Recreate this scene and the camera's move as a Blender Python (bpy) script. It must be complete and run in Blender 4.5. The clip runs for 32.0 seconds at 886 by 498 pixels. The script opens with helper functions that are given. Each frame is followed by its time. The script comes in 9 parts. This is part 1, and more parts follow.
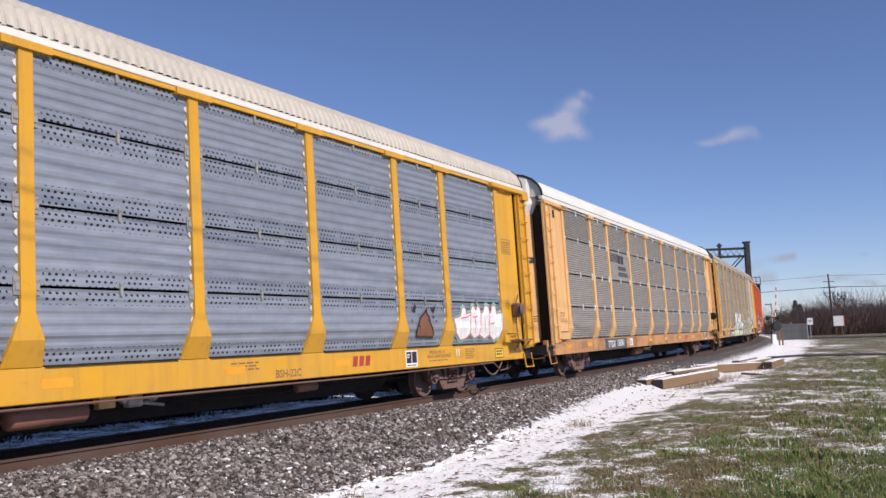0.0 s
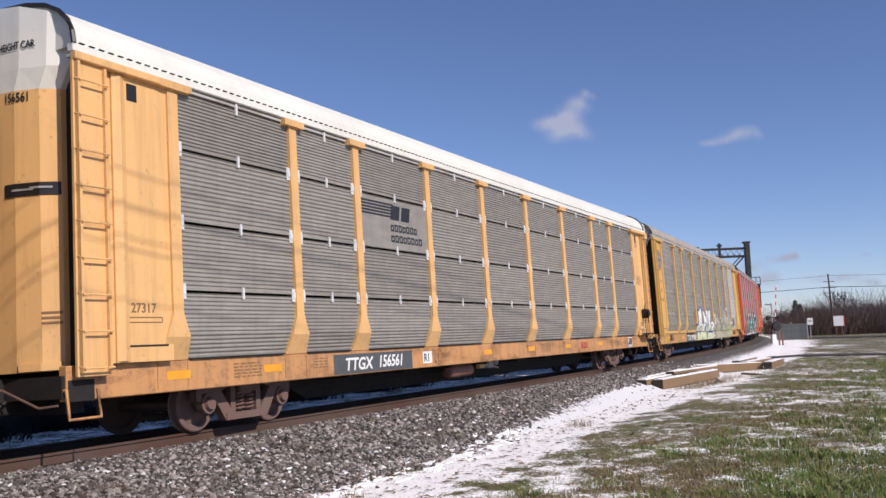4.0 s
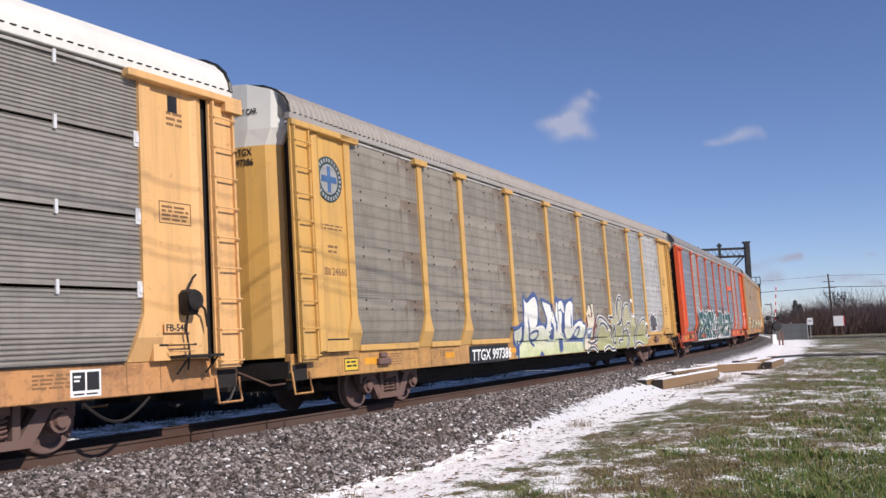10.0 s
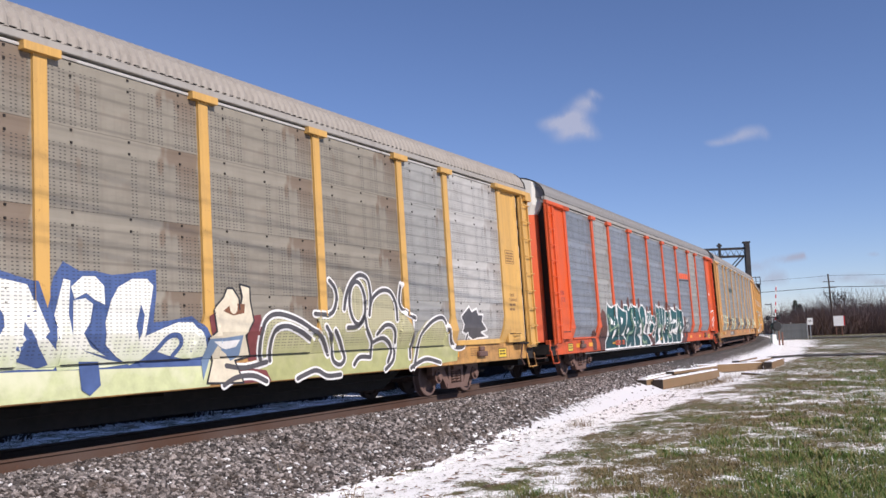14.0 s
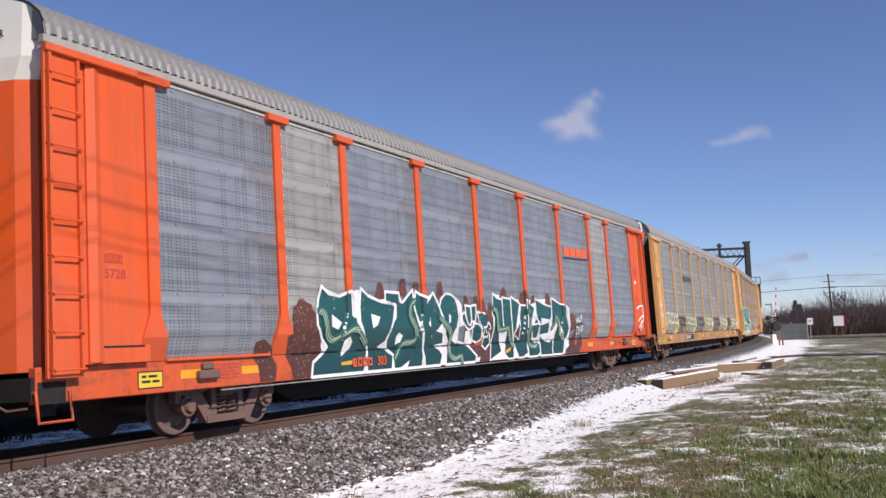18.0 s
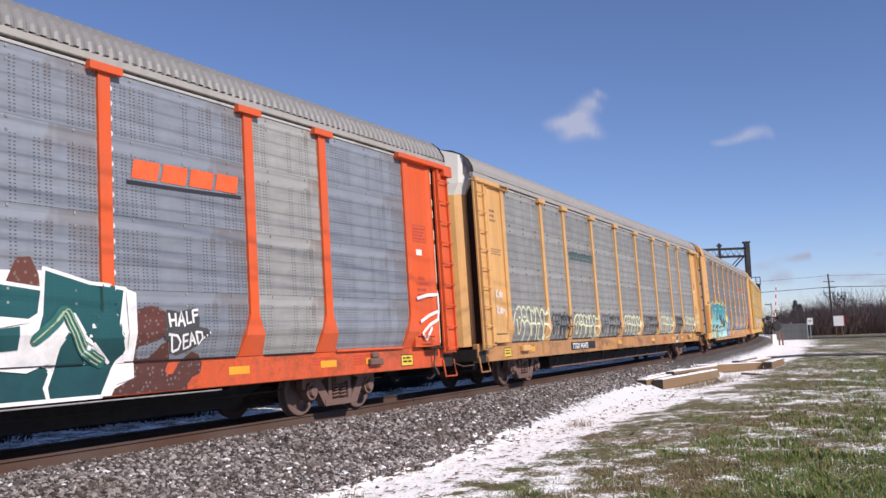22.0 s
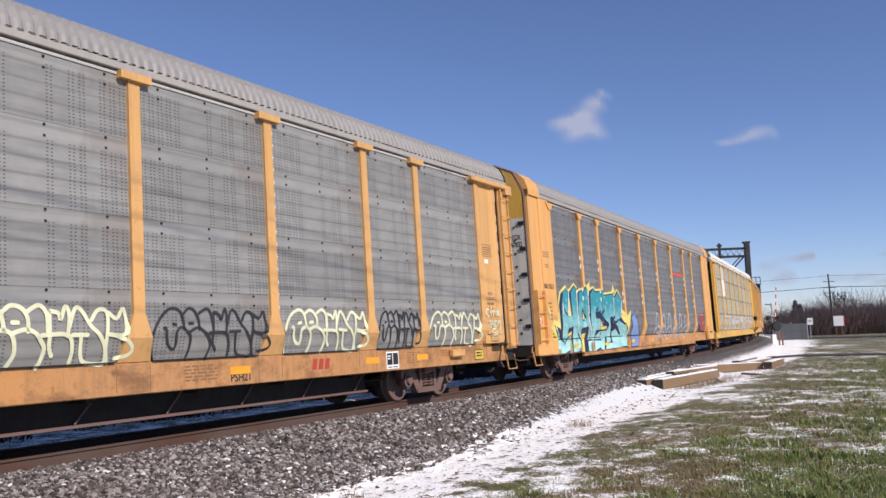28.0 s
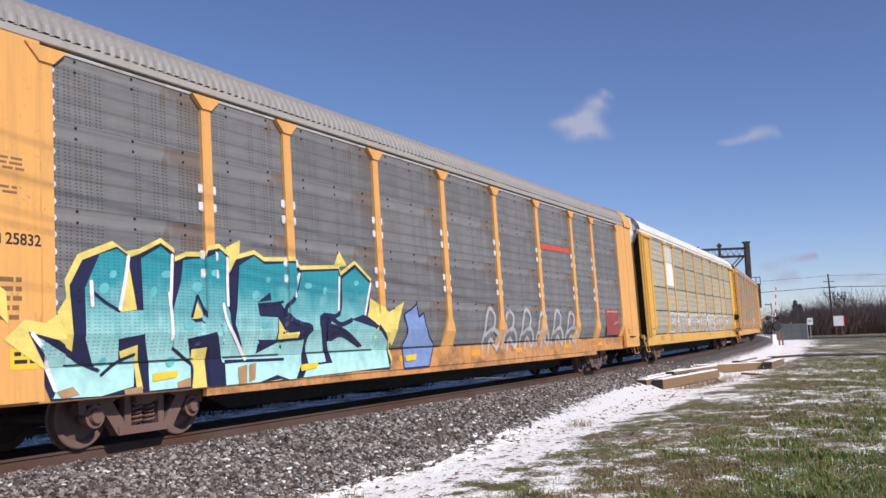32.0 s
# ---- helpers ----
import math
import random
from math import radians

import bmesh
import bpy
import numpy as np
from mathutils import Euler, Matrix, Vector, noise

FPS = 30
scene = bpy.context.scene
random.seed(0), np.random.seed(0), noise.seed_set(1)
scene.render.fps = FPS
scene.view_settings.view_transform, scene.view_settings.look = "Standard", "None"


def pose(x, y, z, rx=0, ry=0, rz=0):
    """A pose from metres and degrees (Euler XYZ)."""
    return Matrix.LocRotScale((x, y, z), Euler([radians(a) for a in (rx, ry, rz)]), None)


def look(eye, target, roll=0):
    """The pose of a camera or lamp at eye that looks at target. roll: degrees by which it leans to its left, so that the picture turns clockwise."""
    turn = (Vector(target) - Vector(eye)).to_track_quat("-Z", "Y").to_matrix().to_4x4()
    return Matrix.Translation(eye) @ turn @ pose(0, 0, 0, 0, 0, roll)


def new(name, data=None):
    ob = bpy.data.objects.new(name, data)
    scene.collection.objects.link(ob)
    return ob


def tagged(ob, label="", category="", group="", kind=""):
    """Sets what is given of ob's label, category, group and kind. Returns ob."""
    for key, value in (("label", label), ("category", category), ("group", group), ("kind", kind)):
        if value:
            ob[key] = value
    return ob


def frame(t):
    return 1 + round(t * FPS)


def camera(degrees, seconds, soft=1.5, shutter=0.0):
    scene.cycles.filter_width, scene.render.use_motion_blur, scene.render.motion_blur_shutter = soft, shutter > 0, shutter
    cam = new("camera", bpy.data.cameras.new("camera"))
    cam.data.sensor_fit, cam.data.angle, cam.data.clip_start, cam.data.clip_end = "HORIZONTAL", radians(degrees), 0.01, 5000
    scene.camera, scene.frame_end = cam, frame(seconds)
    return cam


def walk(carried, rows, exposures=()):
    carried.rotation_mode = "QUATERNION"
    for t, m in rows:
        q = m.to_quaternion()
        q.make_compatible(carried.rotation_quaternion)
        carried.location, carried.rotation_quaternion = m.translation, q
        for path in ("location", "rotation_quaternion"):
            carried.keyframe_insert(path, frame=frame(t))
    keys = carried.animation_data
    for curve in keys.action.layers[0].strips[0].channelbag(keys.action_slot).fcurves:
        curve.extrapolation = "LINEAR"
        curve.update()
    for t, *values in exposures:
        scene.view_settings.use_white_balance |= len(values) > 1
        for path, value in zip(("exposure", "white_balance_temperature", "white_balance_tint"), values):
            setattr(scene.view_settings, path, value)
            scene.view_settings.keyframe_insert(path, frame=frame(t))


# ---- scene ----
# The camera stands still on a tripod beside the line.
EYE = (0.0, 0.0, 1.3835)
cam = camera(52.7535, 32.0, soft=1.5, shutter=0.0)
STAND = look(EYE, (0.0, 10.0, 1.3835 + 10.0 * 0.096560), -1.8127)
walk(cam, [(0.0, STAND), (32.0, STAND)], [(0.0, -0.08, 6230, 17), (3.5, -0.09, 6230, 17), (7.5, -0.02, 6230, 17), (11.0, -0.09, 6230, 17), (14.5, -0.02, 6230, 17), (18.0, -0.03, 6230, 17), (22.0, 0.02, 6230, 17), (26.0, -0.03, 6230, 17), (29.0, -0.03, 6230, 17), (31.0, -0.08, 6230, 17), (32.0, -0.08, 6230, 17)])

# ---- world, sun, exposure ----
SUN_AZ, SUN_EL = math.atan2(0.71, -0.70), radians(37.5)   # bearing of the sun from +y towards +x
world = bpy.data.worlds.new("world")
scene.world = world
world.use_nodes = True
wn = world.node_tree
wn.nodes.clear()
sky = wn.nodes.new("ShaderNodeTexSky")
sky.sky_type, sky.sun_disc = "NISHITA", False
sky.sun_elevation, sky.sun_rotation = SUN_EL, SUN_AZ
sky.altitude, sky.air_density, sky.dust_density, sky.ozone_density = 1800.0, 1.0, 0.0, 4.8
bgn = wn.nodes.new("ShaderNodeBackground")
bgn.inputs["Strength"].default_value = 0.110
won = wn.nodes.new("ShaderNodeOutputWorld")
tint = wn.nodes.new("ShaderNodeMix")
tint.data_type, tint.blend_type = "RGBA", "MULTIPLY"
tint.inputs[0].default_value, tint.inputs[7].default_value = 1.0, (1.07, 0.985, 1.02, 1)
wn.links.new(sky.outputs[0], tint.inputs[6])
wn.links.new(tint.outputs[2], bgn.inputs[0])
wn.links.new(bgn.outputs[0], won.inputs[0])
sun = new("sun", bpy.data.lights.new("sun", "SUN"))
sun.data.energy, sun.data.angle, sun.data.color = 4.95, radians(0.53), (1.0, 0.905, 0.765)
to_sun = Vector((math.sin(SUN_AZ) * math.cos(SUN_EL), math.cos(SUN_AZ) * math.cos(SUN_EL), math.sin(SUN_EL)))
sun.matrix_world = look(to_sun * 80, (0, 0, 0))

# ---- the line: a constant curve, in metres along it (s, away from the camera) and across it (o, towards the camera) ----
KAPPA, PHI0, BANK = 0.0017176, 0.505031, 0.037948
RADIUS = 1.0 / KAPPA
P0 = Vector((-5.8627, 12.0))
CENTRE = P0 - Vector((math.cos(PHI0), -math.sin(PHI0))) * RADIUS


def line(s, o=0.0):
    """World x, y of the point s along the line and o to its camera side."""
    a = PHI0 - KAPPA * s
    return CENTRE + Vector((math.cos(a), -math.sin(a))) * (RADIUS + o)


def offset(x, y):
    return math.hypot(x - CENTRE.x, y - CENTRE.y) - RADIUS


def line_pose(s, o=0.0, z=0.0, bank=0.0):
    """Local x runs along the line, y to its far side, z up."""
    a = PHI0 - KAPPA * s
    d = Vector((math.sin(a), math.cos(a), 0))
    p = line(s, o)
    m = Matrix((d, Vector((-d.y, d.x, 0)), Vector((0, 0, 1)))).transposed().to_4x4()
    return Matrix.Translation((p.x, p.y, z)) @ m @ Matrix.Rotation(-bank, 4, "X")


# ---- materials ----
def nodes_of(m):
    m.use_nodes = True
    return m.node_tree, m.node_tree.nodes["Principled BSDF"]


class Net:
    """Short hand for node materials."""

    def __init__(self, name, rough=0.6, metal=0.0):
        self.m = bpy.data.materials.new(name)
        self.t, self.b = nodes_of(self.m)
        self.b.inputs["Roughness"].default_value = rough
        self.b.inputs["Metallic"].default_value = metal
        self.co = self.n("ShaderNodeTexCoord").outputs["Object"]

    def n(self, kind, **props):
        node = self.t.nodes.new(kind)
        for key, value in props.items():
            if key == "op":
                node.operation = value
        return node

    def link(self, a, b):
        self.t.links.new(a, b)

    def put(self, socket, v):
        if hasattr(v, "is_output"):
            self.link(v, socket)
        else:
            socket.default_value = v

    def scaled(self, sx, sy, sz):
        mp = self.n("ShaderNodeMapping")
        mp.inputs["Scale"].default_value = (sx, sy, sz)
        self.link(self.co, mp.inputs[0])
        return mp.outputs[0]

    def noise(self, scale, detail=4.0, rough=0.6, vec=None):
        t = self.n("ShaderNodeTexNoise")
        t.inputs["Scale"].default_value, t.inputs["Detail"].default_value, t.inputs["Roughness"].default_value = scale, detail, rough
        self.link(vec or self.co, t.inputs["Vector"])
        return t.outputs["Fac"]

    def ramp(self, v, a, b, lo=0.0, hi=1.0):
        r = self.n("ShaderNodeMapRange")
        self.put(r.inputs[0], v)
        for i, x in ((1, a), (2, b), (3, lo), (4, hi)):
            r.inputs[i].default_value = x
        return r.outputs[0]

    def math(self, op, a, b=0.0):
        t = self.n("ShaderNodeMath", op=op)
        self.put(t.inputs[0], a)
        self.put(t.inputs[1], b)
        return t.outputs[0]

    def mix(self, f, a, b):
        t = self.n("ShaderNodeMix")
        t.data_type = "RGBA"
        self.put(t.inputs[0], f)
        for i, v in ((6, a), (7, b)):
            self.put(t.inputs[i], v if hasattr(v, "is_output") else (*v, 1))
        return t.outputs[2]

    def random(self):
        return self.n("ShaderNodeObjectInfo").outputs["Random"]

    def axes(self, vec=None):
        t = self.n("ShaderNodeSeparateXYZ")
        self.link(vec or self.co, t.inputs[0])
        return t.outputs

    def bump(self, height, strength=0.3, distance=0.01):
        t = self.n("ShaderNodeBump")
        t.inputs["Strength"].default_value, t.inputs["Distance"].default_value = strength, distance
        self.link(height, t.inputs["Height"])
        self.link(t.outputs[0], self.b.inputs["Normal"])

    def colour(self, v):
        self.put(self.b.inputs["Base Color"], v if hasattr(v, "is_output") else (*v, 1))
        return self.m


def paint(name, c, rough=0.45, dirt=0.35, rust=0.12, metal=0.0, tint=(0.10, 0.075, 0.05), smear=0.0):
    """Weathered paint: slow fading, road dirt in upright streaks, rust specks."""
    k = Net(name, rough, metal)
    fade = k.noise(0.6, 3)
    streak = k.noise(1.0, 4, 0.65, k.scaled(6, 6, 0.35))
    fine = k.noise(45, 3)
    col = k.mix(k.ramp(fade, 0.35, 0.7), c, tuple(min(1, x * 0.86 + 0.03) for x in c))
    col = k.mix(k.ramp(streak, 0.48, 0.80, 0, dirt * 0.9), col, tint)
    blot = k.noise(2.3, 7, 0.74)
    col = k.mix(k.ramp(blot, 0.54, 0.76, 0, min(1.0, dirt * 0.9)), col, tuple(0.45 * x + 0.4 * y for x, y in zip(c, tint)))
    if smear:
        col = k.mix(k.ramp(k.noise(1.5, 7, 0.7, k.scaled(0.8, 0.8, 1.6)), 0.50, 0.64, 0, smear), col, (0.10, 0.045, 0.022))
        col = k.mix(k.ramp(k.noise(5.5, 6, 0.75), 0.53, 0.66, 0, smear * 0.8), col, (0.07, 0.04, 0.025))
    spots = k.math("MULTIPLY", k.ramp(k.noise(9, 6, 0.7), 0.615, 0.70), min(1.0, rust * 1.6))
    col = k.mix(spots, col, (0.16, 0.06, 0.025))
    k.put(k.b.inputs["Roughness"], k.ramp(fine, 0.3, 0.7, rough - 0.08, rough + 0.15))
    k.bump(fine, 0.08, 0.004)
    return k.colour(col)


def plain(name, c, rough=0.6, metal=0.0, vary=0.25):
    k = Net(name, rough, metal)
    f = k.ramp(k.noise(6, 5), 0.3, 0.7)
    return k.colour(k.mix(f, tuple(x * (1 - vary) for x in c), tuple(min(1, x * (1 + vary)) for x in c)))


def galvanised(name, c, holes="", rough=0.42, metal=0.35, stain=0.3):
    """Zinc-coated sheet. holes: 'round' bands of round holes, 'slots' columns of short slots."""
    k = Net(name, rough, metal)
    spangle = k.noise(3.0, 5, 0.6, k.scaled(0.7, 1, 2.2))
    shade = k.ramp(k.random(), 0, 1, 0.9, 1.08)
    col = k.mix(k.ramp(spangle, 0.3, 0.7), tuple(x * 0.84 for x in c), tuple(x * 1.1 for x in c))
    mul = k.n("ShaderNodeMix")
    mul.data_type, mul.blend_type = "RGBA", "MULTIPLY"
    mul.inputs[0].default_value = 1.0
    k.link(col, mul.inputs[6])
    k.link(shade, mul.inputs[7])
    col = mul.outputs[2]
    streak = k.noise(1.0, 4, 0.7, k.scaled(5, 5, 0.45))
    col = k.mix(k.ramp(streak, 0.5, 0.85, 0, stain), col, (0.12, 0.095, 0.075))
    x, y, z = k.axes()
    if holes == "round":
        px, pz, r = 0.098, 0.075, 0.24
        row = k.math("FLOOR", k.math("DIVIDE", z, pz))
        shift = k.math("MULTIPLY", k.math("MODULO", k.math("ABSOLUTE", row), 2.0), 0.5)
        fx = k.math("SUBTRACT", k.math("FRACT", k.math("ADD", k.math("DIVIDE", x, px), shift)), 0.5)
        fz = k.math("SUBTRACT", k.math("FRACT", k.math("DIVIDE", z, pz)), 0.5)
        d = k.math("SQRT", k.math("ADD", k.math("MULTIPLY", fx, fx), k.math("MULTIPLY", fz, fz)))
        hole = k.math("LESS_THAN", d, r)
        band = k.math("GREATER_THAN", k.math("ABSOLUTE", z), 0.27)
        gap = k.math("GREATER_THAN", k.math("ABSOLUTE", k.math("SUBTRACT", k.math("FRACT", k.math("ADD", k.math("DIVIDE", x, 0.62), 0.5)), 0.5)), 0.1)
        hole = k.math("MULTIPLY", hole, k.math("MULTIPLY", band, gap))
        col = k.mix(hole, col, (0.012, 0.014, 0.02))
    elif holes == "slots":
        # upright columns of short dashes, plain bands at the sheet joints, rust run-off in places
        colw = 0.165
        cell = k.math("FLOOR", k.math("DIVIDE", x, colw))
        rnd = k.n("ShaderNodeTexWhiteNoise")
        rnd.noise_dimensions = "1D"
        k.link(cell, rnd.inputs["W"])
        fx = k.math("ABSOLUTE", k.math("SUBTRACT", k.math("FRACT", k.math("DIVIDE", x, colw)), 0.5))
        twin = k.math("LESS_THAN", k.math("ABSOLUTE", k.math("SUBTRACT", fx, 0.20)), 0.095)
        fz = k.math("ABSOLUTE", k.math("SUBTRACT", k.math("FRACT", k.math("DIVIDE", z, 0.047)), 0.5))
        hole = k.math("MULTIPLY", twin, k.math("LESS_THAN", fz, 0.16))
        hole = k.math("MULTIPLY", hole, k.math("GREATER_THAN", rnd.outputs["Value"], 0.26))
        band = k.math("LESS_THAN", z, 0.31)
        hole = k.math("MULTIPLY", hole, band)
        # shading of the ribs put into the colour: thin darker lines across the sheet
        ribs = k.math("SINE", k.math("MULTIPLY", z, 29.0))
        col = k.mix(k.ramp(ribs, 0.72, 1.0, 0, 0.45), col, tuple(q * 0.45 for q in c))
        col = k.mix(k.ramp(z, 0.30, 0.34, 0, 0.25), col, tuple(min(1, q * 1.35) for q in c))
        wash = k.math("MULTIPLY", k.ramp(k.noise(0.9, 3, 0.6, k.scaled(1.6, 1, 0.6)), 0.53, 0.58), k.ramp(z, 0.32, -0.3, stain * 1.7, 0.0))
        col = k.mix(wash, col, (0.15, 0.095, 0.06))
        col = k.mix(k.math("MULTIPLY", hole, 0.8), col, (0.02, 0.02, 0.022))
    k.bump(k.noise(60, 2), 0.05, 0.003)
    return k.colour(col)


# ---- mesh helpers ----
def mesh_of(name, bm, material, smooth=False):
    me = bpy.data.meshes.new(name)
    bmesh.ops.recalc_face_normals(bm, faces=bm.faces)
    bm.to_mesh(me)
    bm.free()
    me.shade_flat()
    if smooth:
        for p in me.polygons:
            p.use_smooth = True
    me.materials.append(material)
    return me


def part(name, bm, material, parent, label="", smooth=False, at=None):
    """Links a bmesh, or a mesh made before, as one mesh object under a thing or a part."""
    me = bm if isinstance(bm, bpy.types.Mesh) else mesh_of(name, bm, material, smooth)
    ob = new(name, me)
    ob.parent = parent
    if at is not None:
        ob.matrix_basis = at
    if label:
        ob["label"] = label
    return ob


def thing(name, label, category, group="", m=None, kind=""):
    ob = new(name)
    ob.empty_display_size = 0.2
    if m is not None:
        ob.matrix_world = m
    return tagged(ob, label, category, group, kind)


def box(bm, x0, x1, y0, y1, z0, z1, bevel=0.0):
    v = [bm.verts.new((x, y, z)) for z in (z0, z1) for y in (y0, y1) for x in (x0, x1)]
    fs = [bm.faces.new([v[i] for i in q]) for q in ((0, 2, 3, 1), (4, 5, 7, 6), (0, 1, 5, 4), (2, 6, 7, 3), (0, 4, 6, 2), (1, 3, 7, 5))]
    if bevel:
        es = list({e for f in fs for e in f.edges})
        bmesh.ops.bevel(bm, geom=es, offset=bevel, segments=1, affect="EDGES", profile=0.5)
    return bm


def boxed(*a, bevel=0.0):
    return box(bmesh.new(), *a, bevel=bevel)


def prism(bm, outline, y0, y1):
    """An outline in x, z made solid between y0 and y1."""
    a = [bm.verts.new((x, y0, z)) for x, z in outline]
    b = [bm.verts.new((x, y1, z)) for x, z in outline]
    n = len(outline)
    bm.faces.new(a)
    bm.faces.new(b[::-1])
    for i in range(n):
        bm.faces.new((a[i], b[i], b[(i + 1) % n], a[(i + 1) % n]))
    return bm


def tube(bm, pts, r, sides=6):
    """A round bar along a list of points."""
    rings = []
    pts = [Vector(p) for p in pts]
    for i, p in enumerate(pts):
        d = (pts[min(i + 1, len(pts) - 1)] - pts[max(i - 1, 0)]).normalized()
        a = d.cross(Vector((0, 0, 1)) if abs(d.z) < 0.9 else Vector((1, 0, 0))).normalized()
        b = d.cross(a)
        rr = r[i] if isinstance(r, (list, tuple)) else r
        rings.append([bm.verts.new(p + (a * math.cos(t) + b * math.sin(t)) * rr) for t in (2 * math.pi * j / sides for j in range(sides))])
    for p, q in zip(rings, rings[1:]):
        for j in range(sides):
            bm.faces.new((p[j], p[(j + 1) % sides], q[(j + 1) % sides], q[j]))
    bm.faces.new(rings[0][::-1])
    bm.faces.new(rings[-1])
    return bm


def tubed(pts, r, sides=6):
    return tube(bmesh.new(), pts, r, sides)


def lathe(bm, profile, axis_y=True, sides=24, at=(0, 0, 0)):
    """A profile of (radius, place along the axis) turned round the y axis."""
    rings = [[bm.verts.new((at[0] + r * math.cos(t), at[1] + y, at[2] + r * math.sin(t))) for t in (2 * math.pi * j / sides for j in range(sides))] for r, y in profile]
    for p, q in zip(rings, rings[1:]):
        for j in range(sides):
            bm.faces.new((p[j], p[(j + 1) % sides], q[(j + 1) % sides], q[j]))
    bm.faces.new(rings[0])
    bm.faces.new(rings[-1][::-1])
    return bm


# ---- materials of the train ----
YELLOW = paint("bright_yellow_paint", (0.653, 0.332, 0.012), 0.4, 0.3, 0.15)
TAN = paint("faded_yellow_paint", (0.735, 0.430, 0.165), 0.5, 0.36, 0.3)
TAN_SILL = paint("grimy_faded_yellow_paint", (0.54, 0.265, 0.095), 0.55, 0.6, 0.5, smear=0.6)
ORANGE_SILL = paint("grimy_orange_paint", (0.60, 0.080, 0.010), 0.55, 0.5, 0.4, smear=0.6)
AMBER_SILL = paint("grimy_amber_paint", (0.49, 0.235, 0.075), 0.55, 0.6, 0.5, smear=0.6)
PEACH_SILL = paint("grimy_pale_orange_paint", (0.60, 0.285, 0.085), 0.55, 0.55, 0.5, smear=0.6)
GOLD_SILL = paint("grimy_golden_paint", (0.52, 0.275, 0.075), 0.55, 0.6, 0.5, smear=0.6)
GOLD = paint("golden_yellow_paint", (0.635, 0.372, 0.097), 0.45, 0.38, 0.25)
OCHRE = paint("ochre_paint", (0.682, 0.352, 0.088), 0.5, 0.35, 0.3)
PEACH = paint("pale_orange_yellow_paint", (0.734, 0.378, 0.103), 0.45, 0.28, 0.25)
AMBER = paint("dull_amber_paint", (0.645, 0.355, 0.118), 0.5, 0.42, 0.3)
ORANGE = paint("orange_paint", (0.665, 0.090, 0.010), 0.5, 0.28, 0.12)
MUSTARD = paint("mustard_paint", (0.688, 0.400, 0.067), 0.5, 0.4, 0.3)
WHITE = paint("white_paint", (0.74, 0.735, 0.67), 0.5, 0.12, 0.06)
CREAM_ROOF = paint("cream_roof_paint", (0.50, 0.46, 0.39), 0.55, 0.3, 0.05)
RAIL_GREY = paint("warm_grey_rail_steel", (0.36, 0.34, 0.31), 0.55, 0.3, 0.1)
GREY_ROOF = paint("grey_roof_sheet", (0.255, 0.247, 0.238), 0.55, 0.3, 0.05)
DARK_ROOF = paint("dark_grey_roof_sheet", (0.195, 0.192, 0.188), 0.5, 0.3, 0.05)
BEIGE_ROOF = paint("beige_roof_sheet", (0.315, 0.285, 0.25), 0.6, 0.35, 0.05)
GREY_WHITE = paint("dirty_white_paint", (0.60, 0.60, 0.55), 0.55, 0.4, 0.3)
ZINC_ROUND = galvanised("zinc_sheet_round_holes", (0.265, 0.295, 0.345), "round", 0.45, 0.25, 0.1)
ZINC_RIB = galvanised("zinc_sheet_ribbed", (0.285, 0.268, 0.24), "", 0.55, 0.1, 0.35)
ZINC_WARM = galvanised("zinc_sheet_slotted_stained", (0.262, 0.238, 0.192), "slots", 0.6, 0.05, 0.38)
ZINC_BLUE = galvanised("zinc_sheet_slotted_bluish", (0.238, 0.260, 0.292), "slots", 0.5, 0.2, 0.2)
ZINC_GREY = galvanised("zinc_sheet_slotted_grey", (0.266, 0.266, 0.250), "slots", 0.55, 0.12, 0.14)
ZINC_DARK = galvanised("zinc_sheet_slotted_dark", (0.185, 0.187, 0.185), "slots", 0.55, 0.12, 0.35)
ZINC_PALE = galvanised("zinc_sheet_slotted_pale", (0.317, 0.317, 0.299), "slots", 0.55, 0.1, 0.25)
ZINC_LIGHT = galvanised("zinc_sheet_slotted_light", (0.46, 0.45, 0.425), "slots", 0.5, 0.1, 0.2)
ZINC_MUST = galvanised("zinc_sheet_yellowed", (0.44, 0.40, 0.29), "", 0.5, 0.15, 0.4)
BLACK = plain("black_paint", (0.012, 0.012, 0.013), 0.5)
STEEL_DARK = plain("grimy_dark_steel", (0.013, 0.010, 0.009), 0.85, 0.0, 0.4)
BOGIE_STEEL = paint("brown_grimed_cast_steel", (0.142, 0.078, 0.062), 0.8, 0.3, 0.25)
WHEEL_STEEL = paint("rusty_wheel_steel", (0.128, 0.072, 0.060), 0.75, 0.3, 0.25)
VALVE_GREY = plain("pale_grey_cast_metal", (0.38, 0.37, 0.36), 0.5, 0.3, 0.3)
RESERVOIR_RED = paint("faded_red_brown_paint", (0.26, 0.11, 0.075), 0.6, 0.4, 0.3)
CLIP_WHITE = plain("zinc_clip_bright", (0.72, 0.72, 0.70), 0.35, 0.2, 0.1)
DECAL_YELLOW = plain("reflective_amber_decal", (0.74, 0.33, 0.02), 0.4, 0, 0.08)
DECAL_WARN = plain("yellow_notice_decal", (0.70, 0.49, 0.04), 0.4, 0, 0.08)
DECAL_WHITE = plain("white_decal", (0.78, 0.78, 0.76), 0.45, 0, 0.06)
EDGE_CREAM = plain("cream_rubber_edge", (0.62, 0.55, 0.44), 0.6, 0, 0.12)
DECAL_BLACK = plain("black_lettering", (0.02, 0.02, 0.022), 0.5, 0, 0.1)
DECAL_BROWN = plain("brown_faded_lettering", (0.22, 0.12, 0.05), 0.5, 0, 0.1)
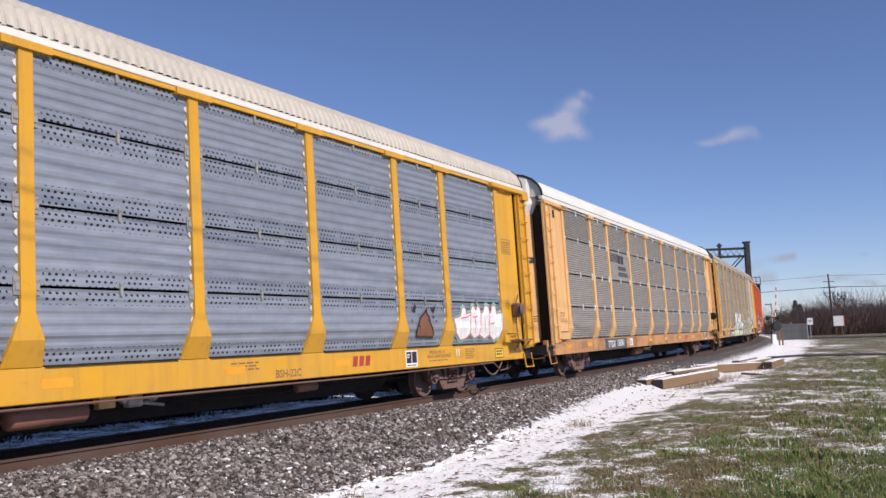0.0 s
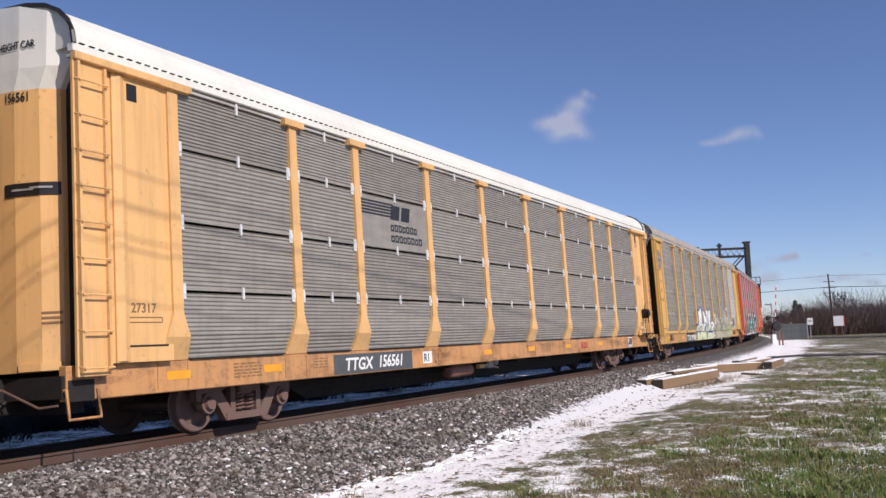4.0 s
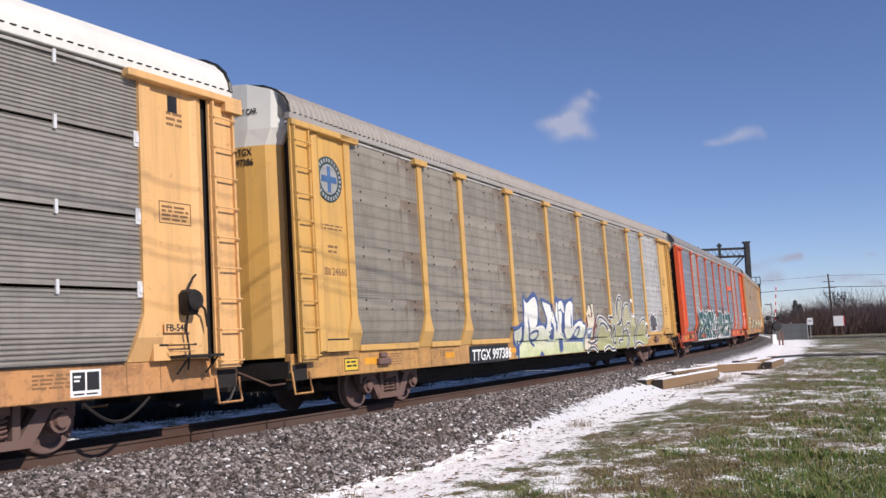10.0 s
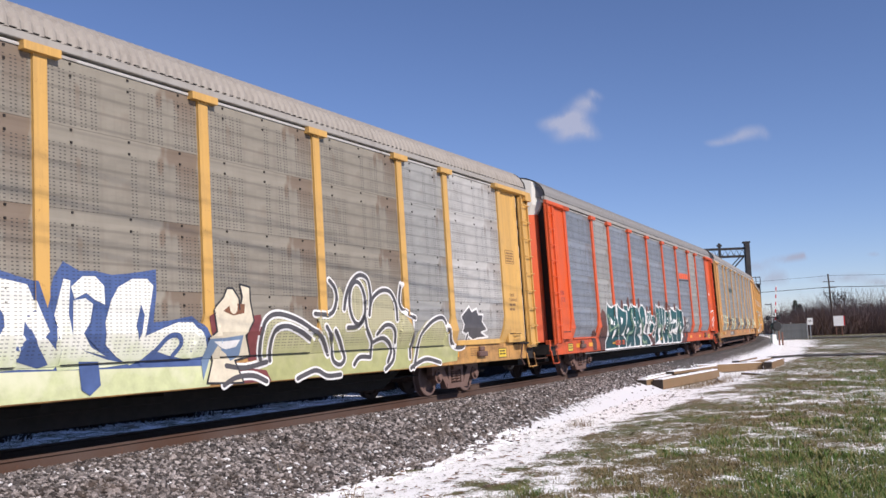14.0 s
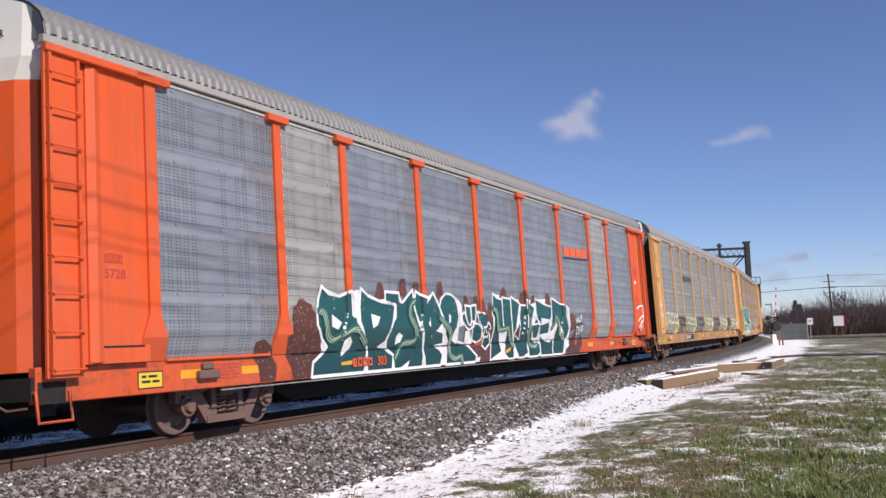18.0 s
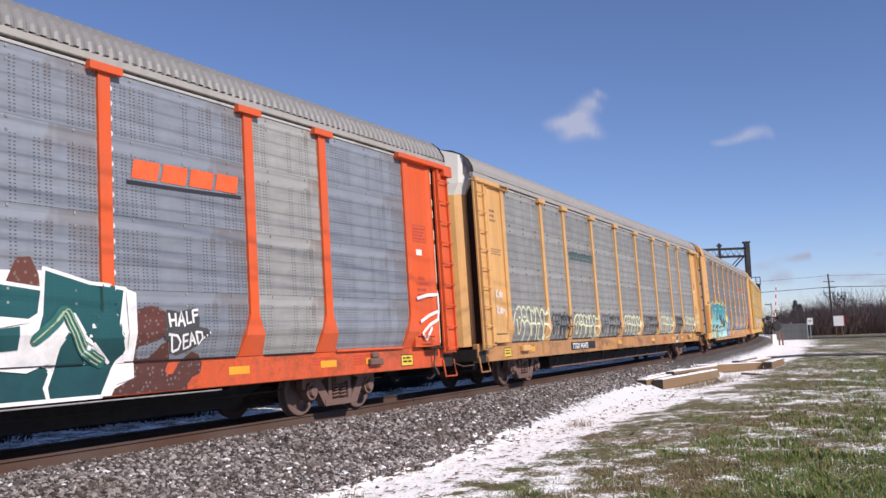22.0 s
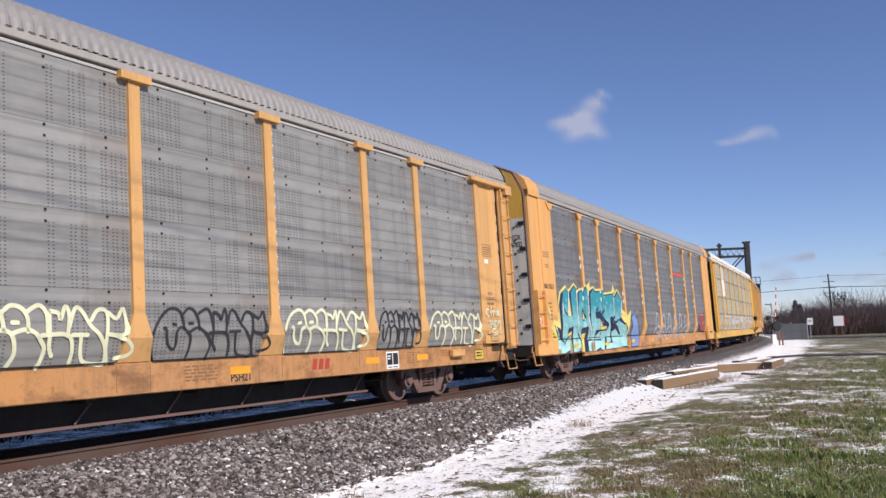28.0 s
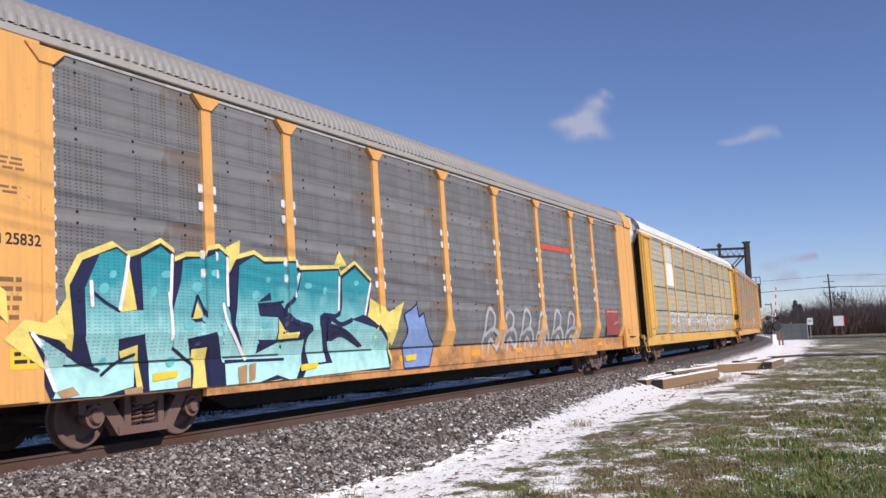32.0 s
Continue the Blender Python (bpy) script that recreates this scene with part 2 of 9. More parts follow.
DECAL_RED = plain("dark_red_decal", (0.38, 0.05, 0.03), 0.45, 0, 0.1)
BOARD_GREY = plain("dark_grey_number_board", (0.075, 0.08, 0.085), 0.5, 0, 0.15)
GREEN_LOGO = plain("dark_green_lettering", (0.045, 0.090, 0.088), 0.5, 0, 0.1)

BAY, SLIM = 2.833, 1.967
POSTS = [-(3.5 * BAY + SLIM), -(2.5 * BAY + SLIM), -2.5 * BAY, -1.5 * BAY, -0.5 * BAY, 0.5 * BAY, 1.5 * BAY, 2.5 * BAY, 2.5 * BAY + SLIM, 3.5 * BAY + SLIM]
END = 13.62
ROWS = (1.10, 2.07, 3.07, 4.15, 5.03)
SHEET, POST, SILL = 1.555, 1.60, 1.45   # how far out the sheets, posts and side sills stand
HALF_TURN = Matrix.Rotation(math.pi, 4, "Z")
FRONT = Matrix.Identity(4)
MESHES = {}


END_SKIN = [1.564, 1.12]   # how far out the end sheets stand, and from which height


def tuck(z):
    """How far the side has drawn in towards the sill at that height."""
    return max(0.0, min(1.0, (1.48 - z) / 0.38))


def skin(u, z):
    """How far out the car's side stands at that place."""
    if abs(u) > POSTS[-1] + 0.08 and z > END_SKIN[1]:
        return END_SKIN[0]
    if z < 1.09:
        return SILL
    near = min(abs(u - p) for p in POSTS)
    wide = 0.102 if z > 1.78 else 0.13 + (0.125 if z < 1.42 else 0.125 * (1.78 - z) / 0.36) + max(0.0, 1.42 - z) * 0.2
    if near < wide and z < 5.0:
        return POST + (SILL + 0.012 - POST) * max(0.0, min(1.0, (1.42 - z) / 0.32))
    return SHEET + (SILL - 0.008 - SHEET) * tuck(z)


def cached(key, make):
    if key not in MESHES:
        MESHES[key] = make()
    return MESHES[key]


def sheet_mesh(w, h, ribs, depth, material, foot=0.0):
    """A ribbed sheet with a folded edge; its face looks to -y, its ribs run along x."""
    bm = bmesh.new()
    zs, n = [], ribs * 4
    for i in range(n + 1):
        z = -h / 2 + h * i / n
        phase = i % 4
        zs.append((z, 0.0 if phase in (0, 3) else depth))
    zs[0], zs[-1] = (-h / 2, depth), (h / 2, depth)
    if foot:
        n = max(n, 8)
        while len(zs) < 9:
            zs = [zs[0]] + [p for q in zip(zs[1:], [((m[0] + q[0]) / 2, q[1]) for m, q in zip(zs, zs[1:])]) for p in (q[1], q[0])]
        n = len(zs) - 1
    ins = [(SHEET - SILL + 0.008) * tuck(z + foot) if foot else 0.0 for z, d in zs]
    a = [bm.verts.new((-w / 2, -d + q, z)) for (z, d), q in zip(zs, ins)]
    b = [bm.verts.new((w / 2, -d + q, z)) for (z, d), q in zip(zs, ins)]
    back = 0.02 + (0.12 if foot else 0.0)
    c = [bm.verts.new((-w / 2, back, z)) for z in (-h / 2, h / 2)]
    d = [bm.verts.new((w / 2, back, z)) for z in (-h / 2, h / 2)]
    for i in range(n):
        bm.faces.new((a[i], b[i], b[i + 1], a[i + 1]))
    bm.faces.new((c[0], c[1], d[1], d[0]))
    bm.faces.new((a[0], c[0], d[0], b[0]))
    bm.faces.new((a[-1], b[-1], d[1], c[1]))
    bm.faces.new((*a, c[1], c[0]))
    bm.faces.new((*b, d[1], d[0]))
    return mesh_of("panel", bm, material)


def post_mesh(material, wide_foot=0.27, cap="tee"):
    bm = bmesh.new()
    f = 0.10
    for s in (1,):
        g, h = wide_foot * 0.45, wide_foot * 0.68
        front = [(-f, 5.0), (-f, 1.75), (-f - g, 1.42), (-f - h, 1.10), (f + h, 1.10), (f + g, 1.42), (f, 1.75), (f, 5.0)]
        ys = [POST, POST, POST, SILL + 0.012, SILL + 0.012, POST, POST, POST]
        a = [bm.verts.new((x, -y, z)) for (x, z), y in zip(front, ys)]
        b = [bm.verts.new((x, -1.40, z)) for x, z in front]
        for q in ((0, 1, 6, 7), (1, 2, 5, 6), (2, 3, 4, 5)):
            bm.faces.new([a[i] for i in q])
        for i in range(8):
            bm.faces.new((a[i], b[i], b[(i + 1) % 8], a[(i + 1) % 8]))
    if cap == "tee":
        box(bm, -0.27, 0.27, -1.66, -1.5, 4.985, 5.095)
    elif cap == "wing":
        prism(bm, [(-0.1, 4.85), (0.1, 4.85), (0.3, 5.05), (-0.3, 5.05)], -1.63, -1.52)
    else:
        box(bm, -0.36, 0.36, -1.64, -1.5, 5.0, 5.10)
    return mesh_of("post", bm, material)


ROOF_ARCH = [(1.60, 5.20), (1.575, 5.33), (1.49, 5.47), (1.32, 5.60), (1.08, 5.70), (0.72, 5.77), (0.3, 5.80)]


def raised(k):
    """The roof's arch, k times as high above the rail."""
    return [(y, 5.2 + (z - 5.2) * k) for y, z in ROOF_ARCH]


def roof_mesh(material, length, ribs=True, k=1.0, pitch=0.17):
    half = raised(k)
    arch = half + [(0.0, half[-1][1] + 0.005)] + [(-y, z) for y, z in reversed(half)]
    n = int(length / pitch) * 4
    bm = bmesh.new()
    rows = []
    for i in range(n + 1):
        x = -length / 2 + length * i / n
        d = (0.024 if i % 4 in (1, 2) else 0.0) if ribs else 0.0
        rows.append([bm.verts.new((x, -y * (1 + d / 1.6), z + d * (z - 4.6))) for y, z in arch])
    for p, q in zip(rows, rows[1:]):
        for j in range(len(arch) - 1):
            bm.faces.new((p[j], q[j], q[j + 1], p[j + 1]))
    for r, flip in ((rows[0], 1), (rows[-1], -1)):
        bm.faces.new(r[::flip])
    return mesh_of("roof", bm, material)


def lettering(parent, words, u, z, size, material, y, name="lettering", wide=1.0, label="", lean=0.0):
    """Words on the car's side that faces the camera; u, z is the left foot of the words."""
    cu = bpy.data.curves.new(name, "FONT")
    cu.body, cu.size, cu.extrude, cu.offset = words, size * 1.38, 0.001, size * 0.03
    cu.resolution_u = 3
    tmp = bpy.data.objects.new(name, cu)
    me = bpy.data.meshes.new_from_object(tmp)
    bpy.data.objects.remove(tmp)
    me.transform(Matrix(((wide, lean, 0, 0), (0, 1, 0, 0), (0, 0, 1, 0), (0, 0, 0, 1))))
    me.materials.clear()
    me.materials.append(material)
    return part(name, me, material, parent, label, at=pose(u, -y, z, 90, 0, 0))


def bars(parent, u, z, w, rows, material, y, pitch=0.055, name="small_print", seed=1):
    """Writing too small to read: plain bars."""
    rnd = random.Random(seed)
    bm = bmesh.new()
    for i in range(rows):
        x = u
        while x < u + w - 0.05:
            l = rnd.uniform(0.07, 0.2)
            box(bm, x, min(x + l, u + w), -y - 0.002, -y, z - i * pitch, z - i * pitch + pitch * 0.5)
            x += l + 0.035
    return part(name, bm, material, parent)


def plate(parent, name, u0, u1, z0, z1, material, y, label="", thick=0.004):
    return part(name, boxed(u0, u1, -y - thick, -y, z0, z1), material, parent, label)


# ---- bogie ----
WHEEL_R = 0.42


def wheelset_mesh():
    def make():
        bm = bmesh.new()
        lathe(bm, [(0.075, -1.02), (0.075, 1.02)], sides=12)
        for s in (-1, 1):
            lathe(bm, [(0.11, s * 0.86), (0.17, s * 0.835), (0.30, s * 0.80), (0.335, s * 0.845), (WHEEL_R - 0.02, s * 0.85), (WHEEL_R - 0.004, s * 0.84), (WHEEL_R + 0.003, s * 0.735), (WHEEL_R + 0.028, s * 0.715), (WHEEL_R + 0.02, s * 0.70), (0.33, s * 0.71), (0.30, s * 0.745), (0.13, s * 0.72)], sides=32)
        return mesh_of("wheelset", bm, WHEEL_STEEL, False)
    return cached("wheelset", make)


def bogie(car, u):
    """Two wheelsets in cast side frames with coil springs; returns the wheelsets."""
    b = part("bogie", cached("bolster", lambda: mesh_of("bogie", boxed(-0.19, 0.19, -1.08, 1.08, 0.50, 0.72, bevel=0.03), BOGIE_STEEL)), None, car, "brown-grimed cast steel bogie", at=pose(u, 0, 0))

    def frame_mesh():
        bm = bmesh.new()
        # top chord, slanting legs and the spring seat, leaving the openings free
        prism(bm, [(-1.13, 0.46), (-1.13, 0.62), (-1.08, 0.69), (-0.62, 0.70), (-0.36, 0.79), (0.36, 0.79), (0.62, 0.70), (1.08, 0.69), (1.13, 0.62), (1.13, 0.46), (1.01, 0.46), (1.01, 0.57), (0.60, 0.58), (0.34, 0.68), (-0.34, 0.68), (-0.60, 0.58), (-1.01, 0.57), (-1.01, 0.46)], -1.07, -0.93)
        for s in (-1, 1):
            prism(bm, [(s * 0.82, 0.60), (s * 0.60, 0.62), (s * 0.33, 0.24), (s * 0.50, 0.14)][::s], -1.075, -0.94)
            prism(bm, [(s * 0.36, 0.69), (s * 0.25, 0.69), (s * 0.25, 0.22), (s * 0.36, 0.22)][::s], -1.06, -0.95)
        box(bm, -0.49, 0.49, -1.09, -0.90, 0.13, 0.24)
        return mesh_of("side_frame", bm, BOGIE_STEEL)

    def spring_mesh():
        bm = bmesh.new()
        pts = [(0.085 * math.cos(a), 0.085 * math.sin(a), 0.255 + 0.27 * a / (2 * math.pi * 4.5)) for a in (i * 0.55 for i in range(52))]
        tube(bm, pts, 0.019, 5)
        return mesh_of("spring", bm, BOGIE_STEEL)

    def box_mesh():
        bm = bmesh.new()
        lathe(bm, [(0.155, -1.10), (0.155, -0.96)], sides=14, at=(0, 0, WHEEL_R))
        lathe(bm, [(0.09, -1.155), (0.11, -1.10)], sides=12, at=(0, 0, WHEEL_R))
        return mesh_of("axle_box", bm, BOGIE_STEEL)
    fm, sm, am = cached("side_frame", frame_mesh), cached("spring", spring_mesh), cached("axle_box", box_mesh)
    for turn in (Matrix.Identity(4), HALF_TURN):
        part("side_frame", fm, None, b, at=turn @ pose(0, -0.025, 0))
        for x in (-0.115, 0.115):
            part("spring", sm, None, b, at=turn @ pose(x, -1.02, 0))
        for x in (-0.889, 0.889):
            part("axle_box", am, None, b, at=turn @ pose(x, -0.025, 0))
        part("bolster_end", cached("bolster_end", lambda: mesh_of("bolster_end", boxed(-0.2, 0.2, -1.145, -0.92, 0.545, 0.67, bevel=0.02), BOGIE_STEEL)), None, b, at=turn)
    sets = []
    for x in (-0.889, 0.889):
        sets.append(part("wheelset", wheelset_mesh(), None, b, "rust-brown steel wheels on an axle", at=pose(x, 0, WHEEL_R)))
    return sets


# ---- a covered car carrier ----
WHEELSETS = {}


def ladder(car, material, u0, u1, rungs, z0, z1, side, y=POST):
    lad = part("ladder", cached(("wing", material.name, u0, u1, z0), lambda: mesh_of("ladder", box(box(boxed(u0, u1, -y, -1.545, z0 - 0.1, 5.0, bevel=0.008), u0 + 0.02, u0 + 0.06, -y - 0.07, -y, z0 - 0.05, 4.97), u1 - 0.06, u1 - 0.02, -y - 0.05, -y, z0 - 0.05, 4.97), material)), None, car, at=side)
    rm = cached(("rung", material.name, u0, u1), lambda: mesh_of("rung", tubed([(u0 + 0.02, -y, 0.03), (u0 + 0.03, -y - 0.09, 0.0), (u1 - 0.03, -y - 0.09, 0.0), (u1 - 0.02, -y, 0.03)], 0.013, 6), material))
    for i in range(rungs):
        part("rung", rm, None, lad, at=pose(0, 0, z0 + (z1 - z0) * i / (rungs - 1)))
    return lad


def door_spread(z, base=1.05):
    """The folding end doors widen under the roof."""
    return base + 0.175 * max(0.0, min(1.0, (z - 4.72) / 0.35))


def facet_door(car, material, cap_material, side, cap_z=4.72, k=1.0, base=1.05):
    """The folding end door: upright facets that bulge outwards, white above."""
    plan = [(-13.0, -1.24), (-13.46, -1.22), (-13.64, -1.02), (-13.76, -0.68), (-13.80, -0.3), (-13.80, 0.3), (-13.76, 0.68), (-13.64, 1.02), (-13.46, 1.22), (-13.0, 1.24)]

    def top(y):
        pts = raised(k)
        a = abs(y)
        for (y1, z1), (y2, z2) in zip(pts, pts[1:]):
            if y2 <= a <= y1:
                return z2 + (z1 - z2) * (a - y2) / (y1 - y2) - 0.03
        return 5.2 + 0.56 * k if a < 0.3 else 5.2

    def solid(z0, z1):
        bm = bmesh.new()
        k0, k1 = door_spread(z0, base), door_spread(z1, base)
        a = [bm.verts.new((x, y * k0, z0)) for x, y in plan]
        b = [bm.verts.new((x, y * k1, min(z1, top(y * k1)))) for x, y in plan]
        for i in range(len(plan) - 1):
            bm.faces.new((a[i], a[i + 1], b[i + 1], b[i]))
        bm.faces.new(a)
        bm.faces.new(b[::-1])
        bm.faces.new((a[-1], a[0], b[0], b[-1]))
        return bm
    d = part("end_door", solid(1.05, cap_z), material, car, at=side)
    bm = solid(cap_z, 5.0)
    low = solid(5.0, 9)
    me = bpy.data.meshes.new("upper_panel")
    low.to_mesh(me)
    low.free()
    bm.from_mesh(me)
    bpy.data.meshes.remove(me)
    part("upper_panel", bm, cap_material, d, "white upper part")
    return d


def end_words(parent, words, y, z, size, x=-13.726, wide=0.62):
    """Black words on a flat end door."""
    cu = bpy.data.curves.new("lettering", "FONT")
    cu.body, cu.size, cu.extrude, cu.resolution_u = words, size * 1.38, 0.001, 3
    tmp = bpy.data.objects.new("lettering", cu)
    me = bpy.data.meshes.new_from_object(tmp)
    bpy.data.objects.remove(tmp)
    me.materials.clear()
    me.materials.append(DECAL_BLACK)
    part("lettering", me, None, parent, at=Matrix.Translation((x, y, z)) @ Matrix.Rotation(-math.pi / 2, 4, "Z") @ Matrix.Rotation(math.pi / 2, 4, "X") @ Matrix.Diagonal((wide, 1, 1, 1)))


def panel_end(car, frame_m, side, k=1.0):
    """The other kind of end: flat dirty white door leaves with locking bars."""
    d = part("end_door", boxed(-13.72, -13.62, -1.5, 1.5, 1.0, 4.45), GREY_WHITE, car, "dirty white door leaves", at=side)
    bm = bmesh.new()
    half = [(1.5, 5.13), (1.24, 5.70), (0.72, 5.94), (0.3, 5.97)]
    prism(bm, [(-1.5, 4.45), (1.5, 4.45)] + half + [(-a, z) for a, z in reversed(half)], 0, 0.1)
    bm.transform(Matrix.Translation((-13.72, 0, 0)) @ Matrix.Rotation(math.pi / 2, 4, "Z") @ Matrix.Diagonal((1, -1, 1, 1)))
    part("upper_panel", bm, MUSTARD, d, "mustard upper part")
    rim = [(-13.70, -1.53, 1.0), (-13.70, -1.53, 5.13), (-13.70, -1.27, 5.73), (-13.70, -0.74, 5.98), (-13.70, 0.74, 5.98), (-13.70, 1.27, 5.73), (-13.70, 1.53, 5.13), (-13.70, 1.53, 1.0)]
    part("end_frame", tubed(rim, 0.035, 4), BOGIE_STEEL, d, "brown steel frame round the end")
    for y in (-0.82, -0.42, 0.42, 0.82):
        bar = part("locking_bar", boxed(-13.80, -13.72, y - 0.05, y + 0.05, 1.0, 5.80, bevel=0.008), STEEL_DARK, d, "dark upright with a bright locking rod")
        part("rod", tubed([(-13.79, y - 0.065, 0.96), (-13.79, y - 0.065, 5.7)], 0.016, 6), VALVE_GREY, bar)
    for k, words in enumerate(("EXCESS", "HEIGHT", "CAR")):
        end_words(d, words, -0.06, 5.22 - 0.15 * k, 0.10)
    for y in (-1.42, 1.42):
        for z in (1.5, 2.2, 2.9, 3.6, 4.3):
            part("hinge", boxed(-13.75, -13.72, y - 0.07, y + 0.09, z - 0.05, z + 0.05), STEEL_DARK, d)
    for j, y in enumerate((-1.2, -0.65, 0.1, 0.65, 1.2)):
        bm = bmesh.new()
        for i in range(9):
            box(bm, -13.735, -13.72, y - 0.025, y + 0.025, 1.3 + i * 0.36, 1.35 + i * 0.36)
        part("bolt_row", bm, STEEL_DARK, d)
    return d


def sill_mesh(material, foot):
    bm = bmesh.new()
    box(bm, -END - 0.05, END + 0.05, -SILL, -SILL + 0.14, 0.66, 1.10, bevel=0.012)
    if foot:
        box(bm, -POSTS[-2], POSTS[-2], -SILL + 0.02, -SILL + 0.1, 0.55, 0.66)
    return mesh_of("side_sill", bm, material)


def fold_mesh(b):
    """The upright fold at the free edge of a side door."""
    bm = bmesh.new()
    plan = [(b - 0.23, -1.5605), (b - 0.12, -1.602), (b - 0.002, -1.565), (b - 0.002, -1.51), (b - 0.23, -1.51)]
    lo, hi = ([bm.verts.new((x, y, z)) for x, y in plan] for z in (1.12, 4.98))
    n = len(plan)
    bm.faces.new(lo)
    bm.faces.new(hi[::-1])
    for i in range(n):
        bm.faces.new((lo[i], lo[(i + 1) % n], hi[(i + 1) % n], hi[i]))
    return bm


def seam_mesh():
    """Dark fixings along the foot of the roof sheets."""
    bm = bmesh.new()
    for i in range(170):
        x = -END + 0.1 + i * 0.16
        box(bm, x, x + 0.085, -1.625, -1.58, 5.224, 5.233)
    return mesh_of("seam_rivets", bm, STEEL_DARK)


def autorack(label, frame_m, sheet_m, roof_m, rail_m, ribs, rib_depth, cap="tee", end="facet", gaps=0.03, cap_m=None, alt=None, ribbed_roof=True, pipe=None, roof_k=1.0, gear=(), sill_m=None, door=1.05):
    car = thing("autorack_railcar", label, "freight railcar", "autorack railcars of the train")
    cap_m = cap_m or WHITE
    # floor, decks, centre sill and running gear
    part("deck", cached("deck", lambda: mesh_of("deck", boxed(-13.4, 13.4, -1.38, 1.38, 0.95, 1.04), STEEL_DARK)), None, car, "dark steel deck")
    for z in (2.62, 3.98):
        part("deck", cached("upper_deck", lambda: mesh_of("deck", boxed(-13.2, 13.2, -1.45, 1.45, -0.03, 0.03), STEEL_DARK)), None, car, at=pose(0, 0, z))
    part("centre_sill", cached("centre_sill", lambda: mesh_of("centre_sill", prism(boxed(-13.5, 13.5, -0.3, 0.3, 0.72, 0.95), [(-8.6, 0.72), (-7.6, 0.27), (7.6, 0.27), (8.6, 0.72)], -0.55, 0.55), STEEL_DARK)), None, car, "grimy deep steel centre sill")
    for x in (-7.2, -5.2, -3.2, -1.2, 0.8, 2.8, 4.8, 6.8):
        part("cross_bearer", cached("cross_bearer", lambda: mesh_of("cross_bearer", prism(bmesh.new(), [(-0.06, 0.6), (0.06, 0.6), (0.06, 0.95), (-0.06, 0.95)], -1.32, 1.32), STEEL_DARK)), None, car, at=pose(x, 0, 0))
    for k, u in enumerate(gear):
        if k != 1:
            part("air_reservoir", cached(("reservoir", k), lambda: mesh_of("air_reservoir", tubed([(x * (1 - 0.25 * k), -1.0, 0.50) for x in (-0.60, -0.54, 0.0, 0.02, 0.54, 0.60)], [r * (1 - 0.25 * k) for r in (0.09, 0.16, 0.16, 0.15, 0.15, 0.08)], 14), RESERVOIR_RED, True)), None, car, "faded red-brown air reservoir", at=pose(u, 0, 0))
            continue
        valve = part("brake_valve", cached("valve", lambda: mesh_of("brake_valve", box(boxed(-0.12, 0.14, -1.12, -0.95, 0.48, 0.72, bevel=0.03), -0.2, -0.12, -1.08, -0.98, 0.54, 0.64, bevel=0.02), VALVE_GREY)), None, car, "pale grey brake valve", at=pose(u, 0, 0))
        part("valve_cap", cached("valve_cap", lambda: mesh_of("valve_cap", lathe(bmesh.new(), [(0.07, -1.16), (0.09, -1.12), (0.09, -1.0)], sides=12, at=(0.3, 0, 0.62)), VALVE_GREY)), None, valve)
        part("valve_pipe", cached("valve_pipe", lambda: mesh_of("valve_pipe", tubed([(0.0, -1.04, 0.55), (0.35, -1.04, 0.5), (0.55, -1.06, 0.47)], 0.025, 6), VALVE_GREY)), None, valve)
        part("valve_bracket", cached("bracket", lambda: mesh_of("valve_bracket", boxed(-0.14, 0.14, -1.12, -1.0, 0.5, 0.74, bevel=0.01), TAN)), None, car, at=pose(u - 0.5, 0, 0))
    part("brake_rod", cached("rod", lambda: mesh_of("brake_rod", tubed([(-8.5, -0.9, 0.5), (-4, -0.95, 0.47), (0, -0.9, 0.5), (4, -0.95, 0.46), (8.5, -0.9, 0.5)], 0.014, 5), STEEL_DARK)), None, car)
    if pipe:
        part("brake_pipe", tubed([(POSTS[3], -SILL - 0.02, 0.62), (6, -SILL - 0.02, 0.60), (POSTS[-2] + 0.4, -SILL - 0.02, 0.62), (POSTS[-1] - 0.5, -SILL - 0.02, 0.63), (POSTS[-1], -1.4, 0.42), (POSTS[-1] + 0.6, -1.3, 0.44), (POSTS[-1] + 0.9, -1.2, 0.62)], 0.017, 6), pipe, car)
    sets = []
    for u in (-9.93, 9.93):
        sets += bogie(car, u)
    WHEELSETS[car.name] = sets
    # sides
    for side in (FRONT, HALF_TURN):
        part("side_sill", cached(("sill", (sill_m or frame_m).name, end), lambda: sill_mesh(sill_m or frame_m, end != "facet")), None, car, at=side)
        for i, (a, b) in enumerate(zip(POSTS, POSTS[1:])):
            w, m = b - a - 0.16, sheet_m
            if alt and i in alt and side is FRONT:
                m = alt[i]
            for z0, z1 in zip(ROWS, ROWS[1:]):
                h = z1 - z0 - gaps
                ft = (z0 + z1) / 2 if z0 == ROWS[0] else 0.0
                part("panel", cached(("sheet", round(w, 3), round(h, 3), ribs, rib_depth, m.name, ft), lambda: sheet_mesh(w, h, ribs, rib_depth, m, ft)), None, car, at=side @ pose((a + b) / 2, -SHEET + rib_depth, (z0 + z1) / 2))
        for i, (a, b) in enumerate(zip(POSTS, POSTS[1:])):
            part("panel_joint", cached(("joint", round(b - a, 3)), lambda: mesh_of("panel_joint", boxed(-(b - a) / 2 + 0.32, (b - a) / 2 - 0.32, -SILL - 0.038, -SILL + 0.05, 1.098, 1.113), BLACK)), None, car, "dark joint above the sill", at=side @ pose((a + b) / 2, 0, 0))
        for u in POSTS:
            part("post", cached(("post", frame_m.name, cap), lambda: post_mesh(frame_m, 0.27, cap)), None, car, at=side @ pose(u, 0, 0))
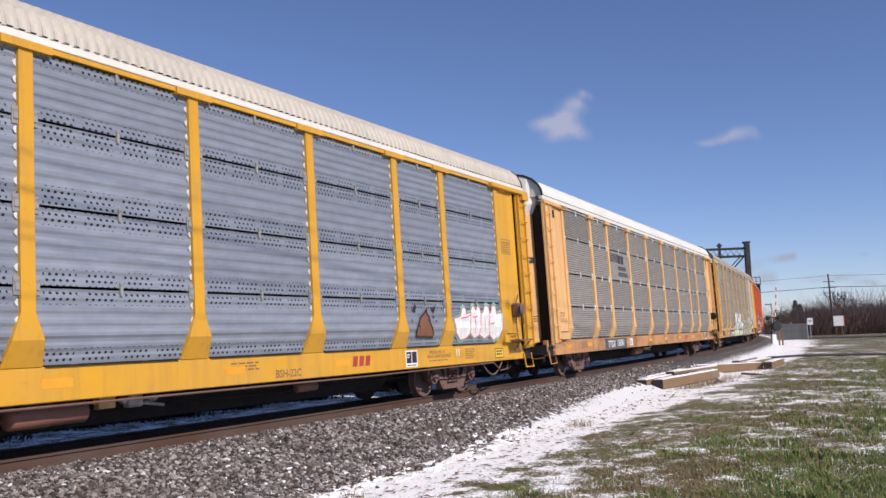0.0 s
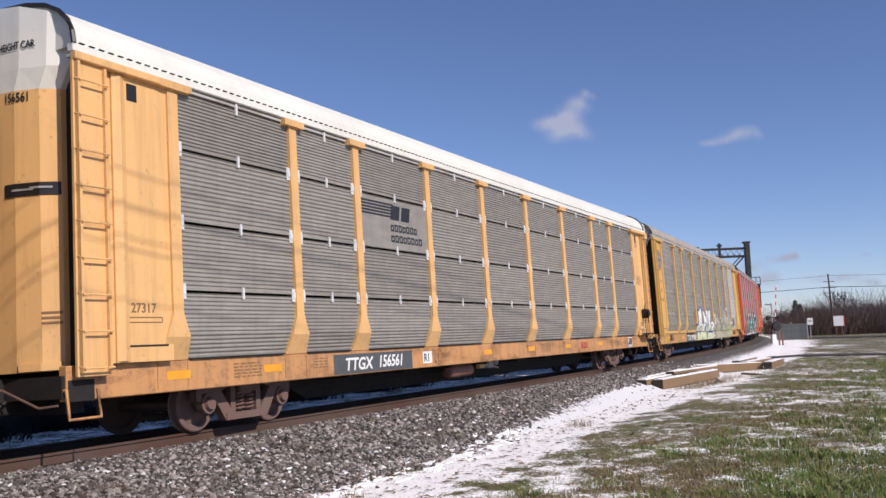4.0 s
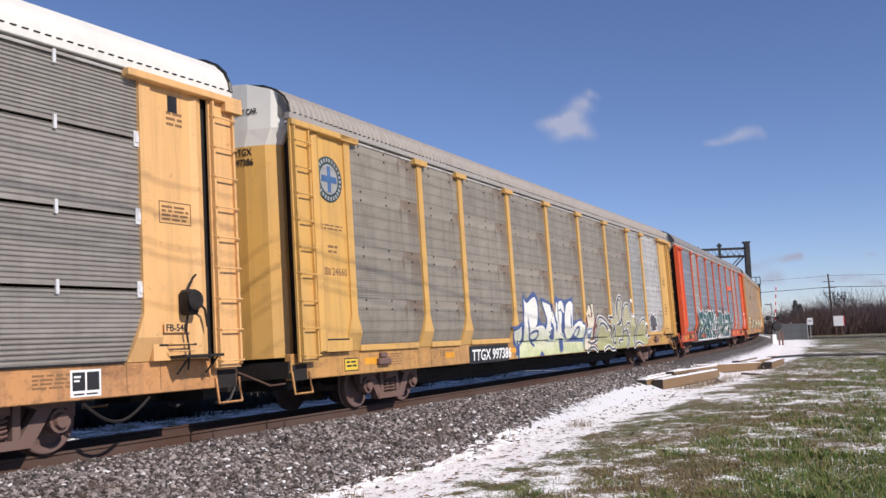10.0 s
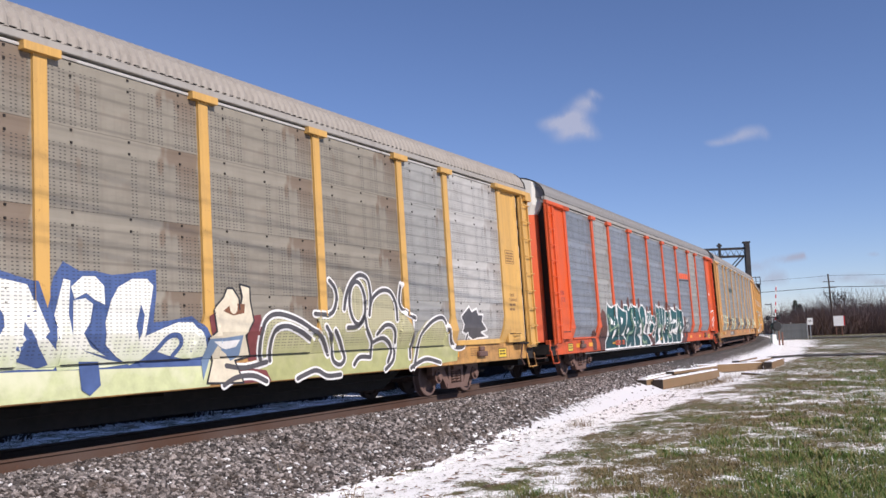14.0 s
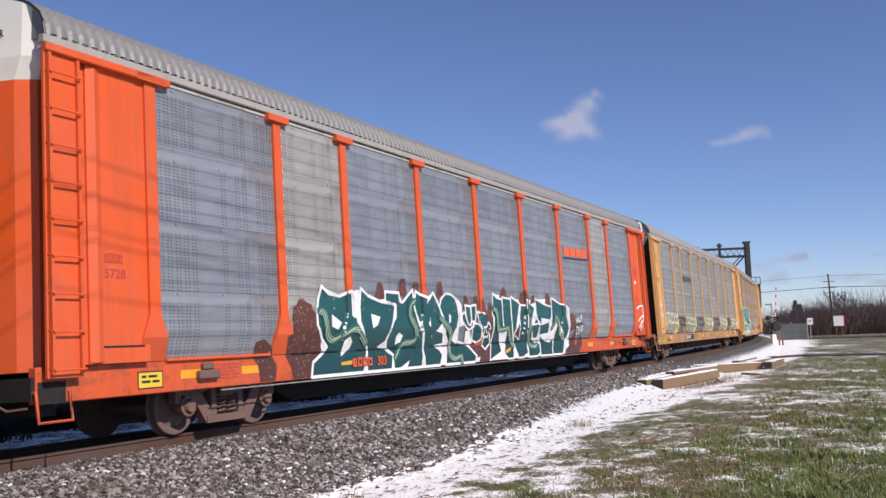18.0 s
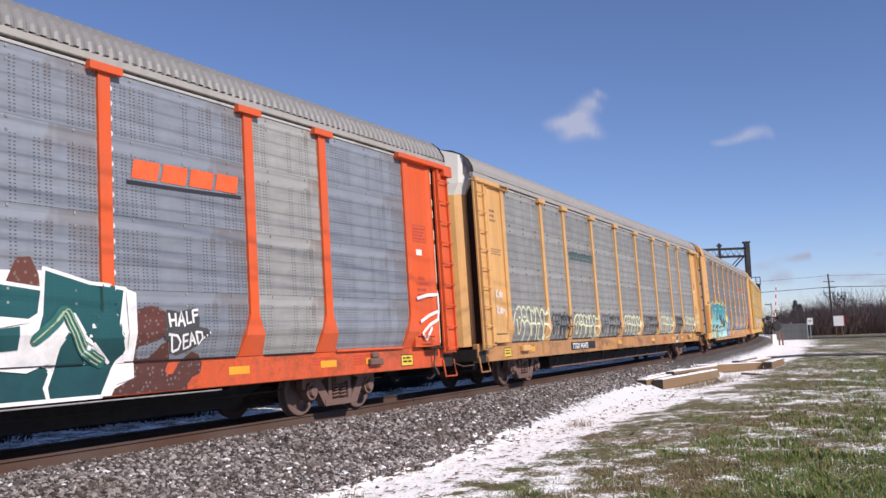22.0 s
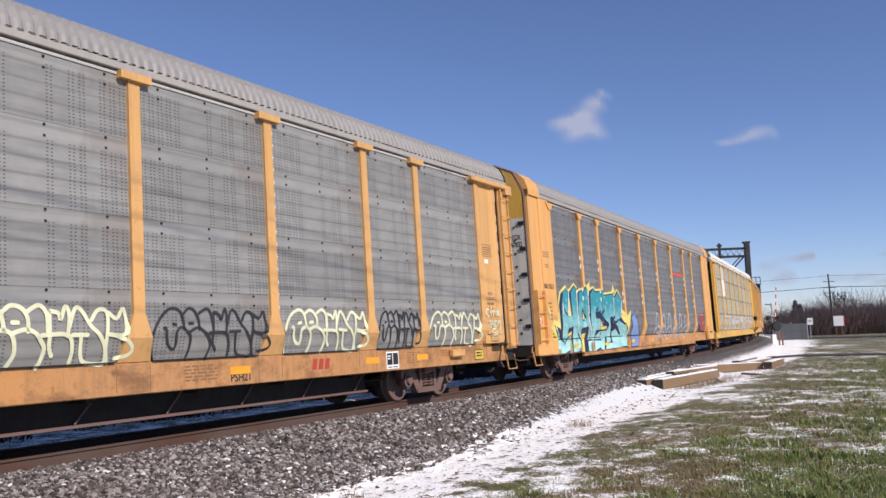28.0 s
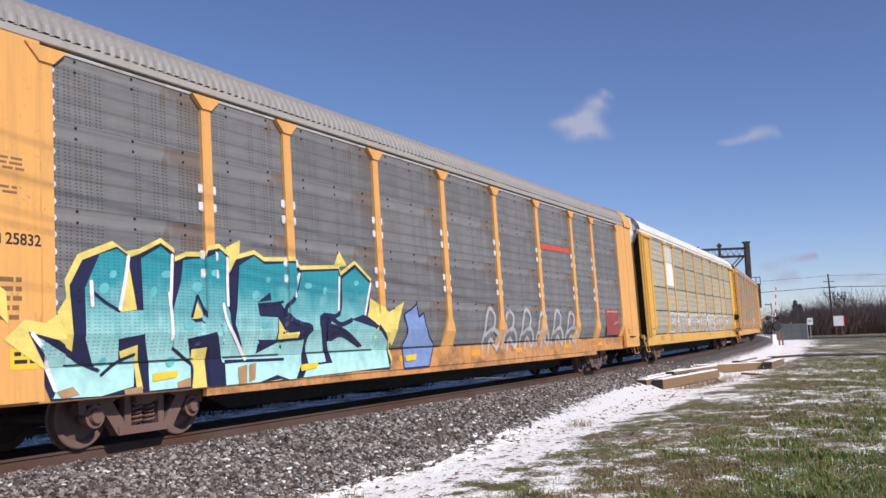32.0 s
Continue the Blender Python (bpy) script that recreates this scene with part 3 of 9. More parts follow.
        part("roof_rail", cached(("rail", rail_m.name), lambda: mesh_of("roof_rail", boxed(-END, END, -1.615, -1.5, 5.105, 5.215, bevel=0.01), rail_m)), None, car, at=side)
        part("top_chord", cached(("chord", frame_m.name if cap == "band" else "z"), lambda: mesh_of("top_chord", boxed(-END, END, -1.60 if cap == "band" else -1.57, -1.48, 5.035, 5.10 if cap == "band" else 5.075), frame_m if cap == "band" else ZINC_LIGHT)), None, car, at=side)
        for s in (-1, 1):
            flip = Matrix.Identity(4) if s > 0 else Matrix.Diagonal((-1, 1, 1, 1))
            a, b = POSTS[-1] + 0.08, 12.97 if end == "facet" else END
            top = 5.0 if end == "facet" else 5.12
            out = 1.56 if end == "facet" else 1.60
            part("end_sheet", cached(("end_sheet", frame_m.name, end), lambda: mesh_of("end_sheet", boxed(a, b, -out, -1.5, 1.10 if end == "facet" else 0.70, top), frame_m)), None, car, at=side @ flip)
            part("stiffener", cached(("stiffener", frame_m.name, end), lambda: mesh_of("stiffener", boxed(a + 0.85, a + 0.885, -1.612, -1.60, 1.1, 5.1) if end != "facet" else fold_mesh(b), frame_m)), None, car, at=side @ flip)
            if end == "facet":
                part("door_gap", cached(("infill", frame_m.name), lambda: mesh_of("door_infill", boxed(12.972, 13.098, -1.535, -1.38, 1.1, 4.98), frame_m)), None, car, "recessed strip beside the ladder", at=side @ flip) if s < 0 else None
                # Black boxes stand in the door gaps for the shade there.
                part("end_void", cached("end_void", lambda: mesh_of("end_void", boxed(13.12, 13.38, -1.535, -1.08, 1.02, 4.97), BLACK)), None, car, "black block for the shade in the gap beside the end door", at=side @ flip) if s < 0 else part("door_gap", cached("gap", lambda: mesh_of("door_gap", box(boxed(12.972, 13.098, -1.50, -1.38, 1.1, 4.98), 13.12, 13.34, -1.46, -1.22, 1.02, 5.34), BLACK)), None, car, "black filling of the door gaps, for their shade", at=side @ flip)
                part("door_groove", cached("groove", lambda: mesh_of("door_groove", boxed(a + 0.10, b - 0.10, -1.566, -1.561, 1.30, 1.325), BLACK)), None, car, at=side @ flip)
            if end == "facet":
                part("door_beam", cached(("beam", frame_m.name, s), lambda: mesh_of("door_beam", boxed(POSTS[-1] - 0.35, END, -1.66, -1.545, 4.99, 5.10, bevel=0.012) if s < 0 else box(boxed(POSTS[-1] - 0.35, END + 0.12, -1.70, -1.54, 4.99, 5.10, bevel=0.012), END - 0.25, END + 0.12, -1.70, -1.45, 4.86, 5.0), frame_m)), None, car, at=side @ (Matrix.Identity(4) if s > 0 else Matrix.Diagonal((-1, 1, 1, 1))))
        if end == "facet":
            ladder(car, frame_m, 13.10, END, 9, 1.05, 4.72, side)
            ladder(car, frame_m, -END, -13.10, 9, 1.05, 4.72, side)
        for u in (-13.45, 13.45):
            part("stirrup_pocket", cached("pocket", lambda: mesh_of("stirrup_pocket", boxed(-0.2, 0.2, -SILL - 0.004, -SILL + 0.02, 0.655, 0.92), STEEL_DARK)), None, car, "dark stirrup pocket", at=side @ pose(u, 0, 0))
            part("stirrup", cached(("stirrup", (sill_m or frame_m).name), lambda: mesh_of("stirrup", tube(tubed([(-0.24, -1.47, 0.80), (-0.24, -1.52, 0.44), (0.24, -1.52, 0.44), (0.24, -1.47, 0.80)], 0.022, 6), [(-0.24, -1.47, 0.80), (-0.24, -1.3, 0.80)], 0.02, 5), sill_m or frame_m)), None, car, at=side @ pose(u, 0, 0))
    # roof and ends
    part("roof", cached(("roof", roof_m.name, ribbed_roof, roof_k), lambda: roof_mesh(roof_m, 2 * END - 0.1, ribbed_roof, roof_k)), None, car)
    tagged(part("seam_rivets", cached("seam", lambda: seam_mesh()), None, car, at=Matrix.Identity(4)), kind="stuff")
    for side in (Matrix.Identity(4), HALF_TURN):
        if end == "facet":
            facet_door(car, frame_m, cap_m, side, k=roof_k + (0.06 if door > 1.0 else -0.04), base=door)
            part("roof_seal", cached(("seal", roof_k, door), lambda: mesh_of("roof_seal", tubed([(-END + 0.02, -y * 1.005, z + 0.012) for y, z in raised(roof_k)] + [(-END + 0.02, y * 1.005, z + 0.012) for y, z in reversed(raised(roof_k))], 0.020 if door > 1.0 else 0.034, 6), BLACK)), None, car, "black rubber seal", at=side)
        else:
            panel_end(car, frame_m, side, roof_k)
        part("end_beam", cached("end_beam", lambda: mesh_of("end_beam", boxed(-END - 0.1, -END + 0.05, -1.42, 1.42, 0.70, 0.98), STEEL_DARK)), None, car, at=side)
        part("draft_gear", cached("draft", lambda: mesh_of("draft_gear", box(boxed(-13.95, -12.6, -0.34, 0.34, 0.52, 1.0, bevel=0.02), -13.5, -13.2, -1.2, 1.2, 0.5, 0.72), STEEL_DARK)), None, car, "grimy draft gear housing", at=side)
        part("cut_lever", cached("lever", lambda: mesh_of("cut_lever", tubed([(-13.72, -1.35, 0.62), (-13.8, -1.1, 0.6), (-13.85, -0.5, 0.84), (-14.1, -0.12, 0.95)], 0.016, 5), BOGIE_STEEL)), None, car, at=side)
        part("coupler", cached("coupler", lambda: mesh_of("coupler", box(boxed(-14.1, -13.4, -0.1, 0.1, 0.74, 0.9, bevel=0.02), -14.32, -14.08, -0.17, 0.17, 0.68, 0.97, bevel=0.05), BOGIE_STEEL)), None, car, "rusty knuckle coupler", at=side)
        part("air_hose", cached("hose", lambda: mesh_of("air_hose", tubed([(-13.6, -0.35, 0.75), (-13.85, -0.38, 0.62), (-14.0, -0.4, 0.42), (-14.15, -0.38, 0.36), (-14.3, -0.36, 0.40)], 0.03, 6), BLACK)), None, car, "black rubber air hose", at=side)
    return car


# ---- lettering, decals and graffiti on the sides ----
SPRAY = {}


def spray(name, c, c2=None, z0=0.0, z1=1.0, holes=0.0, speckle=0.0):
    """Spray paint: blotchy cover; with c2, the second colour takes over from height z0 to z1."""
    if name not in SPRAY:
        k = Net(name, 0.5)
        col = k.mix(k.ramp(k.noise(5, 4), 0.3, 0.7), tuple(x * 0.82 for x in c), tuple(min(1, x * 1.1) for x in c))
        if c2:
            h = k.math("ADD", k.axes()[2], k.ramp(k.noise(3, 4), 0.3, 0.7, -0.22, 0.22))
            col = k.mix(k.ramp(h, z0, z1), col, c2)
        if holes:
            # the sheet's own dashes show through the paint
            x, y, z = k.axes()
            fx = k.math("ABSOLUTE", k.math("SUBTRACT", k.math("FRACT", k.math("DIVIDE", x, 0.165)), 0.5))
            twin = k.math("LESS_THAN", k.math("ABSOLUTE", k.math("SUBTRACT", fx, 0.20)), 0.12)
            fz = k.math("LESS_THAN", k.math("ABSOLUTE", k.math("SUBTRACT", k.math("FRACT", k.math("DIVIDE", z, 0.047)), 0.5)), 0.16)
            d = k.math("MULTIPLY", k.math("MULTIPLY", twin, fz), k.math("MULTIPLY", k.math("GREATER_THAN", z, 1.2), holes))
            col = k.mix(d, col, (0.02, 0.02, 0.022))
        if speckle:
            dots = k.n("ShaderNodeTexVoronoi")
            dots.inputs["Scale"].default_value = 13.0
            k.link(k.co, dots.inputs["Vector"])
            col = k.mix(k.ramp(dots.outputs["Distance"], 0.30, 0.20, 0, speckle), col, (0.30, 0.26, 0.26))
        SPRAY[name] = k.colour(col)
    return SPRAY[name]


def ribbon(bm, pts, width, lift, round_ends=True):
    """A band of paint along points (u, z), laid on the car's side."""
    pts = [Vector(p) for p in pts]
    fine = [pts[0]]
    for a, b in zip(pts, pts[1:]):
        n = max(1, int((b - a).length / 0.09))
        fine += [a.lerp(b, (i + 1) / n) for i in range(n)]
    half = width / 2
    cuts = max(2, int(width / 0.12) + 1)

    def vert(p, extra=0.0):
        return bm.verts.new((p.x, -skin(p.x, p.y) - lift - extra, p.y))
    prev, ends = None, None
    for i, p in enumerate(fine):
        d = (fine[min(i + 1, len(fine) - 1)] - fine[max(i - 1, 0)]).normalized()
        nrm = Vector((-d.y, d.x))
        row = [vert(p + nrm * (half * (2 * j / (cuts - 1) - 1))) for j in range(cuts)]
        if prev:
            for j in range(cuts - 1):
                bm.faces.new((prev[j], prev[j + 1], row[j + 1], row[j]))
        prev = row
        ends = ends or row
    if round_ends:
        for c, edge in ((fine[0], ends), (fine[-1], prev[::-1])):
            # a half disc beyond the end, on the end row's own vertices
            a = Vector((edge[-1].co.x, edge[-1].co.z)) - c
            arc = [vert(c + Matrix.Rotation(math.pi * j / 7, 2) @ a) for j in range(1, 7)]
            f = bm.faces.new(list(edge) + arc)
            f.normal_update()
            bmesh.ops.triangulate(bm, faces=[f])


def paint_layer(car, name, strokes, width, lift, material, label="", dx=0.0, dz=0.0, round_ends=True):
    """Sprayed strokes, each a part."""
    for i, st in enumerate(strokes):
        bm = bmesh.new()
        pts = [(u + dx, z + dz) for u, z in st]
        ribbon(bm, smooth_line(pts) if round_ends and len(pts) > 2 else pts, width, lift + 0.0012 * (i % 4), round_ends)
        me = bpy.data.meshes.new(name)
        bm.to_mesh(me)
        bm.free()
        me.shade_flat()
        me.materials.append(material)
        part(name, me, None, car, label)


def patch(bm, poly, lift):
    """A plate of paint laid on the car's side, folded over posts and sill."""
    one = bmesh.new()
    one.faces.new([one.verts.new((u, 0, z)) for u, z in poly])
    one.normal_update()
    bmesh.ops.triangulate(one, faces=one.faces[:])
    us, zs = [p[0] for p in poly], [p[1] for p in poly]
    cuts = [(u + e, 0.0) for p in POSTS for u in (p - 0.101, p + 0.101) for e in (-0.003, 0.003)]
    cuts += [(k * (POSTS[-1] + 0.08) + e, 0.0) for k in (-1, 1) for e in (-0.003, 0.003)]
    cuts += [(p + q * 0.04, 0.0) for p in POSTS for q in (-9, -8, -7, -6, -5, -4, -3, 3, 4, 5, 6, 7, 8, 9) if min(zs) < 1.7]
    rows = [1.085, 1.095, 1.117, 1.123, 1.29, 1.48]
    if any(min(us) < p + 0.36 and max(us) > p - 0.36 for p in POSTS):
        rows += [1.16, 1.22, 1.36, 1.42, 1.55, 1.62, 1.69, 1.75, 1.785]
    for u, _ in cuts:
        if min(us) < u < max(us):
            bmesh.ops.bisect_plane(one, geom=one.verts[:] + one.edges[:] + one.faces[:], plane_co=(u, 0, 0), plane_no=(1, 0, 0))
    for z in rows:
        if min(zs) < z < max(zs):
            bmesh.ops.bisect_plane(one, geom=one.verts[:] + one.edges[:] + one.faces[:], plane_co=(0, 0, z), plane_no=(0, 0, 1))
    made = {v: bm.verts.new((v.co.x, -skin(v.co.x, v.co.z) - lift, v.co.z)) for v in one.verts}
    for f in one.faces:
        vs = [made[v] for v in f.verts]
        fc = bm.faces.new(vs)
        fc.normal_update()
        if fc.normal.y > 0:
            fc.normal_flip()
    one.free()


def plates(car, name, polys, lift, material, label=""):
    for i, pl in enumerate(polys):
        bm = bmesh.new()
        patch(bm, pl, lift + 0.0006 * i)
        me = bpy.data.meshes.new(name)
        bm.to_mesh(me)
        bm.free()
        me.shade_flat()
        me.materials.append(material)
        part(name, me, None, car, label)


def smooth_line(pts, n=4):
    """A soft curve through the points."""
    out = []
    for i in range(len(pts) - 1):
        p0, p1, p2, p3 = (Vector(pts[max(0, min(len(pts) - 1, i + d))]) for d in (-1, 0, 1, 2))
        for k in range(n):
            t = k / n
            v = 0.5 * (2 * p1 + (p2 - p0) * t + (2 * p0 - 5 * p1 + 4 * p2 - p3) * t * t + (3 * p1 - p0 - 3 * p2 + p3) * t ** 3)
            out.append((v.x, v.y))
    return out + [tuple(pts[-1])]


def loop(cu, cz, ru, rz, n=14, lean=0.0, a0=0.0, a1=2 * math.pi):
    return [(cu + ru * math.cos(a) + lean * math.sin(a) * rz, cz + rz * math.sin(a)) for a in (a0 + (a1 - a0) * i / n for i in range(n + 1))]


BUBBLES = (
    [(0.95, 0.80), (0.60, 1.02), (0.12, 0.86), (-0.04, 0.45), (0.14, 0.06), (0.60, -0.02), (1.0, 0.25), (0.98, 0.52), (0.62, 0.52)],
    [(0.10, 0.02), (-0.02, 0.5), (0.08, 0.9), (0.5, 1.02), (0.92, 0.84), (0.80, 0.62), (0.55, 0.56), (0.82, 0.46), (1.0, 0.2), (0.74, 0.0), (0.10, 0.02)],
    [(0.02, 0.0), (0.10, 0.5), (0.0, 0.94), (0.32, 1.0), (0.42, 0.64), (0.62, 0.64), (0.72, 1.0), (1.02, 0.92), (0.92, 0.5), (1.0, 0.02), (0.7, 0.0), (0.62, 0.36), (0.42, 0.36), (0.34, 0.0), (0.02, 0.0)],
    [(0.0, 0.02), (0.06, 0.5), (0.24, 0.94), (0.56, 1.03), (0.86, 0.86), (0.98, 0.4), (1.0, 0.0), (0.72, 0.02), (0.64, 0.28), (0.40, 0.28), (0.30, 0.0), (0.0, 0.02)],
    [(0.04, 0.0), (0.0, 0.5), (0.06, 0.96), (0.6, 1.02), (1.0, 0.86), (0.84, 0.66), (0.5, 0.64), (0.84, 0.5), (0.66, 0.34), (0.4, 0.34), (0.36, 0.0), (0.04, 0.0)],
)


def bubble_tag(car, u0, u1, z0, z1, letters, material, width=0.05, seed=0, label="outlined bubble tag"):
    """A throw-up in one thin line: tall soft letters, each a part."""
    rnd = random.Random(seed)
    w, h = (u1 - u0) / letters, z1 - z0
    for i in range(letters):
        a = u0 + w * i
        dz = rnd.uniform(-0.04, 0.04) * h
        shape = [(a + w * (x * 1.08 + rnd.uniform(-0.04, 0.04)) + 0.08 * (y - 0.5) * h, z0 + dz + h * (y + rnd.uniform(-0.03, 0.03))) for x, y in BUBBLES[(i + (seed == 5)) % 5]]
        c = a + w * 0.5
        st = [smooth_line(shape), [(c - 0.12 * w, z0 + h * 0.74), (c + 0.10 * w, z0 + h * 0.70)], smooth_line([(c - 0.16 * w, z0 + h * 0.60), (c - 0.02 * w, z0 + h * 0.50), (c + 0.10 * w, z0 + h * 0.58)])]
        paint_layer(car, "graffiti_tag", st, width, 0.006, material, label, round_ends=False)


def slanted_blocks(car, u, z, n, w, h, gap, material, y, name="emblem", label=""):
    """A maker's mark as plain slanted blocks."""
    bm = bmesh.new()
    for i in range(n):
        a = u + i * (w + gap)
        prism(bm, [(a, z), (a + w, z), (a + w + h * 0.22, z + h), (a + h * 0.22, z + h)], -y - 0.003, -y)
    return part(name, bm, material, car, label)


def word_blocks(car, u, z, w, h, n, material, y, name="name_bar"):
    step = w / n
    for i in range(n):
        a, b, top, t = u + i * step, u + i * step + step * 0.8, z + h * (1.0 if i % 3 else 0.9), min(h * 0.24, step * 0.26)
        bm = bmesh.new()
        for x0, x1, z0, z1 in ((a, a + t, z, top), (b - t, b, z, top), (a + t, b - t, z, z + t), (a + t, b - t, top - t, top)):
            box(bm, x0, x1, -y - 0.003, -y, z0, z1)
        part(name, bm, material, car)


def notice(car, u0, u1, z0, z1, y, rows=4, back=None, ink=None, seed=2):
    """A framed notice: a thin frame round small print."""
    ink = ink or DECAL_BROWN
    bm = bmesh.new()
    t = 0.014
    for a in ((u0, u1, z0, z0 + t), (u0, u1, z1 - t, z1), (u0, u0 + t, z0 + t, z1 - t), (u1 - t, u1, z0 + t, z1 - t)):
        box(bm, a[0], a[1], -y - 0.004, -y, a[2], a[3])
    fr = part("notice", bm, ink, car)
    if back:
        part("notice_plate", boxed(u0 + t, u1 - t, -y - 0.002, -y, z0 + t, z1 - t), back, fr)
    bars(fr, u0 + 0.05, z1 - 0.06 - (z1 - z0) * 0.1, u1 - u0 - 0.1, rows, ink, y + 0.003, (z1 - z0 - 0.08) / rows, seed=seed)
    return fr


def number_board(car, u0, u1, z0, z1, words, size, back, u_text=None):
    b = plate(car, "number_board", u0, u1, z0, z1, back, SILL, "dark board with white lettering")
    lettering(b, words, u_text or u0 + 0.12, (z0 + z1) / 2 - size / 2, size, DECAL_WHITE, SILL + 0.006, wide=1.1, lean=0.2)


def sill_seams(car):
    """Fine dark joints in the side sill under the posts."""
    me = cached("sill_seam", lambda: mesh_of("sill_seam", boxed(-0.005, 0.005, -SILL - 0.003, -SILL, 0.705, 1.085), DECAL_BROWN))
    for u in POSTS:
        for d in (-0.29, 0.29):
            part("sill_seam", me, None, car, at=pose(u + d, 0, 0))


def sill_marks(car, seed, ambers=(-4.3, -1.7, 1.1, 4.2, 6.9), ink=None, warn=True):
    """Reflective patches, small print and inspection plates along the side sill."""
    ink = ink or DECAL_BROWN
    rnd = random.Random(seed)
    if seed in (12, 13, 15):
        sill_seams(car)
    for u in ambers:
        plate(car, "reflective_patch", u, u + 0.46, 0.83, 0.95, DECAL_YELLOW, SILL, "amber reflective patch")
    for u in (-10.6, -8.4, 2.2, 8.6, 10.0):
        if seed == 11 and u == 8.6:
            continue
        bars(car, u + rnd.uniform(-0.2, 0.2), 0.98, rnd.uniform(0.4, 0.8), rnd.randint(3, 5), ink, SILL, 0.05, seed=rnd.randint(0, 99))
    if warn:
        for u in (-12.08, 11.56):
            p = plate(car, "notice_plate", u, u + 0.42, 0.75, 0.95, DECAL_WARN, SILL, "yellow excess-height notice")
            bars(p, u + 0.05, 0.88, 0.32, 2, DECAL_BLACK, SILL + 0.004, 0.07, seed=seed)
            fr = bmesh.new()
            box(fr, u - 0.02, u + 0.44, -SILL - 0.002, -SILL, 0.73, 0.97)
            part("notice_edge", fr, DECAL_BLACK, car)


def consolidated_stencil(car, u):
    p = plate(car, "stencil_panel", u, u + 0.46, 0.70, 1.04, DECAL_WHITE, SILL, "white-edged black stencil panel")
    for a in (0.03, 0.245):
        part("stencil_field", boxed(u + a, u + a + 0.185, -SILL - 0.007, -SILL - 0.004, 0.78, 1.01), DECAL_BLACK, p)
    bars(p, u + 0.05, 0.94, 0.14, 2, DECAL_WHITE, SILL + 0.007, 0.05, seed=4)
    bars(p, u + 0.05, 0.725, 0.36, 1, DECAL_BLACK, SILL + 0.005, 0.04, seed=5)


def hand_brake(car, material, dark, full=True):
    """Brake housing, lever and step at the trailing end."""
    if not full:
        bm = bmesh.new()
        for z in (1.22, 1.32):
            tube(bm, [(12.2, -1.60, z), (12.2, -1.66, z), (12.6, -1.66, z), (12.6, -1.60, z)], 0.012, 5)
        part("hand_hold", bm, material, car)
        part("brake_step", boxed(12.42, 13.0, -1.66, -1.44, 1.035, 1.085, bevel=0.02), STEEL_DARK, car, "dark steel step")
        part("step_bracket", tubed([(12.7, -1.6, 1.04), (12.75, -1.5, 0.72), (12.95, -1.5, 0.5)], 0.02, 5), BOGIE_STEEL, car)
        return
    h = part("hand_brake", boxed(12.42, 12.62, -1.80, -1.56, 1.72, 2.08, bevel=0.04), dark, car, "hand brake housing with lever and chain")
    part("brake_wheel", lathe(bmesh.new(), [(0.10, -1.86), (0.14, -1.84), (0.10, -1.82)], sides=18, at=(12.5, 0, 1.92)), dark, h)
    part("lever", tube(tubed([(12.62, -1.7, 1.95), (12.78, -1.72, 1.8), (12.84, -1.7, 1.55)], 0.018, 5), [(12.5, -1.66, 2.05), (12.6, -1.68, 2.25), (12.68, -1.66, 2.3)], 0.018, 5), dark, h)
    part("chain", tubed([(12.5, -1.66, 1.72), (12.47, -1.66, 1.5), (12.52, -1.66, 1.2), (12.5, -1.64, 0.95)], 0.016, 5), dark, h)
    st = part("brake_step", boxed(12.25, 13.0, -1.85, -1.56, 1.12, 1.16), dark, car)
    for u in (12.35, 12.9):
        part("step_bracket", tubed([(u, -1.82, 1.12), (u, -1.58, 0.9)], 0.015, 5), dark, st)
    bm = bmesh.new()
    for i, z in enumerate((1.22, 1.32)):
        tube(bm, [(12.2, -1.60, z), (12.2, -1.66, z), (12.6, -1.66, z), (12.6, -1.60, z)], 0.012, 5)
    part("hand_hold", bm, material, car)
    bm = bmesh.new()
    pts = [(10.95 + 0.12 * i, -1.38, 0.62 - 0.28 * math.sin(math.pi * i / 9)) for i in range(10)]
    tube(bm, pts, 0.022, 5)
    part("hanging_chain", bm, dark, car, "sagging rusty chain")


def door_edge(car):
    """Pale rubber strip with dark notches along the free edge of the trailing side door."""
    edge = part("door_edge", boxed(12.972, 13.022, -1.55, -1.495, 1.16, 4.96), EDGE_CREAM, car, "pale strip with dark notches")
    for z, h in ((2.3, 0.16), (3.3, 0.10), (3.62, 0.26), (4.05, 0.10), (4.3, 0.34)):
        part("notch", boxed(12.970, 13.024, -1.553, -1.495, z, z + h), BLACK, edge)


def scallops(car, bays, material, side=-1):
    """Bright crimped sheet edges beside the posts."""
    bm = bmesh.new()
    for i in bays:
        u = POSTS[i] - 0.115 if side < 0 else POSTS[i] + 0.115
        for j in range(17):
            z = 1.45 + j * 0.21
            pts = [(u, z - 0.05), (u - 0.03 * (1 if side < 0 else -1), z - 0.03), (u - 0.045 * (1 if side < 0 else -1), z), (u - 0.03 * (1 if side < 0 else -1), z + 0.03), (u, z + 0.05)]
            prism(bm, pts if side > 0 else pts[::-1], -SHEET - 0.012, -SHEET)
    tagged(part("crimped_edge", bm, material, car, "bright crimped sheet edge"), kind="stuff")


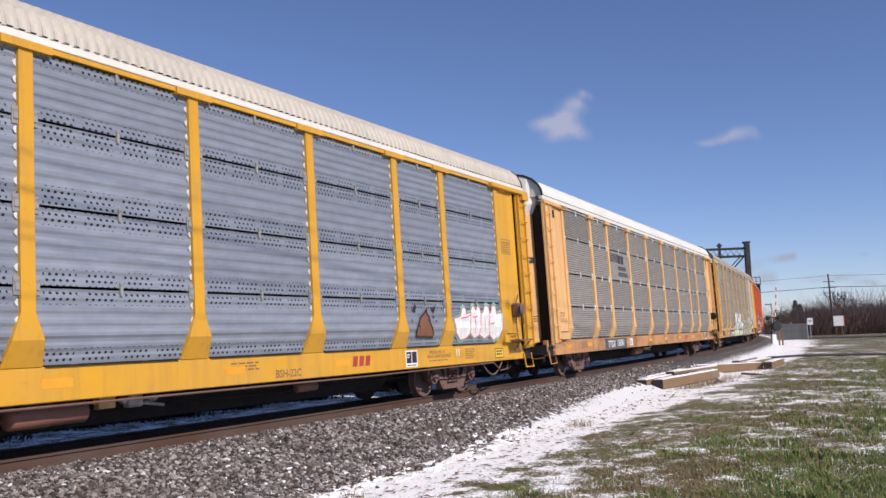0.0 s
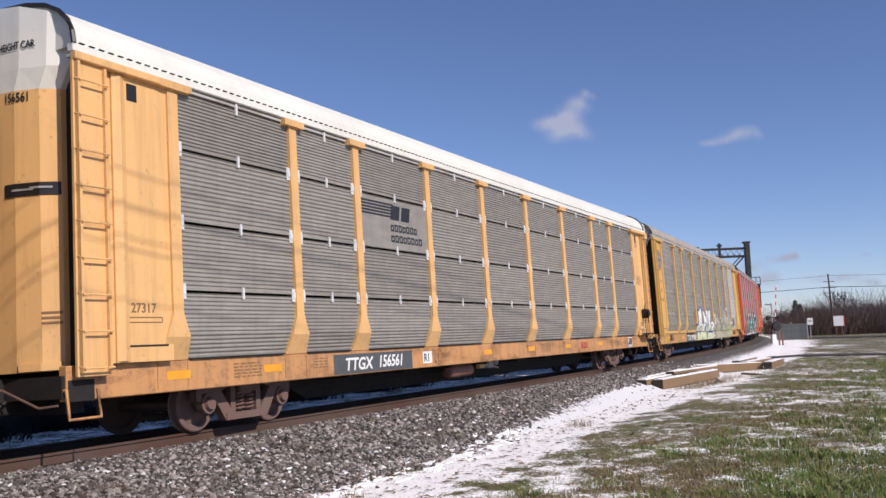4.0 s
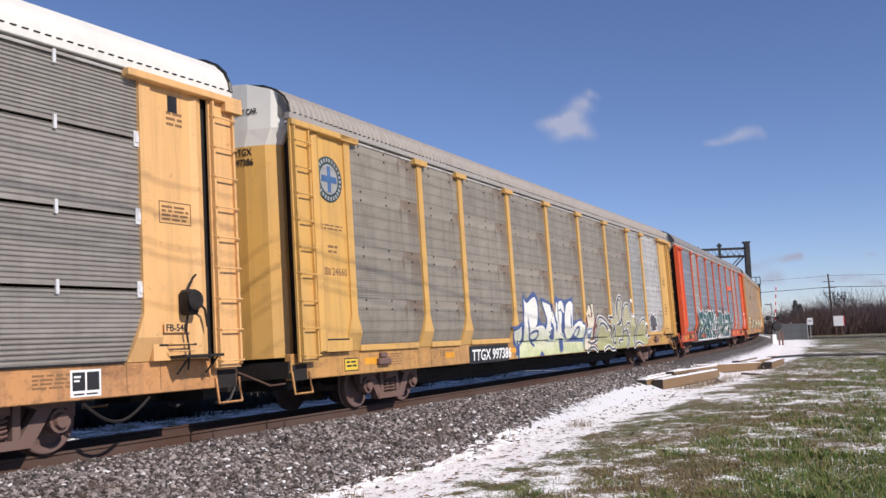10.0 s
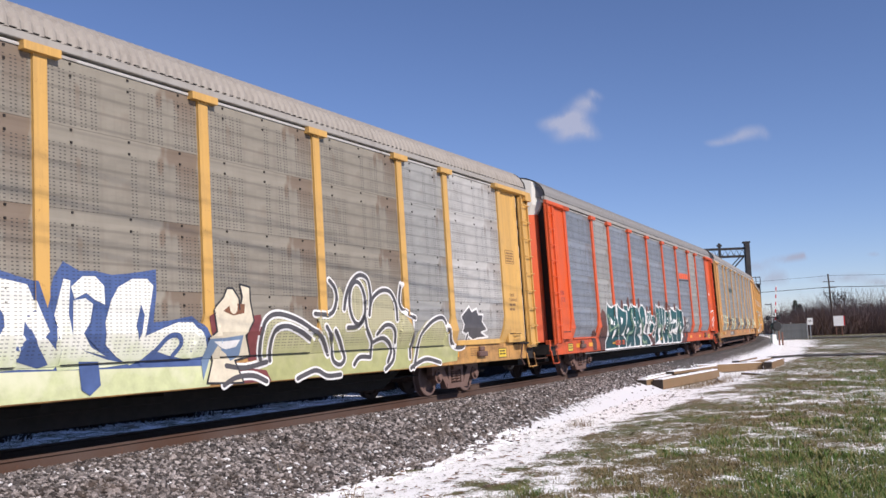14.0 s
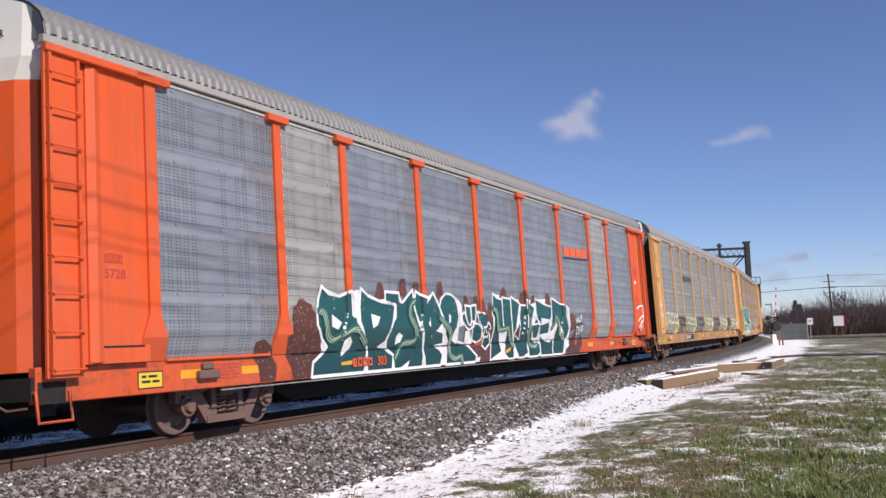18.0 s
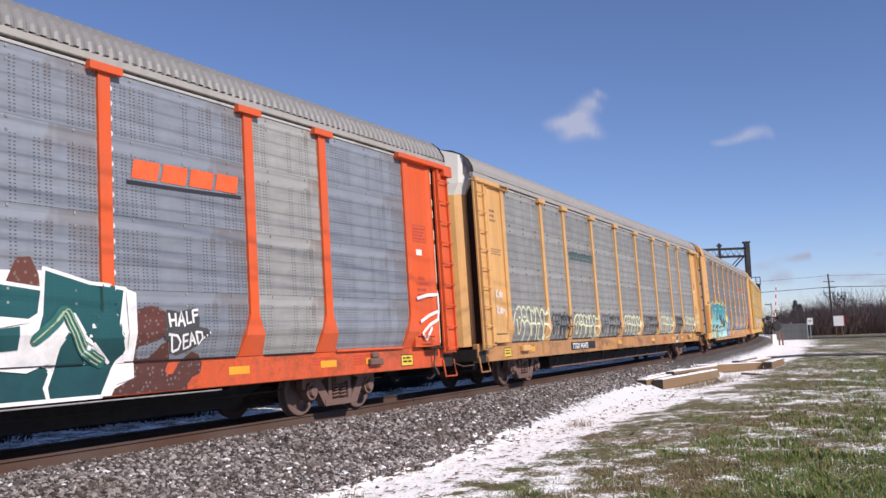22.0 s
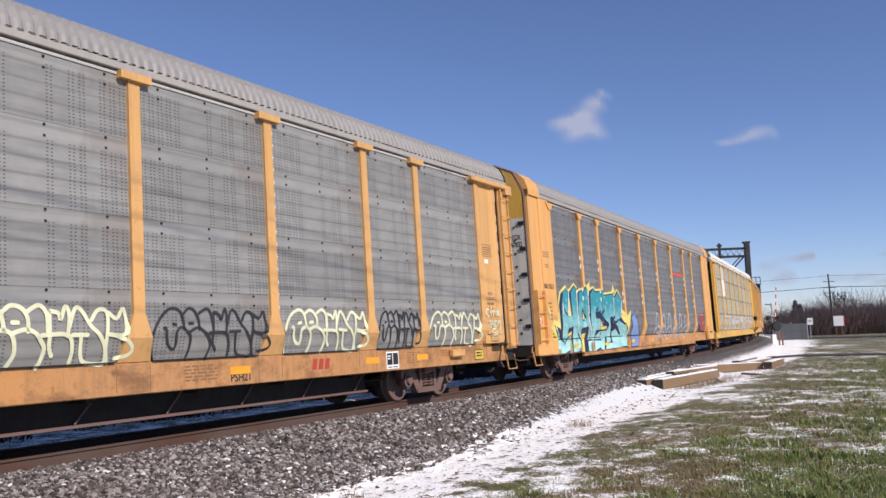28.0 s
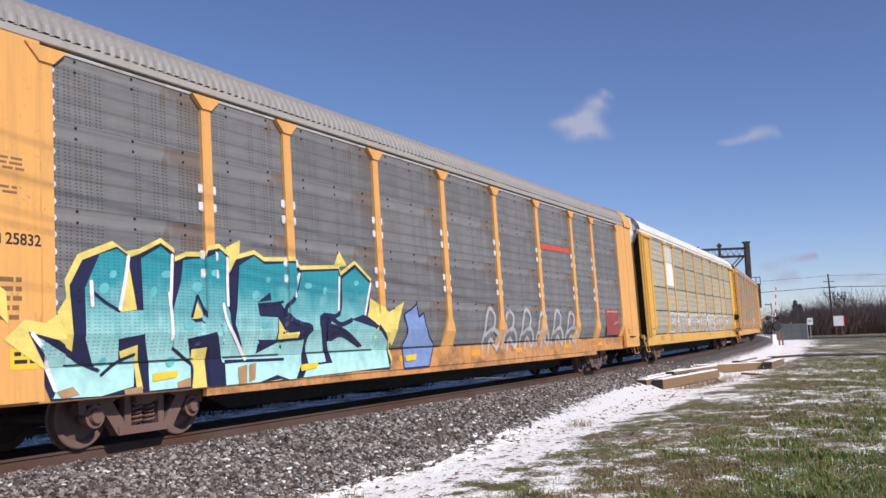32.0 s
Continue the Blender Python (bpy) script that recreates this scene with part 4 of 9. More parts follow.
def panel_clips(car, material, mids=True):
    """Clips that hold the sheets: at the middle of each bay and beside the posts, in every joint."""
    cm = cached(("clip", material.name), lambda: mesh_of("clip", boxed(-0.022, 0.022, -0.03, 0, -0.09, 0.09), material))
    pm = cached(("post_clip", material.name), lambda: mesh_of("clip", box(boxed(-0.045, 0.045, -0.02, 0, -0.11, 0.11), -0.03, 0.03, -0.035, -0.02, -0.05, 0.05), material))
    for i, (a, b) in enumerate(zip(POSTS, POSTS[1:])):
        for z in ROWS[1:-1]:
            if mids:
                part("clip", cm, None, car, at=pose((a + b) / 2, -SHEET, z))
            for u in (a + 0.135, b - 0.135):
                part("clip", pm, None, car, at=pose(u, -SHEET, z))
        if mids:
            part("clip", cm, None, car, at=pose((a + b) / 2, -SHEET, ROWS[-1] - 0.03))


def bolt_heads(car, material, rows_off=0.0, step=0.7):
    bm = bmesh.new()
    for a, b in zip(POSTS, POSTS[1:]):
        for z0, z1 in zip(ROWS, ROWS[1:]):
            for zz in (z1 - 0.035, z1 - 0.20 + rows_off * 0.2):
                n = 3 if b - a > 2.3 else 2
                for j in range(n):
                    u = a + (b - a) * (j + 0.5) / n
                    box(bm, u - 0.015, u + 0.015, -SHEET - 0.012, -SHEET + 0.01, zz - 0.015, zz + 0.015)
    me = mesh_of("fastening", bm, material)
    tagged(part("fastening", me, None, car), kind="stuff")


DOOR_PLAN = ([-1.24, -1.22, -1.02, -0.68, -0.3, 0.3, 0.68], [-13.0, -13.46, -13.64, -13.76, -13.80, -13.80, -13.76])


def end_writing(car, number, mark=True):
    """On the leading end: the height warning and the car's number, bent over the door's facets."""
    for words, y, z, size in [("EXCESS HEIGHT CAR", -0.06, 5.27, 0.10)] + ([("TTGX", -0.52, 4.56, 0.125), (number, -0.50, 4.38, 0.125)] if mark else [(number, -0.50, 4.57, 0.125)]):
        cu = bpy.data.curves.new("lettering", "FONT")
        cu.body, cu.size, cu.extrude, cu.resolution_u = words, size * 1.38, 0.0, 3
        cu.offset = 0.004
        tmp = bpy.data.objects.new("lettering", cu)
        me = bpy.data.meshes.new_from_object(tmp)
        bpy.data.objects.remove(tmp)
        me.materials.clear()
        me.materials.append(DECAL_BLACK)
        for v in me.vertices:
            yy, up = y - v.co.x * 0.72, v.co.y
            v.co = (float(np.interp(yy / door_spread(z, 1.05 if mark else 0.965), DOOR_PLAN[0], DOOR_PLAN[1])) - 0.012, yy, z + up)
        part("lettering", me, None, car)


def door_strip(car, name, y0, y1, z0, z1, material, out=0.012, label=""):
    """A flat piece bent over the facets of the leading end door."""
    ys = sorted({y0, y1, *(q * door_spread(z0, 0.965) for q in DOOR_PLAN[0] if y0 < q * door_spread(z0, 0.965) < y1)})
    xs = [float(np.interp(y / door_spread(z0, 0.965), DOOR_PLAN[0], DOOR_PLAN[1])) for y in ys]
    bm = bmesh.new()
    loops = [[bm.verts.new((x + d, y, z)) for d, z in ((0.0, z0), (-out, z0), (-out, z1), (0.0, z1))] for x, y in zip(xs, ys)]
    for a, b in zip(loops, loops[1:]):
        for i in range(4):
            bm.faces.new((a[i], a[(i + 1) % 4], b[(i + 1) % 4], b[i]))
    bm.faces.new(loops[0][::-1])
    bm.faces.new(loops[-1])
    bmesh.ops.recalc_face_normals(bm, faces=bm.faces)
    return part(name, bm, material, car, label)


def deck_writing(car, u, z, ink=None):
    ink = ink or DECAL_BROWN
    lettering(car, "DECK", u + 0.08, z, 0.075, ink, 1.561)
    lettering(car, "CLEARANCE", u, z - 0.12, 0.075, ink, 1.561, wide=0.85)
    bars(car, u + 0.02, z - 0.24, 0.36, 2, ink, 1.561, 0.12, seed=19)


def kick_plates(car, material, top, bays=range(9)):
    """Plates that close the foot of each bay above the sill."""
    for a, b in ((POSTS[i], POSTS[i + 1]) for i in bays):
        part("kick_plate", boxed(a + 0.29, b - 0.29, -SILL - 0.055, -SILL + 0.02, 1.085, top, bevel=0.008), material, car)
    for u in (-11.0, 10.35):
        pad = part("jacking_pad", boxed(u, u + 0.42, -SILL - 0.10, -SILL, 0.80, 0.93, bevel=0.02), BOGIE_STEEL, car, "rusty jacking pad")
        part("pad_rib", boxed(u + 0.1, u + 0.32, -SILL - 0.08, -SILL, 0.935, 1.04, bevel=0.02), BOGIE_STEEL, pad)


def edge_line(car, name, pts, width, lift, material, label="", closed=True):
    """A sprayed line with sharp corners along an outline, one part."""
    bm = bmesh.new()
    ring = list(pts) + ([pts[0]] if closed else [])
    runs = []
    for i, (a, b) in enumerate(zip(ring, ring[1:])):
        known = len(bm.verts)
        ribbon(bm, [a, b], width, lift + 0.0005 * (i % 5))
        runs.append(list(bm.verts)[known:])
    # join each stretch to the next at their nearest corners
    joints = {}
    for one, two in zip(runs, runs[1:]):
        pairs = [((v.co - w.co).length_squared, i, j) for i, v in enumerate(one) for j, w in enumerate(two) if v not in joints and w not in joints.values()]
        if pairs:
            best = min(pairs)
            joints[two[best[2]]] = one[best[1]]
    bmesh.ops.weld_verts(bm, targetmap=joints)
    me = bpy.data.meshes.new(name)
    bm.to_mesh(me)
    bm.free()
    me.shade_flat()
    me.materials.append(material)
    return part(name, me, None, car, label)


def piece_c(car):
    """White and pale green letters in a blue outline, a painted shape, and a second piece of arches."""
    base = spray("pale_green_spray", (0.56, 0.60, 0.33), (0.66, 0.67, 0.46), 0.8, 1.1)
    white = spray("white_green_spray", (0.56, 0.62, 0.36), (0.82, 0.82, 0.74), 0.95, 1.5, 0.55)
    blue, dk = spray("blue_spray", (0.070, 0.115, 0.275), holes=0.5), spray("black_spray", (0.03, 0.03, 0.035))
    plates(car, "graffiti_halo", [[(-3.63, 1.09), (-3.66, 1.56), (-3.67, 2.19), (-3.54, 2.42), (-3.44, 2.23), (-3.29, 2.24), (-3.06, 2.36), (-2.79, 2.45), (-2.57, 2.34), (-2.49, 2.21), (-2.52, 1.76), (-2.46, 1.62), (-2.13, 1.54), (-2.00, 1.63), (-2.00, 1.72), (-2.23, 2.05), (-2.35, 2.28), (-2.08, 2.28), (-1.75, 2.19), (-1.48, 2.13), (-1.36, 1.81), (-1.24, 2.19), (-1.10, 2.40), (-0.86, 2.29), (-0.61, 2.30), (-0.35, 2.26), (-0.07, 2.29), (0.19, 2.33), (0.42, 2.37), (0.42, 2.04), (0.35, 1.63), (0.62, 1.65), (1.08, 1.72), (1.35, 1.54), (1.48, 1.31), (1.46, 0.99)]], 0.006, blue, "blue spray outline")
    plates(car, "graffiti_ground", [[(-4.08, 0.68), (-3.90, 0.98), (-3.61, 1.09), (-2.34, 1.09), (-0.99, 1.11), (1.35, 1.18), (1.67, 1.09), (1.51, 0.68)]], 0.0045, base, "pale green spray ground")
    plates(car, "graffiti_halo", [[(-4.54, 1.50), (-4.35, 1.49), (-3.91, 1.57), (-3.68, 1.62), (-3.61, 1.40), (-3.63, 1.07), (-3.80, 0.98), (-3.91, 0.75), (-4.10, 0.73), (-4.05, 0.89), (-4.25, 1.10), (-4.43, 1.30)]], 0.0075, blue, "blue spray outline")
    plates(car, "graffiti_letter", [[(-4.41, 1.36), (-4.10, 1.43), (-3.84, 1.48), (-3.75, 1.31), (-3.70, 1.18), (-3.82, 1.08), (-3.95, 0.97), (-4.12, 1.11), (-4.28, 1.21)]], 0.011, white, "white and pale green sprayed arrow")
    plates(car, "graffiti_letter", [[(-3.57, 2.24), (-3.49, 2.15), (-3.38, 2.11), (-3.24, 2.14), (-3.07, 2.22), (-2.89, 2.28), (-2.76, 2.29), (-2.65, 2.20), (-2.60, 2.04), (-2.62, 1.76), (-2.71, 1.57), (-2.85, 1.46), (-2.51, 1.51), (-2.28, 1.50), (-2.10, 1.43), (-2.00, 1.34), (-1.88, 1.21), (-1.93, 1.07), (-2.35, 1.03), (-2.83, 1.01), (-3.50, 1.06), (-3.63, 1.40), (-3.62, 1.71), (-3.56, 1.91)]], 0.0115, white, "white and pale green sprayed letter")
    plates(car, "graffiti_letter", [[(-2.22, 2.18), (-1.89, 2.14), (-1.61, 2.09), (-1.50, 1.86), (-1.34, 1.52), (-1.40, 1.45), (-1.22, 1.30), (-1.05, 1.17), (-1.19, 1.06), (-1.66, 1.08), (-1.96, 1.07), (-2.04, 1.28), (-2.00, 1.44), (-1.91, 1.59), (-1.92, 1.72), (-2.10, 1.98)]], 0.012, white, "white and pale green sprayed letter")
    plates(car, "graffiti_letter", [[(-1.23, 1.36), (-1.24, 1.72), (-1.10, 2.18), (-1.00, 2.16), (-1.03, 1.74), (-0.97, 1.46), (-0.76, 1.27), (-0.38, 1.15), (-0.01, 1.08), (-0.37, 1.05), (-1.13, 1.04)], [(-0.99, 2.08), (-0.82, 2.22), (-0.62, 2.23), (-0.48, 2.11), (-0.47, 1.86), (-0.64, 1.93), (-0.76, 2.01), (-0.94, 1.93)], [(-0.96, 1.91), (-0.78, 1.94), (-0.66, 1.87), (-0.71, 1.63), (-0.81, 1.49), (-0.67, 1.32), (-0.40, 1.19), (-0.77, 1.28), (-0.97, 1.46)]], 0.0125, white, "white and pale green sprayed letter")
    plates(car, "graffiti_letter", [[(-0.47, 1.63), (-0.37, 1.92), (-0.25, 2.10), (-0.01, 2.22), (0.25, 2.23), (0.36, 2.14), (0.27, 1.73), (0.20, 1.44), (0.47, 1.53), (0.80, 1.63), (1.09, 1.63), (1.25, 1.48), (1.38, 1.27), (1.35, 1.13), (1.04, 1.10), (0.71, 1.16), (0.38, 1.25), (0.21, 1.13), (0.00, 1.06), (-0.23, 1.18), (-0.44, 1.34)]], 0.013, white, "white and pale green sprayed letter")
    # slits and counters inside the letters
    plates(car, "graffiti_slit", [[(-3.34, 1.80), (-3.31, 1.62), (-3.25, 1.39), (-3.28, 1.36), (-3.35, 1.41), (-3.40, 1.59)], [(-1.65, 1.65), (-1.49, 1.36), (-1.28, 1.12), (-1.42, 1.08), (-1.72, 1.17), (-1.69, 1.35)], [(0.13, 1.88), (0.19, 1.73), (0.14, 1.48), (0.10, 1.39), (0.04, 1.58)], [(-0.64, 1.86), (-0.52, 1.86), (-0.57, 1.61), (-0.68, 1.44), (-0.43, 1.28), (-0.53, 1.27), (-0.75, 1.44)], [(-0.82, 1.14), (-0.51, 1.13), (-0.48, 0.82), (-0.65, 0.70), (-0.78, 0.78)], [(-2.43, 0.68), (-2.23, 0.82), (-2.05, 0.68)]], 0.016, blue, "blue sprayed slit")
    paint_layer(car, "graffiti_slit", [[(-3.18, 1.21), (-3.11, 1.29), (-2.89, 1.35), (-2.66, 1.36), (-2.56, 1.30), (-2.63, 1.17), (-2.89, 1.11), (-3.09, 1.15), (-3.18, 1.21)], [(-3.25, 1.39), (-3.16, 1.21), (-3.00, 1.06), (-2.81, 0.97)], [(0.20, 1.08), (0.42, 1.23), (0.62, 1.42), (0.81, 1.44), (0.89, 1.32), (0.76, 1.16)], [(-4.02, 1.10), (-3.90, 0.93), (-3.95, 0.68)]], 0.075, 0.0175, blue, "blue sprayed line")
    # a painted figure, kept as plain shapes
    fl, red = spray("pale_figure_spray", (0.70, 0.63, 0.48)), spray("dull_red_spray", (0.19, 0.05, 0.05))
    plates(car, "graffiti_shape", [[(2.22, 1.71), (2.60, 1.75), (2.70, 1.05), (2.38, 1.02)], [(1.76, 0.68), (1.96, 0.88), (2.29, 0.92), (2.80, 0.86), (2.92, 0.68)], [(1.39, 1.71), (1.61, 1.82), (1.57, 1.42), (1.44, 1.42)]], 0.0075, red, "dull red sprayed patch")
    body = [(1.49, 1.80), (1.75, 2.01), (1.83, 2.15), (1.96, 2.15), (2.09, 2.00), (2.10, 1.83), (2.17, 2.02), (2.12, 2.22), (2.35, 2.18), (2.35, 1.96), (2.42, 1.65), (2.24, 1.42), (2.42, 1.10), (2.06, 1.04), (2.25, 0.69), (1.45, 0.73), (1.57, 1.05), (1.38, 1.39), (1.54, 1.49)]
    plates(car, "graffiti_shape", [body], 0.0135, fl, "pale sprayed shape")
    edge_line(car, "graffiti_outline", body, 0.03, 0.0155, dk, "thin dark outline")
    plates(car, "graffiti_shape", [[(1.40, 1.38), (1.76, 1.39), (2.18, 1.43), (2.16, 1.11), (1.96, 1.04), (1.86, 1.15), (1.60, 1.28), (1.37, 0.78), (1.34, 1.07)]], 0.0165, spray("steel_blue_spray", (0.17, 0.25, 0.38)), "steel blue sprayed band")
    plates(car, "graffiti_shape", [[(1.50, 1.34), (1.77, 1.34), (2.12, 1.36), (2.05, 1.25), (1.84, 1.22), (1.65, 1.26)]], 0.0195, spray("white_spray", (0.80, 0.79, 0.77)))
    plates(car, "graffiti_shape", [[(1.73, 1.80), (1.94, 1.92), (2.22, 1.91), (2.20, 1.77), (1.95, 1.73)]], 0.0165, spray("brown_spray", (0.17, 0.07, 0.035)), "brown sprayed patch")
    plates(car, "graffiti_shape", [loop(1.96, 1.87, 0.09, 0.12, 12)[:-1]], 0.0195, fl)
    # second piece
    lime = spray("yellow_green_spray", (0.40, 0.41, 0.18), (0.46, 0.43, 0.27), 0.9, 1.7, 0.8)
    plates(car, "graffiti_ground", [[(2.63, 0.68), (2.61, 1.40), (2.73, 1.68), (3.06, 1.78), (3.51, 1.70), (4.02, 1.44), (4.40, 1.18), (4.39, 0.68)], [(4.29, 0.68), (4.19, 1.37), (4.06, 1.70), (4.51, 1.76), (4.62, 2.19), (4.82, 2.27), (4.97, 2.00), (5.10, 2.28), (5.44, 2.50), (5.70, 2.32), (5.77, 2.01), (6.16, 2.19), (6.52, 2.15), (6.66, 1.83), (6.86, 2.06), (7.00, 1.75), (7.27, 1.52), (7.35, 0.68), (5.27, 0.68)], [(7.35, 0.68), (7.52, 1.39), (7.89, 1.64), (8.50, 1.73), (8.72, 1.51), (8.91, 1.17), (9.46, 1.04), (9.34, 0.75)]], 0.0044, lime, "yellow-green spray ground")
    lines = [[(2.66, 1.03), (2.61, 1.40), (2.71, 1.65), (2.97, 1.76), (3.37, 1.71), (3.80, 1.56), (4.22, 1.31), (4.47, 1.05)], [(2.89, 1.01), (2.88, 1.36), (2.99, 1.52), (3.27, 1.56), (3.62, 1.46), (3.92, 1.33)], [(4.02, 1.77), (4.38, 1.75), (4.58, 1.84), (4.68, 2.07), (4.62, 2.26), (4.48, 2.37)], [(4.90, 1.86), (5.00, 2.14), (5.19, 2.38), (5.45, 2.51), (5.71, 2.44), (5.79, 2.16), (5.77, 2.01)]]
    lines += [loop(5.34, 1.98, 0.26, 0.40, 16), [(5.72, 1.76), (5.83, 2.05), (6.16, 2.23), (6.49, 2.22), (6.69, 1.99), (6.72, 1.67)], [(6.92, 2.38), (6.82, 2.04), (6.99, 1.83), (7.43, 1.70)], [(4.28, 1.54), (4.55, 1.21), (4.63, 0.94), (4.83, 0.86), (4.98, 0.98), (4.84, 1.23), (4.61, 1.47)]]
    lines += [[(4.99, 1.52), (5.34, 1.55), (5.56, 1.72), (5.63, 1.48), (5.86, 1.23), (5.83, 0.96)], [(6.00, 1.39), (6.24, 1.55), (6.52, 1.54), (6.68, 1.32), (6.67, 0.91), (6.35, 0.70)], [(5.86, 1.23), (6.24, 1.31), (6.58, 1.11), (6.44, 0.84)], [(7.43, 0.69), (7.62, 1.10), (7.71, 1.39), (8.12, 1.63), (8.58, 1.71), (8.79, 1.51), (8.98, 1.22), (9.28, 1.05), (9.69, 1.07), (9.80, 1.31)], [(7.30, 0.90), (7.32, 1.31), (7.32, 1.67)]]
    lines += [[(3.59, 0.68), (3.82, 0.74), (4.13, 0.79), (4.44, 0.68), (4.84, 0.68)], [(7.31, 0.68), (7.62, 0.78), (8.01, 0.84), (8.56, 0.74)], [(1.81, 0.68), (2.08, 0.78), (2.47, 0.79), (2.79, 0.68)], [(1.87, 0.97), (2.29, 0.92), (2.81, 0.99)], [(5.28, 0.84), (5.47, 0.97), (5.80, 0.96)]]
    paint_layer(car, "graffiti_piece", lines, 0.150, 0.008, spray("white_spray", (0.80, 0.79, 0.77)), "white and grey outlined arches")
    paint_layer(car, "graffiti_piece", lines, 0.078, 0.0145, spray("grey_spray", (0.085, 0.08, 0.085)))
    star = [(9.47, 1.74), (9.72, 1.88), (9.89, 1.98), (10.02, 1.86), (10.27, 1.93), (10.35, 1.79), (10.60, 1.79), (10.53, 1.62), (10.79, 1.42), (10.50, 1.37), (10.91, 1.25), (10.36, 1.23), (10.13, 1.19), (9.80, 1.31), (9.52, 1.39), (9.59, 1.56)]
    plates(car, "graffiti_piece", [star], 0.0045, spray("grey_spray", (0.085, 0.08, 0.085)), "dark scribbled star")
    edge_line(car, "graffiti_scrawl", star, 0.045, 0.008, spray("white_spray", (0.80, 0.79, 0.77)), "jagged white sprayed outline")


def piece_d(car):
    """Dark teal letters in white outline over a mottled brown ground, with a small word between."""
    brown = spray("mottled_brown_spray", (0.085, 0.03, 0.022), (0.12, 0.04, 0.025), 1.0, 2.0, 0.0, 0.45)
    teal, white = spray("dark_teal_spray", (0.008, 0.056, 0.064), (0.012, 0.088, 0.092), 0.9, 1.9, holes=0.15), spray("white_spray", (0.80, 0.79, 0.77))
    ground = [[(-8.62, 2.00), (-8.48, 2.03), (-8.30, 1.89), (-8.11, 1.77), (-8.06, 1.41), (-7.79, 1.18), (-8.17, 0.94), (-8.21, 0.68), (-8.73, 0.68), (-8.80, 1.71)], [(-1.93, 1.05), (-0.83, 1.10), (-0.83, 0.68), (-1.60, 0.68), (-1.62, 0.86)], [(-0.89, 2.17), (-0.76, 1.71), (-0.72, 1.11), (-1.25, 1.13), (-1.50, 1.71), (-1.40, 2.15), (-1.27, 2.12), (-1.09, 1.86)]]
    ground += [[(4.56, 1.78), (4.82, 1.82), (5.00, 1.86), (5.16, 1.83), (5.26, 1.77), (5.27, 1.56), (5.24, 1.45), (5.16, 1.40), (4.95, 1.34), (4.81, 1.31), (4.76, 1.24), (4.78, 1.17), (4.85, 1.13), (5.00, 1.14), (5.12, 1.23), (5.20, 1.32), (5.32, 1.37), (5.40, 1.115), (4.62, 1.115)]]
    ground += [[(4.62, 1.09), (5.38, 1.07), (5.31, 0.96), (5.35, 0.90), (5.46, 0.91), (5.57, 1.06), (5.81, 1.21), (5.96, 1.16), (6.03, 1.04), (5.99, 0.89), (5.83, 0.84), (5.73, 0.74), (5.73, 0.68), (4.37, 0.68), (4.37, 0.74), (4.62, 0.84)]]
    ground += [[(-9.74, 1.10), (-9.71, 1.31), (-9.51, 1.36), (-9.32, 1.24), (-9.26, 1.08), (-9.13, 0.91), (-9.19, 0.68), (-9.57, 0.69), (-9.61, 0.94)], [(-8.77, 1.88), (-8.49, 1.99), (-8.25, 1.93), (-8.17, 1.72), (-7.94, 1.63), (-7.94, 0.68), (-8.62, 0.68), (-8.89, 1.06), (-8.97, 1.39), (-8.76, 1.47)]]
    for k in ([(-6.22, 2.06), (-6.04, 2.40), (-5.88, 2.39), (-5.80, 2.07)], [(-5.35, 2.18), (-5.16, 2.50), (-4.99, 2.52), (-4.93, 2.10)], [(-4.77, 2.24), (-4.61, 2.47), (-4.45, 2.44), (-4.41, 2.19)], [(-3.67, 2.13), (-3.57, 2.49), (-3.39, 2.52), (-3.32, 2.14)], [(-2.39, 1.91), (-2.31, 2.22), (-2.22, 2.24), (-2.13, 2.18), (-2.07, 1.92)], [(-1.87, 1.92), (-1.80, 2.19), (-1.66, 2.26), (-1.56, 2.14), (-1.53, 1.93)], [(-0.40, 2.15), (-0.18, 2.40), (-0.01, 2.51), (0.12, 2.39), (0.17, 2.17)], [(0.83, 2.04), (1.09, 2.37), (1.36, 2.47), (1.54, 2.26), (1.66, 2.04)], [(2.79, 2.09), (2.94, 2.41), (3.13, 2.43), (3.24, 2.22), (3.26, 2.02)], [(1.66, 2.08), (1.87, 2.33), (2.07, 2.33), (2.08, 2.14)]):
        ground.append(k)
    plates(car, "graffiti_ground", ground, 0.004, brown, "mottled brown spray ground")
    plates(car, "graffiti_base", [[(-8.21, 0.68), (-8.15, 0.93), (-7.87, 1.11), (-8.10, 1.48), (-8.11, 1.80), (-7.94, 2.25), (-7.40, 2.11), (-7.05, 2.19), (-6.68, 2.24), (-5.99, 2.03), (-5.81, 2.20), (-5.28, 2.20), (-5.14, 2.03), (-4.71, 2.27), (-4.37, 1.87), (-4.17, 1.25), (-4.16, 0.68)], [(-4.59, 2.25), (-4.33, 2.16), (-4.16, 2.14), (-3.82, 2.24), (-3.56, 1.97), (-3.23, 2.24), (-2.78, 2.15), (-2.51, 2.00), (-2.45, 1.53), (-2.68, 1.49), (-2.61, 1.17), (-1.59, 0.80), (-1.75, 0.68), (-4.34, 0.68), (-4.51, 1.46)], [(-0.89, 0.68), (-0.80, 1.04), (-0.76, 1.71), (-0.80, 1.82), (-0.71, 2.32), (0.37, 2.22), (1.40, 2.18), (2.06, 2.23), (3.31, 2.27), (4.66, 2.05), (4.75, 0.89), (4.21, 0.68), (1.57, 0.68)]], 0.0062, white, "white sprayed base")
    letters = []
